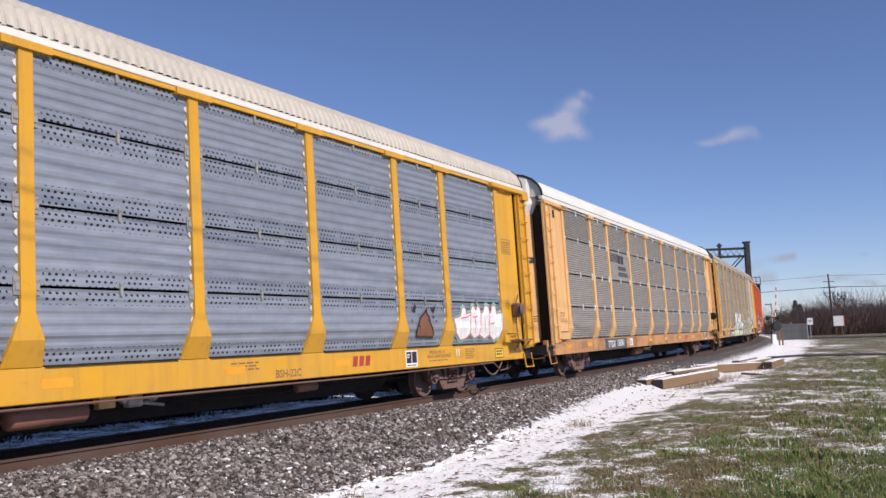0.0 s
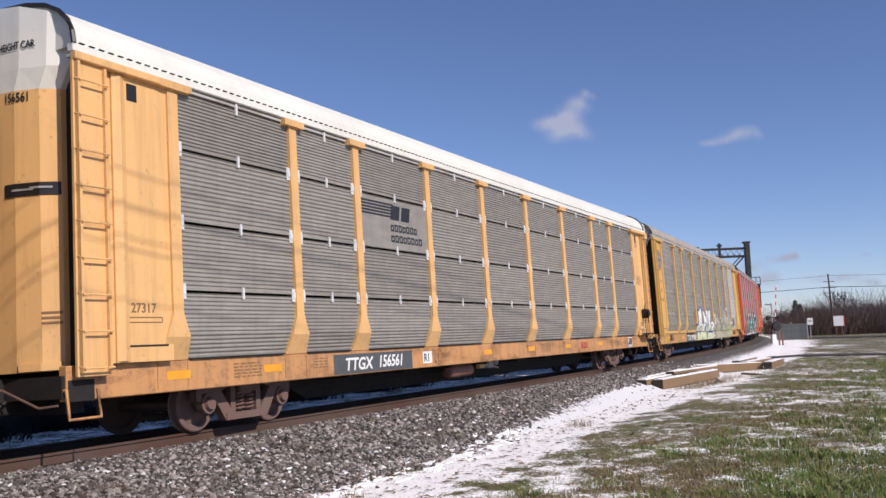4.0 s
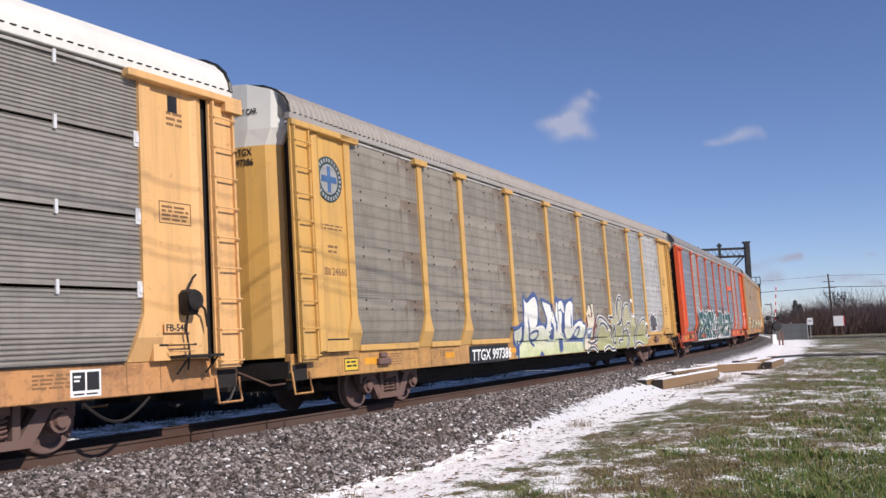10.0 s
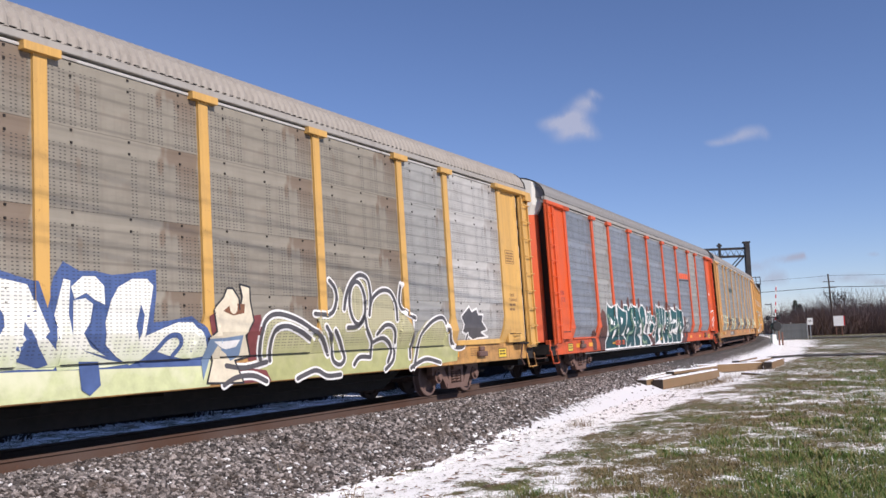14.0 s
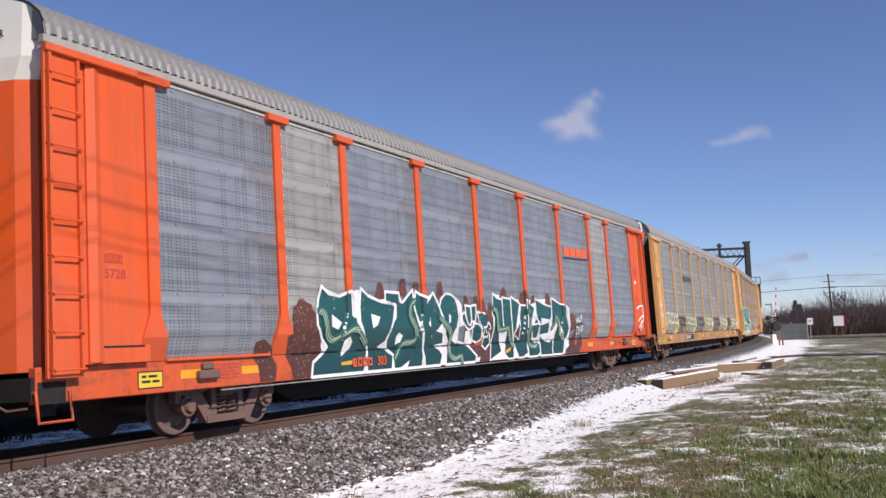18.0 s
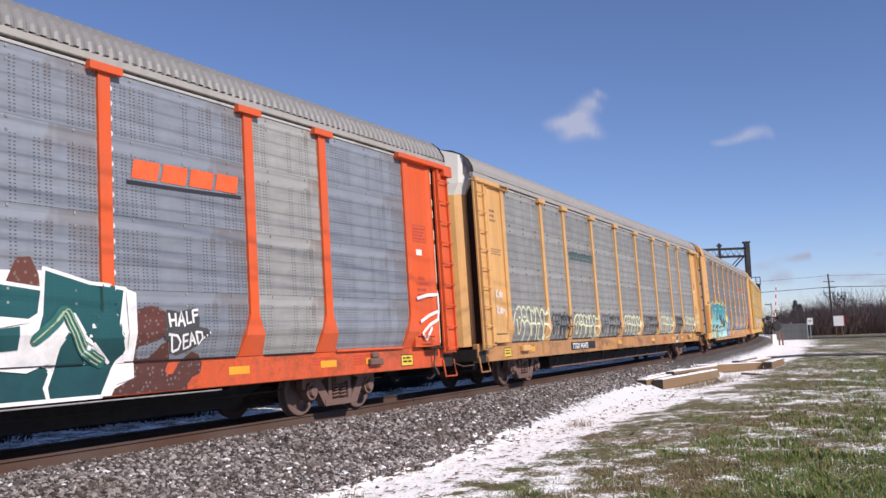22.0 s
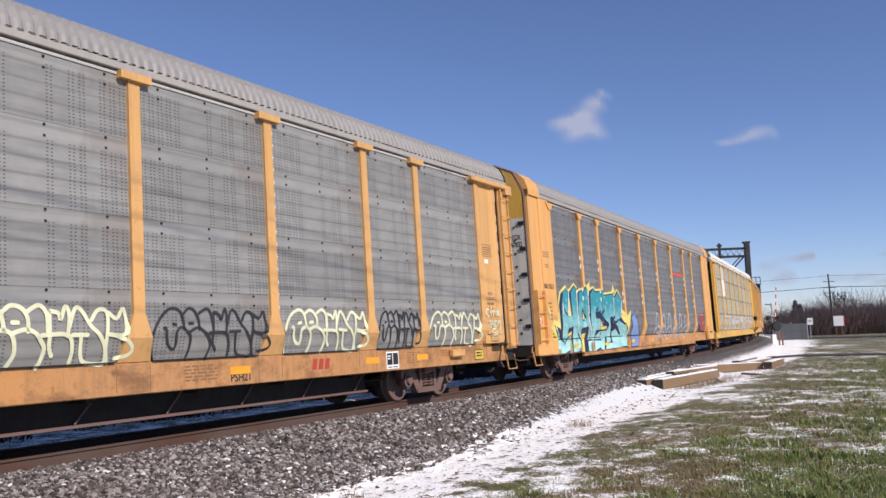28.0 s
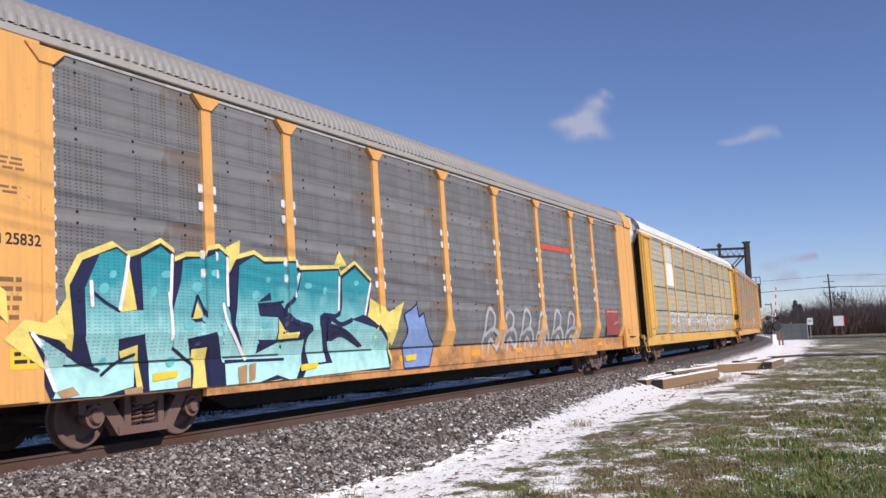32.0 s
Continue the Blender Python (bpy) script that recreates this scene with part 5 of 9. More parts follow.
    letters.append([(-7.94, 2.26), (-7.74, 2.13), (-7.40, 2.09), (-7.05, 2.19), (-7.05, 1.75), (-6.86, 1.67), (-6.67, 1.47), (-6.47, 1.22), (-6.42, 1.05), (-6.55, 0.68), (-8.21, 0.68), (-8.15, 0.93), (-7.85, 1.09), (-7.75, 1.18), (-7.94, 1.32), (-8.10, 1.56), (-8.11, 1.80), (-8.06, 2.03)])
    letters.append([(-6.68, 2.26), (-6.43, 2.12), (-5.99, 2.02), (-5.44, 1.97), (-5.55, 1.63), (-5.77, 1.27), (-5.75, 1.09), (-5.46, 0.97), (-5.52, 0.68), (-6.50, 0.68), (-6.41, 1.09), (-6.57, 1.34), (-6.75, 1.63), (-6.75, 1.92)])
    letters.append([(-5.81, 2.22), (-5.28, 2.21), (-5.25, 2.04), (-5.14, 2.02), (-4.96, 2.14), (-4.71, 2.29), (-4.65, 1.87), (-4.47, 1.55), (-4.29, 1.23), (-4.17, 0.86), (-4.19, 0.68), (-5.46, 0.68), (-5.45, 0.96), (-5.73, 1.11), (-5.76, 1.27), (-5.57, 1.61), (-5.44, 1.72), (-5.42, 1.96), (-5.82, 2.02)])
    letters.append([(-4.59, 2.27), (-4.33, 2.17), (-4.16, 2.14), (-4.16, 2.03), (-3.99, 2.12), (-3.82, 2.26), (-3.56, 1.95), (-3.44, 1.72), (-3.47, 1.45), (-3.39, 1.36), (-3.32, 1.13), (-3.68, 1.10), (-3.49, 1.03), (-3.35, 0.90), (-3.49, 0.68), (-4.29, 0.68), (-4.22, 0.90), (-4.28, 1.16), (-4.45, 1.46), (-4.57, 1.72), (-4.67, 1.93)])
    letters.append([(-3.56, 1.95), (-3.44, 2.14), (-3.23, 2.25), (-2.99, 2.24), (-2.78, 2.16), (-2.67, 1.97), (-2.63, 1.72), (-2.74, 1.53), (-2.86, 1.37), (-2.91, 1.24), (-2.61, 1.17), (-2.11, 1.09), (-1.62, 0.82), (-1.75, 0.68), (-3.23, 0.68), (-3.18, 0.89), (-3.06, 1.12), (-3.30, 1.35), (-3.38, 1.68)])
    plates(car, "graffiti_letter", letters, 0.009, teal, "dark teal sprayed letter")
    for pl in letters:
        edge_line(car, "graffiti_outline", pl, 0.058, 0.0135, white, "white spray outline")
    two = []
    two.append([(-0.71, 2.33), (-0.47, 2.21), (-0.17, 2.18), (-0.18, 1.58), (-0.09, 1.40), (-0.44, 1.42), (-0.31, 1.25), (-0.07, 1.08), (0.01, 0.92), (-0.49, 0.78), (-0.89, 0.68), (-0.80, 1.04), (-0.71, 1.64), (-0.69, 1.71), (-0.82, 1.80)])
    two.append([(-0.15, 2.24), (0.37, 2.20), (0.36, 1.72), (0.40, 1.45), (0.60, 1.12), (0.58, 0.68), (0.24, 0.68), (-0.12, 0.75), (0.06, 1.00), (0.08, 1.38), (-0.14, 1.40), (-0.18, 1.58)])
    two.append([(0.39, 2.27), (0.98, 2.09), (0.83, 1.85), (0.69, 1.55), (0.58, 1.29), (0.95, 1.16), (0.90, 1.72), (1.02, 2.06), (1.37, 2.05), (1.40, 1.70), (1.32, 1.37), (1.46, 1.14), (1.58, 0.79), (1.21, 0.68), (0.88, 0.68), (0.64, 0.97), (0.58, 1.20), (0.37, 1.47)])
    two.append([(1.38, 2.21), (2.00, 2.00), (1.81, 1.72), (1.70, 1.45), (2.01, 1.07), (2.36, 1.04), (2.30, 1.56), (1.79, 1.54), (2.06, 1.72), (2.33, 1.58), (2.36, 1.35), (2.43, 1.02), (2.45, 0.77), (2.21, 0.68), (1.60, 0.68), (1.60, 0.88), (1.49, 1.11), (1.32, 1.37), (1.42, 1.70)])
    two.append([(2.06, 2.25), (2.67, 2.11), (3.29, 2.04), (3.24, 1.73), (3.10, 1.65), (2.46, 1.70), (2.42, 1.54), (3.02, 1.43), (2.45, 1.31), (2.40, 1.24), (2.81, 1.11), (3.27, 1.20), (3.46, 1.02), (3.38, 0.84), (3.43, 0.68), (2.48, 0.68), (2.47, 0.98), (2.31, 1.35), (2.09, 1.86)])
    two.append([(3.31, 2.30), (3.98, 2.14), (4.55, 2.08), (4.47, 1.62), (4.61, 1.26), (4.44, 1.11), (4.22, 0.68), (3.43, 0.68), (3.40, 0.84), (3.50, 1.09), (3.54, 1.33), (3.67, 1.53), (4.01, 1.22), (4.31, 1.11), (3.94, 1.42), (3.74, 1.73), (3.51, 1.71), (3.17, 1.41), (3.27, 1.73)])
    plates(car, "graffiti_letter", two, 0.009, teal, "dark teal sprayed letter")
    for pl in two:
        edge_line(car, "graffiti_outline", pl, 0.048, 0.0135, white, "white spray outline")
    wedges = [[(-7.01, 2.20), (-6.76, 2.20), (-6.77, 1.84), (-6.78, 1.62), (-6.99, 1.75)], [(-7.67, 1.76), (-7.36, 1.61), (-7.49, 1.49), (-7.68, 1.54)], [(-7.29, 1.29), (-7.14, 1.36), (-7.03, 1.26), (-7.06, 1.14), (-7.30, 1.00), (-7.31, 1.12)], [(-6.37, 1.78), (-6.04, 1.72), (-6.15, 1.56), (-6.32, 1.50)], [(-6.09, 1.14), (-5.77, 1.27), (-5.78, 1.08)], [(-5.42, 1.33), (-5.32, 1.41), (-5.16, 1.35), (-5.21, 1.22), (-5.41, 1.17)], [(-5.29, 0.68), (-4.82, 0.84), (-4.95, 0.68)], [(-6.55, 0.68), (-6.42, 0.81), (-6.43, 0.68)]]
    wedges += [[(-4.19, 1.59), (-3.99, 1.72), (-4.11, 1.50)], [(-3.77, 1.42), (-3.44, 1.61), (-3.52, 1.43), (-3.41, 1.45), (-3.39, 1.36)], [(-3.14, 1.80), (-3.04, 1.75), (-3.06, 1.63), (-3.16, 1.57)], [(-3.37, 1.03), (-3.20, 1.02), (-3.23, 0.68), (-3.49, 0.68)], [(-2.96, 1.21), (-2.77, 1.32), (-2.69, 1.12)], [(-2.75, 2.19), (-2.51, 2.02), (-2.45, 1.53), (-2.67, 1.51), (-2.59, 1.77)], [(-2.34, 1.41), (-2.12, 1.41), (-1.88, 1.11), (-2.18, 1.06), (-2.30, 1.18)], [(-1.71, 0.78), (-1.45, 0.79), (-1.52, 0.68), (-1.77, 0.68)], [(-2.17, 1.27), (-2.04, 1.33), (-1.97, 1.16), (-2.11, 1.11)]]
    wedges += [[(-0.49, 1.47), (-0.34, 1.37), (-0.11, 1.08), (0.01, 0.82), (0.24, 0.68), (-0.87, 0.68), (-0.22, 0.87)], [(0.63, 1.05), (0.91, 0.68), (0.51, 0.68)], [(1.11, 0.68), (1.58, 0.80), (1.62, 0.68)], [(2.41, 1.70), (3.07, 1.63), (2.42, 1.52)], [(2.71, 1.08), (3.31, 1.28), (3.44, 1.14), (3.12, 1.03)], [(4.55, 2.08), (4.72, 2.03), (4.74, 0.89), (4.45, 0.82), (4.36, 0.68), (4.18, 0.68), (4.36, 0.99), (4.61, 1.27)], [(1.72, 1.43), (1.93, 1.09), (1.79, 1.13)]]
    plates(car, "graffiti_wedge", wedges, 0.0165, white, "white spray wedge")
    plates(car, "graffiti_letter", [[(1.69, 1.50), (2.23, 1.55), (2.22, 1.36), (2.18, 1.19), (1.76, 1.17), (1.78, 1.34)], [(2.31, 1.50), (2.98, 1.59), (2.98, 1.31), (2.34, 1.27)]], 0.018, teal, "dark teal sprayed bar")
    plates(car, "graffiti_wedge", [[(0.86, 1.59), (0.60, 1.29), (0.94, 1.18)]], 0.0185, brown)
    small = [[(-2.61, 1.73), (-2.36, 1.84), (-2.27, 1.69), (-2.20, 1.56), (-2.07, 1.53), (-2.04, 1.61), (-1.91, 1.63), (-1.98, 1.49), (-2.16, 1.43), (-2.32, 1.49), (-2.44, 1.60), (-2.58, 1.62)], [(-2.32, 2.00), (-2.04, 1.98), (-2.02, 1.64), (-2.09, 1.54), (-2.20, 1.57), (-2.27, 1.71)], [(-2.01, 1.99), (-1.73, 2.02), (-1.74, 1.85), (-1.83, 1.61), (-2.01, 1.63)], [(-1.67, 1.85), (-1.32, 1.81), (-1.21, 1.60), (-1.31, 1.49), (-1.45, 1.48), (-1.41, 1.26), (-1.51, 1.34), (-1.62, 1.64)], [(-1.97, 1.42), (-1.88, 1.58), (-1.66, 1.57), (-1.56, 1.41), (-1.48, 1.20), (-1.70, 1.13), (-1.92, 1.20)], [(-1.35, 1.48), (-1.05, 1.60), (-0.97, 1.47), (-1.13, 1.42), (-0.98, 1.31), (-0.86, 1.11), (-1.16, 0.96), (-1.35, 1.06), (-1.35, 1.25), (-1.05, 1.27), (-1.25, 1.35)]]
    plates(car, "graffiti_letter", small, 0.0195, teal, "small dark teal sprayed letter")
    for pl in small:
        edge_line(car, "graffiti_outline", pl, 0.05, 0.0235, white, "white spray outline")
    pale = spray("pale_green_line", (0.45, 0.55, 0.36))
    glints = [[(-8.05, 1.82), (-7.91, 1.77), (-7.86, 1.60), (-7.81, 1.41), (-7.66, 1.31), (-7.49, 1.34), (-7.25, 1.43), (-7.04, 1.49), (-6.80, 1.43), (-6.51, 1.22)], [(-4.67, 2.05), (-4.85, 1.96), (-4.88, 1.72), (-4.70, 1.53), (-4.58, 1.30), (-4.78, 1.21), (-5.13, 1.18), (-5.40, 0.92)], [(-3.58, 1.72), (-3.30, 1.54), (-3.06, 1.35), (-3.05, 1.07), (-3.03, 0.89), (-2.77, 0.80), (-2.49, 0.84), (-2.44, 0.68)], [(-0.75, 1.94), (-0.58, 1.87), (-0.55, 1.64), (-0.52, 1.44), (-0.25, 1.42), (0.04, 1.46), (0.21, 1.31), (0.43, 1.09), (0.54, 0.99)], [(1.41, 1.90), (1.59, 1.81), (1.50, 1.54), (1.42, 1.28), (1.66, 1.01), (2.00, 0.95), (2.17, 0.99)], [(3.20, 1.43), (3.46, 1.63), (3.60, 1.77), (3.72, 1.58), (3.92, 1.27), (4.18, 1.12)]]
    paint_layer(car, "graffiti_highlight", glints, 0.15, 0.0265, spray("sea_green_glow", (0.028, 0.135, 0.115)), "soft sea-green glow")
    for du, dz, w in ((0.0, 0.0, 0.022), (0.045, 0.03, 0.012), (-0.04, -0.035, 0.014)):
        paint_layer(car, "graffiti_highlight", glints, w, 0.0335, pale, "pale highlight line", du, dz, True)
    plates(car, "graffiti_highlight", [[(0.03, 0.89), (0.43, 0.98), (0.39, 0.88), (0.05, 0.82)], [(-7.31, 0.90), (-6.86, 0.93), (-6.84, 0.85), (-7.30, 0.84)]], 0.0205, spray("ochre_spray", (0.62, 0.33, 0.04)), "ochre sprayed stroke")


def piece_f(car):
    """Turquoise letters with navy sides and a lemon halo."""
    yellow = spray("lemon_spray", (0.74, 0.62, 0.16))
    navy, white = spray("navy_spray", (0.012, 0.014, 0.055)), spray("white_spray", (0.80, 0.79, 0.77))
    teal = spray("turquoise_spray", (0.46, 0.80, 0.76), (0.022, 0.27, 0.32), 0.75, 2.25, 0.45)
    top = [(-12.18, 1.52), (-11.74, 1.41), (-11.48, 1.27), (-11.55, 2.09), (-11.35, 2.42), (-11.06, 2.53), (-10.79, 2.63), (-10.56, 2.51), (-10.40, 2.56), (-10.01, 2.74), (-9.75, 2.61), (-9.75, 2.49), (-9.52, 2.58), (-9.15, 2.60), (-9.11, 2.69), (-8.82, 2.75), (-8.60, 2.63), (-8.64, 2.34), (-8.45, 2.60), (-8.01, 2.71), (-7.77, 2.61), (-6.99, 2.66), (-6.81, 2.52), (-5.66, 2.60), (-5.61, 2.47), (-5.12, 2.71), (-4.57, 2.39), (-4.77, 1.73), (-4.39, 1.57), (-4.06, 1.29), (-3.84, 0.84), (-3.90, 0.69)]
    low = [(-4.92, 0.71), (-6.99, 0.68), (-8.66, 0.68), (-10.34, 0.68), (-11.76, 0.68), (-11.88, 0.95), (-12.04, 1.27)]
    plates(car, "graffiti_halo", [[(u - (0.07 if k < 8 else -0.05 if k > 28 else 0.0), z + 0.07) for k, (u, z) in enumerate(top)] + low], 0.0045, yellow, "lemon spray halo")
    plates(car, "graffiti_halo", [[(-12.49, 1.43), (-12.22, 1.66), (-11.93, 1.62), (-11.75, 1.73), (-11.53, 2.02), (-11.46, 1.27), (-12.18, 1.50), (-11.91, 1.03)], [(-8.67, 2.77), (-8.33, 2.92), (-8.37, 2.67), (-8.55, 2.24), (-8.67, 2.32)], [(-5.84, 2.59), (-5.62, 2.93), (-5.39, 2.67)], [(-4.64, 2.08), (-3.96, 1.82), (-3.36, 2.04), (-3.63, 1.60), (-3.79, 1.16), (-4.21, 1.36), (-4.76, 1.67)], [(-12.64, 2.12), (-12.46, 1.98), (-12.44, 1.61), (-12.54, 1.71)]], 0.0038, yellow, "lemon spray flick")
    plates(car, "graffiti_outline", [top + low], 0.0075, navy, "navy spray ground")
    plates(car, "graffiti_letter", [[(-11.08, 2.51), (-10.79, 2.60), (-10.60, 2.50), (-10.66, 2.24), (-10.77, 1.78), (-10.36, 1.79), (-10.38, 2.50), (-10.01, 2.69), (-9.81, 2.57), (-9.86, 1.87), (-9.78, 1.24), (-9.40, 1.00), (-9.40, 0.71), (-10.19, 0.70), (-10.20, 1.02), (-10.34, 1.47), (-10.78, 1.41), (-10.72, 1.11), (-10.44, 1.20), (-10.47, 0.78), (-11.00, 0.69), (-11.73, 0.71), (-11.68, 0.82), (-11.88, 1.17), (-12.13, 1.49), (-11.44, 1.16), (-11.10, 1.04), (-11.31, 1.42), (-11.32, 2.06)]], 0.0115, teal, "turquoise sprayed letter")
    plates(car, "graffiti_letter", [[(-9.65, 2.20), (-9.59, 2.52), (-9.15, 2.58), (-8.80, 2.71), (-8.66, 2.61), (-8.70, 1.89), (-8.35, 1.27), (-8.07, 1.01), (-8.72, 1.02), (-8.99, 1.48), (-9.52, 1.39), (-9.38, 1.05), (-9.77, 1.25), (-9.85, 1.71)]], 0.0121, teal, "turquoise sprayed letter")
    plates(car, "graffiti_letter", [[(-8.38, 2.51), (-8.02, 2.68), (-7.77, 2.56), (-7.03, 2.62), (-6.87, 2.45), (-7.07, 2.01), (-7.31, 1.85), (-7.41, 1.96), (-7.98, 1.93), (-7.94, 1.72), (-7.48, 1.70), (-7.51, 1.34), (-7.95, 1.29), (-7.96, 1.13), (-7.45, 1.30), (-6.82, 1.33), (-6.75, 0.96), (-6.93, 0.68), (-8.66, 0.68), (-8.67, 1.00), (-8.12, 1.02), (-8.54, 1.51), (-8.46, 1.89)]], 0.0127, teal, "turquoise sprayed letter")
    plates(car, "graffiti_letter", [[(-6.80, 2.48), (-5.69, 2.56), (-5.65, 2.43), (-5.77, 1.75), (-6.32, 1.71), (-6.19, 1.33), (-6.06, 0.93), (-6.57, 0.91), (-6.72, 1.32), (-6.57, 1.53), (-7.10, 1.65), (-7.24, 1.83), (-7.00, 2.10)]], 0.0133, teal, "turquoise sprayed letter")
    plates(car, "graffiti_letter", [[(-5.60, 2.41), (-5.13, 2.64), (-4.65, 2.36), (-4.89, 1.77), (-5.34, 1.67), (-4.53, 1.51), (-4.05, 1.23), (-3.92, 0.74), (-6.74, 0.69), (-6.58, 0.88), (-5.86, 0.90), (-6.07, 1.27), (-5.81, 1.42), (-5.42, 1.36), (-4.99, 1.18), (-5.24, 1.35), (-5.75, 1.54), (-6.06, 1.59), (-6.02, 1.71), (-5.70, 1.73)]], 0.0139, teal, "turquoise sprayed letter")
    plates(car, "graffiti_counter", [[(-10.60, 2.41), (-10.48, 1.80), (-10.77, 1.76)], [(-10.74, 1.25), (-10.44, 1.33), (-10.31, 0.74), (-10.42, 0.73), (-10.47, 1.17), (-10.70, 1.16)], [(-9.36, 1.94), (-9.20, 1.71), (-9.46, 1.66)], [(-9.41, 1.24), (-9.14, 1.26), (-9.08, 0.68), (-9.38, 0.68)], [(-7.47, 1.68), (-7.28, 1.44), (-6.98, 1.46), (-7.01, 1.35), (-7.48, 1.33)], [(-7.65, 0.68), (-7.30, 0.70), (-7.36, 0.68)]], 0.0165, yellow, "lemon sprayed counter")
    paint_layer(car, "graffiti_outline", [[(-11.19, 2.01), (-11.01, 1.89), (-10.78, 1.78)], [(-11.01, 0.96), (-10.76, 1.11), (-10.48, 1.20)], [(-9.45, 1.71), (-9.35, 1.96), (-9.32, 2.00), (-9.19, 1.70), (-9.46, 1.65)], [(-11.44, 1.18), (-11.25, 1.09), (-11.06, 1.02)], [(-9.79, 1.26), (-9.57, 1.14), (-9.38, 1.00), (-9.40, 0.74)], [(-8.67, 1.04), (-8.09, 1.03), (-7.27, 1.02)], [(-6.10, 1.59), (-5.58, 1.48), (-4.95, 1.18)], [(-7.79, 1.90), (-7.35, 1.96)], [(-7.92, 1.26), (-7.48, 1.32), (-6.88, 1.34)]], 0.045, 0.0195, navy, "navy sprayed line")
    plates(car, "graffiti_outline", [[(-9.46, 1.39), (-8.98, 1.45), (-8.74, 1.00), (-8.69, 0.68), (-9.00, 0.68), (-9.09, 1.24), (-9.40, 1.26)], [(-10.78, 1.38), (-10.35, 1.45), (-10.20, 1.10), (-10.21, 0.72), (-10.31, 0.73), (-10.42, 1.32), (-10.73, 1.25)], [(-7.99, 1.94), (-7.66, 2.11), (-7.64, 1.98)], [(-7.97, 1.35), (-7.51, 1.34), (-7.85, 1.22)], [(-7.87, 0.68), (-7.44, 0.77), (-7.12, 0.68)]], 0.0155, navy, "navy spray side")
    gaps = [[(-8.64, 2.34), (-8.56, 2.06), (-8.58, 1.63), (-8.38, 1.27)], [(-6.86, 2.40), (-7.00, 2.09), (-7.27, 1.83), (-7.07, 1.63), (-6.57, 1.54), (-6.72, 1.34), (-6.74, 0.77)], [(-5.64, 2.41), (-5.73, 1.77), (-6.29, 1.71), (-6.10, 1.13)], [(-5.34, 1.66), (-5.68, 1.58), (-6.02, 1.67), (-6.02, 1.33), (-5.66, 1.40), (-5.03, 1.19)]]
    paint_layer(car, "graffiti_outline", gaps, 0.085, 0.0182, navy, "navy line between letters")
    rims = [[(-10.61, 2.50), (-10.66, 2.24), (-10.77, 1.81)], [(-9.81, 2.57), (-9.84, 2.19), (-9.87, 1.87)], [(-8.66, 2.60), (-8.68, 2.23), (-8.68, 1.89)], [(-6.87, 2.44), (-7.04, 2.06)], [(-5.67, 2.43), (-5.74, 1.85)], [(-4.63, 2.36), (-4.87, 1.77)], [(-12.13, 1.49), (-11.88, 1.17), (-11.71, 0.82)], [(-11.23, 2.14), (-11.22, 1.85)], [(-9.88, 2.03), (-9.85, 1.71), (-9.83, 1.40)], [(-8.78, 1.89), (-8.69, 1.59), (-8.43, 1.29), (-8.23, 1.06)]]
    paint_layer(car, "graffiti_rim", rims, 0.06, 0.0215, white, "white spray rim")
    spots = [(-10.87, 2.26), (-11.02, 2.07), (-9.92, 2.30), (-10.17, 2.05), (-8.99, 2.36), (-9.33, 2.14), (-7.70, 2.31), (-8.03, 2.06), (-6.63, 2.25), (-6.15, 2.17), (-5.12, 2.35), (-9.51, 1.59), (-10.99, 1.13), (-9.80, 1.08), (-7.81, 1.58)]
    plates(car, "graffiti_highlight", [loop(u, z, 0.06 + 0.05 * (k % 3) / 2, 0.055 + 0.02 * (k % 2), 9, 0.3)[:-1] for k, (u, z) in enumerate(spots)], 0.0155, spray("pale_aqua_spray", (0.13, 0.47, 0.50)), "pale aqua sprayed spot")
    plates(car, "graffiti_highlight", [[(-11.69, 0.79), (-11.45, 0.84), (-11.35, 0.73), (-11.60, 0.70)], [(-10.64, 0.75), (-10.33, 0.77), (-10.32, 0.68), (-10.63, 0.68)], [(-9.68, 0.79), (-9.41, 0.84), (-9.42, 0.71), (-9.67, 0.71)], [(-8.39, 0.94), (-8.18, 0.97), (-8.20, 0.68), (-8.38, 0.68)], [(-8.12, 0.97), (-7.96, 0.99), (-8.00, 0.73), (-8.14, 0.70)]], 0.0225, spray("tan_bare_patch", (0.40, 0.25, 0.13)), "bare tan patch left unpainted")
    plates(car, "reflective_patch", [[(-10.14, 0.93), (-9.66, 0.95), (-9.68, 0.86), (-10.13, 0.82)], [(-6.82, 0.91), (-6.30, 0.93), (-6.34, 0.83), (-6.80, 0.80)], [(-3.30, 0.94), (-2.83, 0.96), (-2.89, 0.84), (-3.29, 0.82)]], 0.0245, spray("lemon_patch", (0.78, 0.55, 0.03)), "bright yellow reflective patch")
    blue = spray("pale_blue_spray", (0.20, 0.30, 0.56))
    shape = [(-3.39, 1.78), (-3.05, 1.90), (-2.85, 2.00), (-2.79, 1.72), (-2.58, 1.82), (-2.51, 1.56), (-2.31, 1.31), (-2.03, 1.14), (-2.29, 0.68), (-3.34, 0.68), (-3.39, 1.15), (-3.25, 1.39)]
    plates(car, "graffiti_shape", [shape], 0.006, blue, "pale blue sprayed shape")
    edge_line(car, "graffiti_outline", shape, 0.035, 0.009, navy, "thin navy outline")
    ghost = spray("faded_white_spray", (0.42, 0.43, 0.45))
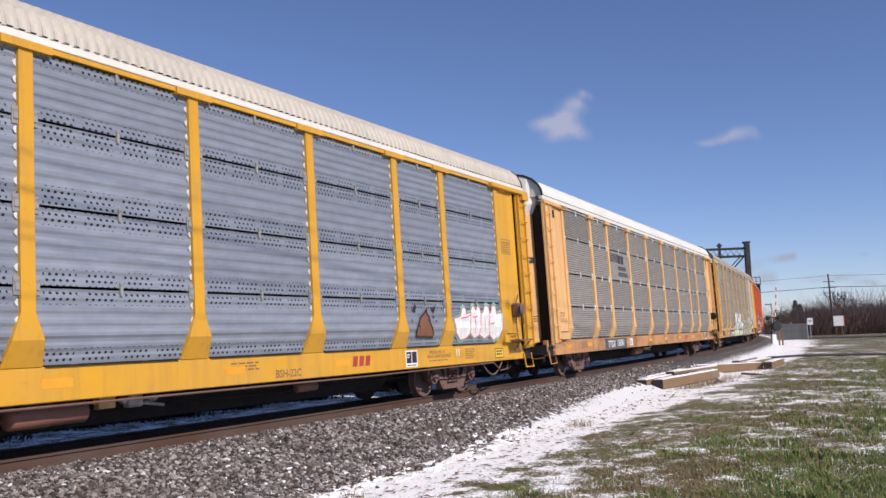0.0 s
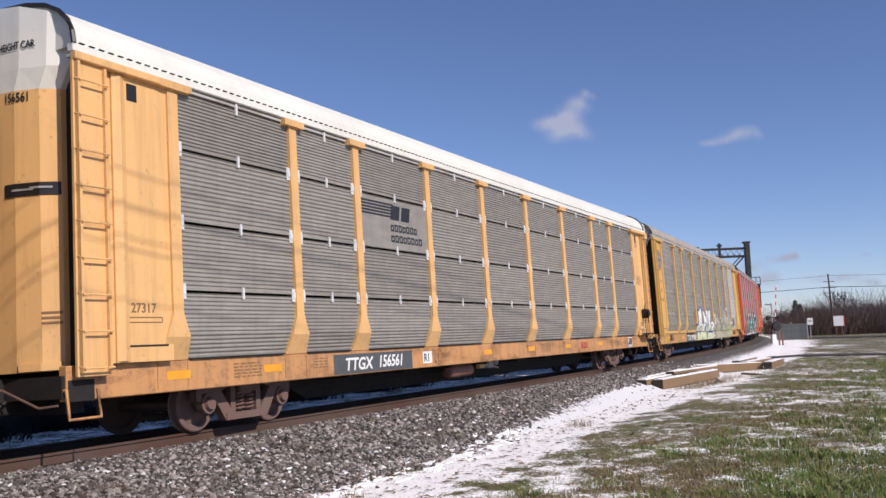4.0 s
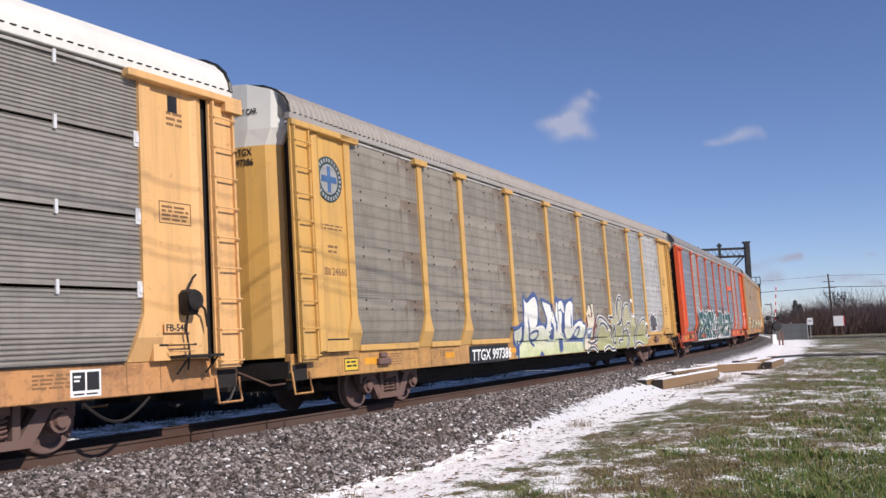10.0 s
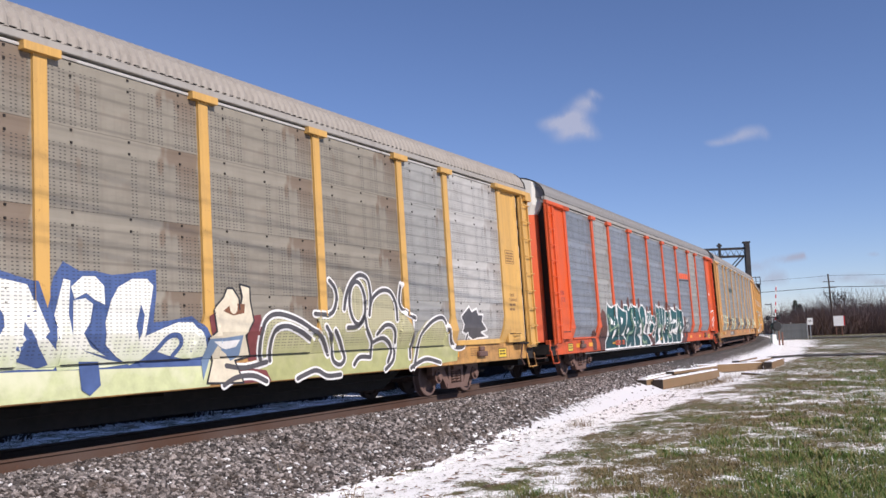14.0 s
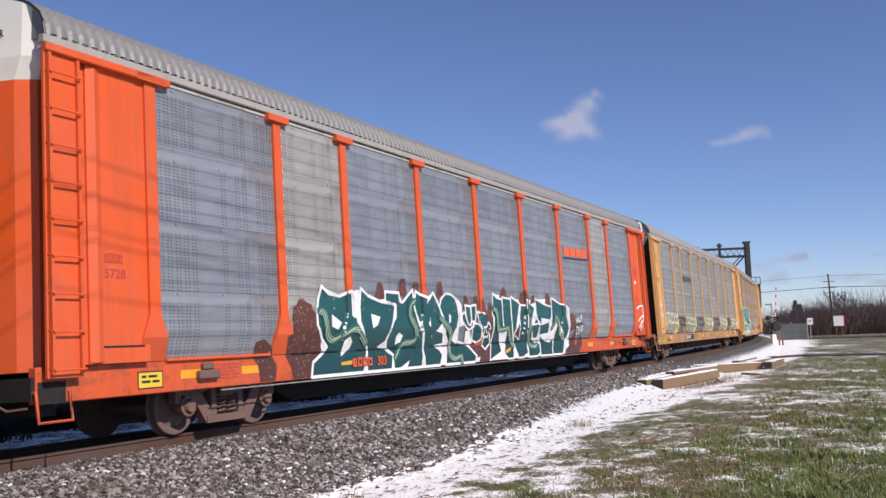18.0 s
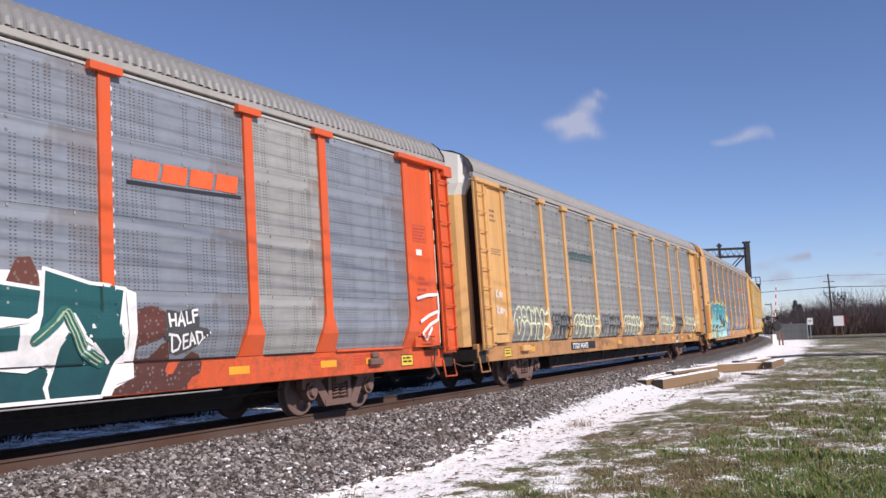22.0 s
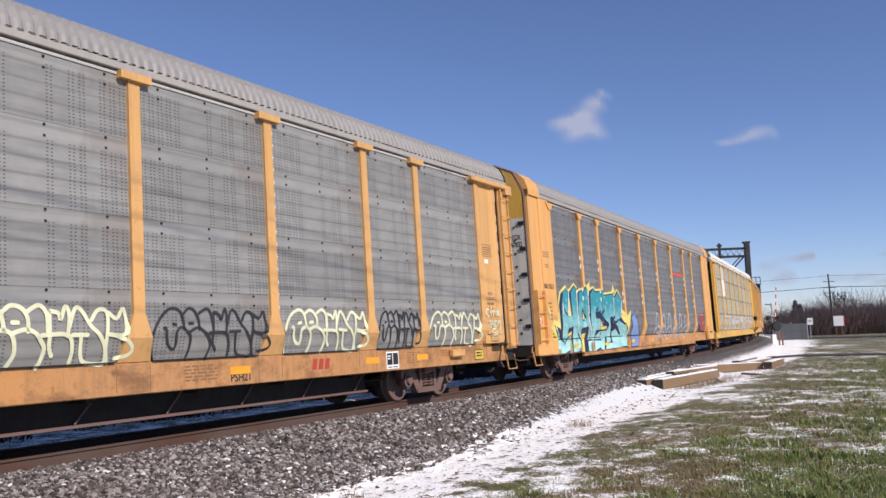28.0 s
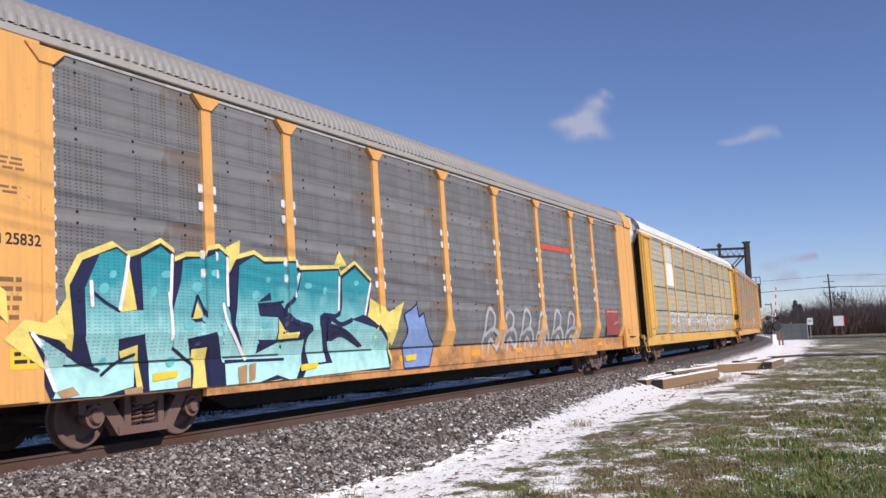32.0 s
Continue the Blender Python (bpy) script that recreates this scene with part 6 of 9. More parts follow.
    for k in range(6):
        a = 0.4 + 1.15 * k
        paint_layer(car, "graffiti_tag", [[(a, 1.0), (a + 0.1, 1.6), (a + 0.35, 1.95 - 0.06 * (k % 2)), (a + 0.65, 1.75), (a + 0.5, 1.4)], [(a + 0.1, 1.3), (a + 0.55, 1.45), (a + 0.95, 1.15), (a + 0.8, 0.95)], [(a + 0.3, 0.9), (a + 0.45, 1.2), (a + 0.75, 1.0)]], 0.10, 0.006, ghost, "faded white sprayed letters")


TAG = {
    "outer": ([(-11.43, 1.09), (-11.49, 1.25), (-11.50, 1.50), (-11.36, 1.81), (-11.18, 1.98), (-11.00, 2.01), (-10.89, 1.89), (-10.85, 1.63)], [(-10.87, 1.93), (-10.75, 2.02), (-10.60, 1.97), (-10.51, 1.82), (-10.50, 1.63)], [(-10.50, 1.94), (-10.33, 2.03), (-10.21, 1.90), (-10.19, 1.63)], [(-10.16, 1.94), (-10.03, 1.90), (-9.98, 1.82), (-9.90, 2.01), (-9.85, 1.87), (-9.88, 1.55)]),
    "inner": ([(-11.28, 1.65), (-11.22, 1.65), (-11.21, 1.49), (-11.14, 1.34), (-11.03, 1.28), (-10.99, 1.38), (-10.99, 1.56), (-10.91, 1.65), (-10.80, 1.63), (-10.70, 1.49), (-10.67, 1.27), (-10.75, 1.09)], [(-10.74, 1.58), (-10.54, 1.66), (-10.40, 1.60), (-10.28, 1.48), (-10.21, 1.33), (-10.26, 1.14), (-10.31, 1.07)], [(-10.28, 1.56), (-9.88, 1.55), (-9.76, 1.32), (-9.77, 1.11)], [(-10.18, 1.93), (-10.16, 1.40), (-10.08, 1.23)]),
    "last": ([(-9.85, 1.71), (-9.74, 1.99), (-9.63, 1.95), (-9.49, 1.71), (-9.33, 1.55), (-9.20, 1.34), (-9.17, 1.10), (-9.29, 1.06)], [(-9.64, 1.55), (-9.56, 1.15), (-9.29, 1.07)], [(-9.48, 1.79), (-9.37, 1.96), (-9.25, 1.96), (-9.17, 1.84), (-9.19, 1.39), (-9.11, 1.09)], [(-9.17, 1.92), (-9.02, 1.83), (-8.90, 1.99), (-8.85, 1.56), (-9.16, 1.56)], [(-9.15, 1.55), (-8.92, 1.50), (-8.73, 1.33), (-8.78, 1.19), (-8.99, 1.17)], [(-9.78, 1.57), (-9.53, 1.57)], [(-11.09, 1.73), (-11.02, 1.73)], [(-10.74, 1.75), (-10.65, 1.75)]),
}
TAG_BOX = [(-11.46, 1.10), (-8.72, 2.08)]


def outlined_tag(car, u0, u1, z0, z1, material, width, seed, label):
    """One throw-up of soft tall letters in a thin line, fitted into its bay."""
    rnd = random.Random(seed)
    (a, c), (b, d) = TAG_BOX
    for group in ("outer", "inner", "last"):
        st = [[(u0 + (u1 - u0) * (u - a) / (b - a) + rnd.uniform(-0.012, 0.012), z0 + (z1 - z0) * (z - c) / (d - c) + rnd.uniform(-0.012, 0.012)) for u, z in line_] for line_ in TAG[group]]
        paint_layer(car, "graffiti_tag", st, width, 0.006, material, label)


def piece_a(car):
    """A brown heap with flies, and white bubble letters in a mint halo."""
    brown, dark = spray("brown_spray", (0.20, 0.088, 0.045)), spray("black_brown_spray", (0.035, 0.022, 0.018))
    heap = [(7.69, 1.32), (7.69, 1.47), (7.78, 1.59), (7.82, 1.70), (7.98, 1.79), (8.11, 1.89), (8.12, 1.79), (8.23, 1.70), (8.24, 1.59), (8.32, 1.48), (8.41, 1.36), (8.38, 1.29)]
    plates(car, "graffiti_heap", [heap], 0.010, brown, "brown spray-painted heap")
    edge_line(car, "graffiti_outline", heap, 0.045, 0.014, dark, "dark outline")
    edge_line(car, "graffiti_outline", [(7.72, 1.55), (7.80, 1.52)], 0.04, 0.016, dark, closed=False)
    edge_line(car, "graffiti_outline", [(8.14, 1.67), (8.22, 1.62)], 0.04, 0.016, dark, closed=False)
    plates(car, "graffiti_fly", [[(7.53, 1.86), (7.59, 1.95), (7.67, 2.02), (7.68, 1.92), (7.64, 1.80), (7.55, 1.82)], [(8.32, 1.94), (8.40, 1.90), (8.49, 1.98), (8.48, 1.87), (8.39, 1.79), (8.33, 1.85)], [(7.48, 1.69), (7.53, 1.64), (7.49, 1.58)], [(8.36, 1.75), (8.45, 1.74), (8.40, 1.68)], [(8.47, 1.65), (8.56, 1.65), (8.50, 1.60)]], 0.006, dark, "dark sprayed fly")
    mint, white, pink = spray("mint_spray", (0.20, 0.52, 0.38)), spray("white_spray", (0.80, 0.79, 0.77)), spray("pink_red_spray", (0.62, 0.08, 0.12))
    word = [(9.30, 1.69), (9.63, 1.75), (9.71, 1.90), (9.81, 1.96), (9.90, 1.91), (9.95, 1.80), (10.15, 1.84), (10.21, 1.96), (10.31, 2.00), (10.41, 1.89), (10.52, 2.00), (10.64, 1.93), (10.67, 1.82), (10.81, 1.86), (10.87, 1.98), (10.99, 2.01), (11.11, 1.96), (11.14, 1.82), (11.23, 1.85), (11.27, 1.98), (11.39, 2.03), (11.49, 1.97), (11.51, 1.82), (11.81, 1.84), (11.75, 1.53), (11.66, 1.25), (11.44, 1.17), (11.16, 1.30), (10.92, 1.21), (10.62, 1.31), (10.38, 1.23), (10.14, 1.35), (9.97, 1.24), (9.69, 1.20), (9.43, 1.37)]
    plates(car, "graffiti_halo", [[(u * 1.04 - 0.42, 1.6 + (z - 1.6) * 1.16 + 0.01) for u, z in word]], 0.0045, mint, "mint spray halo")
    plates(car, "graffiti_letter", [word], 0.0105, white, "white bubble letters with mint halo")
    edge_line(car, "graffiti_outline", word, 0.022, 0.0145, pink, "pink-red outline")
    for st in ([(10.15, 1.82), (10.11, 1.59), (10.11, 1.37)], [(10.67, 1.81), (10.63, 1.54), (10.61, 1.33)], [(11.14, 1.81), (11.10, 1.53), (11.15, 1.31)], [(9.65, 1.70), (9.92, 1.72), (10.14, 1.78)], [(10.24, 1.72), (10.47, 1.74)], [(11.18, 1.57), (11.39, 1.59)], [(10.86, 1.75), (10.88, 1.37)], [(10.37, 1.70), (10.36, 1.37)]):
        edge_line(car, "graffiti_outline", st, 0.022, 0.0165, pink, closed=False)


def decorate_a(car):
    sill_marks(car, 11, (-10.2, -1.15, 2.05, 4.9), DECAL_BROWN)
    consolidated_stencil(car, 7.34)
    slanted_blocks(car, 5.44, 0.80, 3, 0.15, 0.19, 0.06, DECAL_RED, SILL, label="dark red slanted maker's mark")
    lettering(car, "BSH-22C", 3.24, 0.72, 0.13, DECAL_BROWN, SILL)
    lettering(car, "SPECIAL NO. 18", 8.32, 0.94, 0.07, DECAL_BROWN, SILL)
    lettering(car, "BRAKE BEAM REQUIRED", 8.22, 0.85, 0.07, DECAL_BROWN, SILL)
    bars(car, 8.3, 0.78, 0.8, 1, DECAL_BROWN, SILL, 0.05)
    notice(car, 12.10, 12.62, 3.34, 3.72, 1.56, 5)
    notice(car, 12.14, 12.32, 1.95, 2.15, 1.56, 2)
    hand_brake(car, YELLOW, BOGIE_STEEL)
    scallops(car, range(1, 10), CLIP_WHITE)
    panel_clips(car, ZINC_PALE, True)
    for i, u in enumerate(np.arange(-11, 11.5, 1.15)):
        part("sill_tab", cached("sill_tab", lambda: mesh_of("sill_tab", boxed(-0.05, 0.05, -SILL - 0.015, -SILL + 0.02, 1.06, 1.17), YELLOW)), None, car, at=pose(u, 0.02, 0))
    piece_a(car)
    lettering(car, "11", 9.50, 0.86, 0.16, DECAL_WHITE, SILL, "graffiti_scrawl")


def decorate_b(car):
    number_board(car, -7.95, -5.12, 0.68, 1.04, "TTGX", 0.23, BOARD_GREY, -7.6)
    lettering(car, "156561", -6.46, 0.76, 0.23, DECAL_WHITE, SILL + 0.006, lean=0.22)
    p = plate(car, "stencil_panel", -4.66, -4.26, 0.75, 1.0, DECAL_WHITE, SILL, "white plate")
    lettering(p, "R1", -4.62, 0.79, 0.17, DECAL_BLACK, SILL + 0.006)
    part("round_mark", tubed([(-3.95 + 0.17 * math.cos(a), -SILL - 0.004, 0.86 + 0.17 * math.sin(a)) for a in (0.2618 * q for q in range(25))], 0.008, 4), DECAL_BROWN, car, "thin round stencil")
    bars(car, -4.04, 0.90, 0.2, 2, DECAL_BROWN, SILL, 0.06, seed=31)
    sill_marks(car, 12, (-12.0, -9.9, -1.6, 1.2, 4.1, 7.2), DECAL_BROWN, False)
    consolidated_stencil(car, 10.72)
    slanted_blocks(car, 5.5, 0.78, 3, 0.16, 0.2, 0.06, DECAL_RED, SILL, label="dark red slanted maker's mark")
    # railway's emblem: five stripes and a slanted mark, names as bars
    bg = plate(car, "emblem_field", -7.0, -4.35, 3.10, 4.10, ZINC_RIB, SHEET + 0.001, "flat grey field")
    bm = bmesh.new()
    for i in range(5):
        box(bm, -6.98, -5.85 + 0.03 * i, -SHEET - 0.010, -SHEET - 0.005, 3.74 + i * 0.062, 3.775 + i * 0.062)
    part("emblem_stripes", bm, DECAL_BLACK, bg, "black stripes")
    slanted_blocks(bg, -5.86, 3.70, 2, 0.34, 0.30, 0.08, DECAL_BLACK, SHEET + 0.006, "emblem_mark")
    word_blocks(bg, -5.86, 3.46, 1.1, 0.15, 7, DECAL_BLACK, SHEET + 0.006)
    word_blocks(bg, -5.86, 3.24, 1.3, 0.15, 8, DECAL_BLACK, SHEET + 0.006)
    notice(car, -12.96, -12.16, 1.62, 1.70, 1.56, 1)
    lettering(car, "27317", -12.72, 1.76, 0.13, DECAL_BROWN, 1.56)
    notice(car, 12.12, 12.72, 3.02, 3.34, 1.56, 4)
    plate(car, "notice_plate", 12.12, 12.62, 1.48, 1.62, TAN, 1.60, "pale plate")
    lettering(car, "FB-548", 12.15, 1.50, 0.10, DECAL_BLACK, 1.605)
    bars(car, 12.3, 4.62, 0.3, 3, DECAL_BROWN, 1.56, 0.08)
    for u in (-12.62, 12.42):
        plate(car, "door_slot", u - 0.09, u + 0.09, 4.66, 4.90, BLACK, 1.561, "dark latch opening")
    hand_brake(car, TAN, STEEL_DARK)
    panel_clips(car, CLIP_WHITE, True)
    end_writing(car, "156561", False)
    slot = door_strip(car, "door_slot", -1.17, -0.50, 3.31, 3.48, BLACK, 0.014, "dark slot in the end door")
    for y0, y1, z in ((-1.10, -0.86, 3.40), (-0.90, -0.62, 3.38)):
        door_strip(slot, "latch_rod", y0, y1, z, z + 0.025, VALVE_GREY, 0.022, "bright latch rod")
    door_strip(car, "door_kick_plate", -1.16, -0.70, 1.06, 1.16, TAN, 0.03)
    for i in range(3):
        door_strip(car, "small_print", -1.165 + 0.02 * (i % 2), -0.98, 1.64 + 0.065 * i, 1.675 + 0.065 * i, DECAL_BROWN, 0.004)


def decorate_c(car):
    door_edge(car)
    number_board(car, -6.88, -4.58, 0.64, 1.05, "TTGX 997386", 0.26, BLACK)
    sill_marks(car, 13, (-11.42, -8.1, -4.5, -2.0, 0.85, 3.6, 6.4, 9.0), DECAL_BROWN)
    # round emblem: dark ring, white field, blue cross
    em = part("round_emblem", lathe(bmesh.new(), [(0.42, -1.572), (0.42, -1.56)], sides=36, at=(-12.48, 0, 4.20)), plain("emblem_green_black", (0.02, 0.05, 0.05), 0.5), car, "round emblem with white field and blue cross")
    part("emblem_field", lathe(bmesh.new(), [(0.28, -1.576), (0.28, -1.572)], sides=32, at=(-12.48, 0, 4.20)), ZINC_PALE, em)
    blue = plain("emblem_blue", (0.06, 0.13, 0.27), 0.5)
    part("emblem_cross", box(box(boxed(-12.53, -12.43, -1.580, -1.576, 3.96, 4.44), -12.72, -12.53, -1.580, -1.576, 4.14, 4.26), -12.43, -12.24, -1.580, -1.576, 4.14, 4.26), blue, em)
    bm = bmesh.new()
    for i in range(26):
        a = 2 * math.pi * i / 26
        c, s = math.cos(a), math.sin(a)
        prism(bm, [(-12.48 + c * r - s * w, 4.20 + s * r + c * w) for r, w in ((0.32, -0.025), (0.39, -0.025), (0.39, 0.025), (0.32, 0.025))], -1.576, -1.572)
    part("emblem_lettering", bm, ZINC_PALE, em)
    lettering(car, "24660", -12.50, 2.46, 0.14, DECAL_BROWN, 1.56)
    word_blocks(car, -12.85, 2.46, 0.32, 0.13, 4, DECAL_BROWN, 1.56)
    bars(car, -12.8, 3.34, 0.7, 2, DECAL_BROWN, 1.56, 0.06, seed=3)
    bars(car, -12.6, 2.95, 0.3, 2, DECAL_BROWN, 1.56, 0.09, seed=6)
    notice(car, 12.1, 12.6, 3.1, 3.45, 1.56, 4)
    hand_brake(car, GOLD, GOLD, False)
    deck_writing(car, 12.14, 2.26)
    kick_plates(car, GOLD, 1.20, (0, 1, 2, 8))
    bolt_heads(car, STEEL_DARK)
    end_writing(car, "997386")
    piece_c(car)


def decorate_d(car):
    door_edge(car)
    sill_marks(car, 14, (-11.3, -10.0, 6.6, 8.9, 10.3), DECAL_RED)
    bolt_heads(car, ZINC_PALE)
    scallops(car, (1, 2, 3, 4, 5, 6), CLIP_WHITE, 1)
    notice(car, 12.1, 12.62, 3.30, 3.66, 1.56, 4, None, DECAL_RED)
    plate(car, "notice_plate", 12.2, 12.42, 3.02, 3.14, DECAL_WHITE, 1.56, "small white plate")
    lettering(car, "303", -6.1, 0.80, 0.17, ORANGE, SILL + 0.036)
    word_blocks(car, -6.95, 0.80, 0.7, 0.17, 4, ORANGE, SILL + 0.036)
    word_blocks(car, -12.72, 2.40, 0.32, 0.13, 4, DECAL_RED, 1.56)
    lettering(car, "5728", -12.72, 2.20, 0.13, DECAL_RED, 1.56)
    for i in range(4):
        slanted_blocks(car, 4.70 + 0.54 * i, 3.62 + 0.01 * i, 1, 0.47, 0.27, 0.1, spray("orange_band", (0.78, 0.12, 0.03)), SHEET + 0.004, "emblem_block", "orange slanted block of the railway's mark")
    paint_layer(car, "side_band", [[(4.62, 3.55), (5.8, 3.57), (6.9, 3.60)]], 0.06, 0.006, spray("black_spray", (0.03, 0.03, 0.035)), round_ends=False)
    part("sill_pipe", tubed([(-10.5, -SILL - 0.02, 0.62), (-2, -SILL - 0.02, 0.62), (6.4, -SILL - 0.02, 0.62)], 0.011, 6), VALVE_GREY, car, "pale pipe along the sill")
    hand_brake(car, ORANGE, ORANGE, False)
    deck_writing(car, 12.14, 2.5, DECAL_RED)
    kick_plates(car, ORANGE, 1.13, (0, 8))
    end_writing(car, "303153")
    piece_d(car)
    white = spray("white_spray", (0.80, 0.79, 0.77))
    plates(car, "graffiti_ground", [[(5.28, 1.81), (5.45, 1.79), (5.49, 1.77), (5.69, 1.82), (5.84, 1.84), (5.91, 1.70), (5.90, 1.56), (6.06, 1.54), (6.14, 1.46), (6.00, 1.36), (5.88, 1.28), (5.70, 1.21), (5.51, 1.16), (5.38, 1.20), (5.34, 1.37), (5.25, 1.39), (5.22, 1.48), (5.28, 1.53), (5.25, 1.65)]], 0.0065, spray("dark_grey_halo", (0.06, 0.06, 0.062)), "dark grey spray round the words")
    words = [[(5.31, 1.76), (5.34, 1.56)], [(5.43, 1.76), (5.44, 1.57)], [(5.32, 1.65), (5.45, 1.67)], [(5.48, 1.57), (5.54, 1.78), (5.61, 1.57)], [(5.50, 1.64), (5.60, 1.66)], [(5.64, 1.79), (5.66, 1.61), (5.74, 1.63)], [(5.76, 1.80), (5.78, 1.62)], [(5.76, 1.80), (5.87, 1.81)], [(5.76, 1.72), (5.87, 1.74)], [(5.36, 1.46), (5.42, 1.22)], [(5.30, 1.46), (5.47, 1.44), (5.55, 1.35), (5.53, 1.25), (5.42, 1.21)], [(5.58, 1.45), (5.63, 1.25), (5.73, 1.28)], [(5.58, 1.44), (5.68, 1.46)], [(5.61, 1.35), (5.69, 1.37)], [(5.75, 1.28), (5.73, 1.48), (5.85, 1.31)], [(5.74, 1.36), (5.81, 1.37)], [(5.82, 1.50), (5.91, 1.31), (5.98, 1.39), (5.94, 1.48), (5.82, 1.49)], [(6.00, 1.40), (6.02, 1.41)], [(6.05, 1.43), (6.07, 1.44)], [(6.10, 1.47), (6.12, 1.48)]]
    paint_layer(car, "graffiti_scrawl", words, 0.036, 0.0125, white, "white sprayed words HALF DEAD", round_ends=False)
    paint_layer(car, "graffiti_scrawl", [[(12.05, 2.10), (12.5, 2.18), (12.92, 2.2), (12.92, 1.85), (12.5, 1.75), (12.15, 1.62)], [(12.92, 1.85), (12.85, 1.66), (12.5, 1.55), (12.2, 1.38), (12.35, 1.25), (12.6, 1.5)]], 0.07, 0.045, spray("white_spray", (0.80, 0.79, 0.77)), "white scrawl", round_ends=False)


def decorate_e(car):
    door_edge(car)
    rail = part("belly_rail", boxed(-7.6, 7.6, -1.06, -1.0, 0.285, 0.325), BOGIE_STEEL, car, "brown steel rail under the deck")
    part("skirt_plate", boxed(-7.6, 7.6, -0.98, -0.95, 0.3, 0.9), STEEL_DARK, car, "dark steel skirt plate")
    for u in np.arange(-7.2, 7.3, 1.6):
        part("gusset", tubed([(u, -1.02, 0.33), (u + 0.35, -1.02, 0.68)], 0.016, 4), BOGIE_STEEL, rail)
    number_board(car, -6.88, -4.42, 0.76, 1.0, "TTGX 942475", 0.17, BLACK)
    lettering(car, "R1", -3.2, 0.80, 0.16, DECAL_BLACK, SILL)
    sill_marks(car, 15, (-10.4, -1.7, 3.3, 7.0, 8.9), DECAL_BROWN)
    lettering(car, "PSH21", 3.3, 0.72, 0.13, DECAL_BLACK, SILL)
    slanted_blocks(car, 5.34, 0.80, 3, 0.13, 0.19, 0.05, DECAL_RED, SILL, label="dark red slanted maker's mark")
    consolidated_stencil(car, 7.72)
    word_blocks(car, -6.72, 3.52, 2.4, 0.27, 8, GREEN_LOGO, SHEET + 0.004)
    bars(car, -12.7, 4.35, 0.35, 3, DECAL_BROWN, 1.56, 0.12, seed=8)
    bars(car, -12.75, 3.4, 0.65, 3, DECAL_BROWN, 1.56, 0.06, seed=9)
    notice(car, 12.08, 12.56, 3.2, 3.5, 1.56, 4)
    plate(car, "notice_plate", 12.16, 12.36, 3.03, 3.13, DECAL_WHITE, 1.56, "small white plate")
    deck_writing(car, 12.14, 2.26)
    for u in (-11.05, 10.3):
        part("jacking_pad", boxed(u, u + 0.55, -SILL - 0.12, -SILL, 0.84, 1.0, bevel=0.02), AMBER, car)
    bolt_heads(car, STEEL_DARK, 0.1)
    scallops(car, (0, 1, 7), CLIP_WHITE, 1)
    scallops(car, (6, 7), CLIP_WHITE, 1)
    hand_brake(car, AMBER, AMBER, False)
    end_writing(car, "942475")
    pale, black = spray("pale_yellow_spray", (0.72, 0.73, 0.49)), spray("black_spray", (0.03, 0.03, 0.035))
    for i, (a, b) in enumerate(zip(POSTS, POSTS[1:])):
        m = pale if i in (0, 2, 4, 6, 8) else black
        outlined_tag(car, a + 0.30, b + (0.14 if i in (0, 1, 2) else -0.10), 1.12, 2.06 if i == 0 else 1.88, m, 0.056 if m is pale else 0.046, 30 + i, "pale yellow outlined bubble tag" if m is pale else "black outlined bubble tag")
    lines = [[(12.20, 1.92), (12.06, 1.91), (12.02, 1.82), (12.10, 1.73), (12.20, 1.78)], [(12.25, 1.80), (12.36, 1.88), (12.31, 1.95), (12.24, 1.85), (12.33, 1.75)], [(12.39, 1.90), (12.41, 1.74), (12.42, 1.84), (12.49, 1.89)], [(12.53, 1.81), (12.58, 1.89), (12.63, 1.83), (12.58, 1.74), (12.53, 1.81)], [(12.66, 1.95), (12.67, 1.74), (12.76, 1.93), (12.68, 1.83), (12.77, 1.76)], [(12.04, 1.46), (12.06, 1.63), (12.14, 1.49), (12.16, 1.65)], [(12.22, 1.46), (12.22, 1.63), (12.31, 1.62), (12.29, 1.55), (12.23, 1.54)]]
    lines += [[(12.35, 1.64), (12.35, 1.48), (12.35, 1.56), (12.43, 1.56), (12.44, 1.65), (12.44, 1.47)], [(12.50, 1.64), (12.50, 1.47), (12.59, 1.53), (12.58, 1.61), (12.50, 1.64)], [(12.65, 1.65), (12.66, 1.48)], [(12.76, 1.65), (12.69, 1.60), (12.76, 1.53), (12.69, 1.41)], [(12.31, 1.43), (12.48, 1.45)], [(12.25, 1.37), (12.31, 1.40), (12.33, 1.33), (12.26, 1.24), (12.38, 1.25)], [(12.40, 1.36), (12.44, 1.32), (12.44, 1.24), (12.39, 1.29), (12.40, 1.36)], [(12.47, 1.39), (12.50, 1.24)], [(12.59, 1.41), (12.53, 1.33), (12.56, 1.25), (12.63, 1.28), (12.55, 1.32)]]
    paint_layer(car, "graffiti_scrawl", lines, 0.042, 0.02, pale, "pale yellow scrawl", round_ends=False)
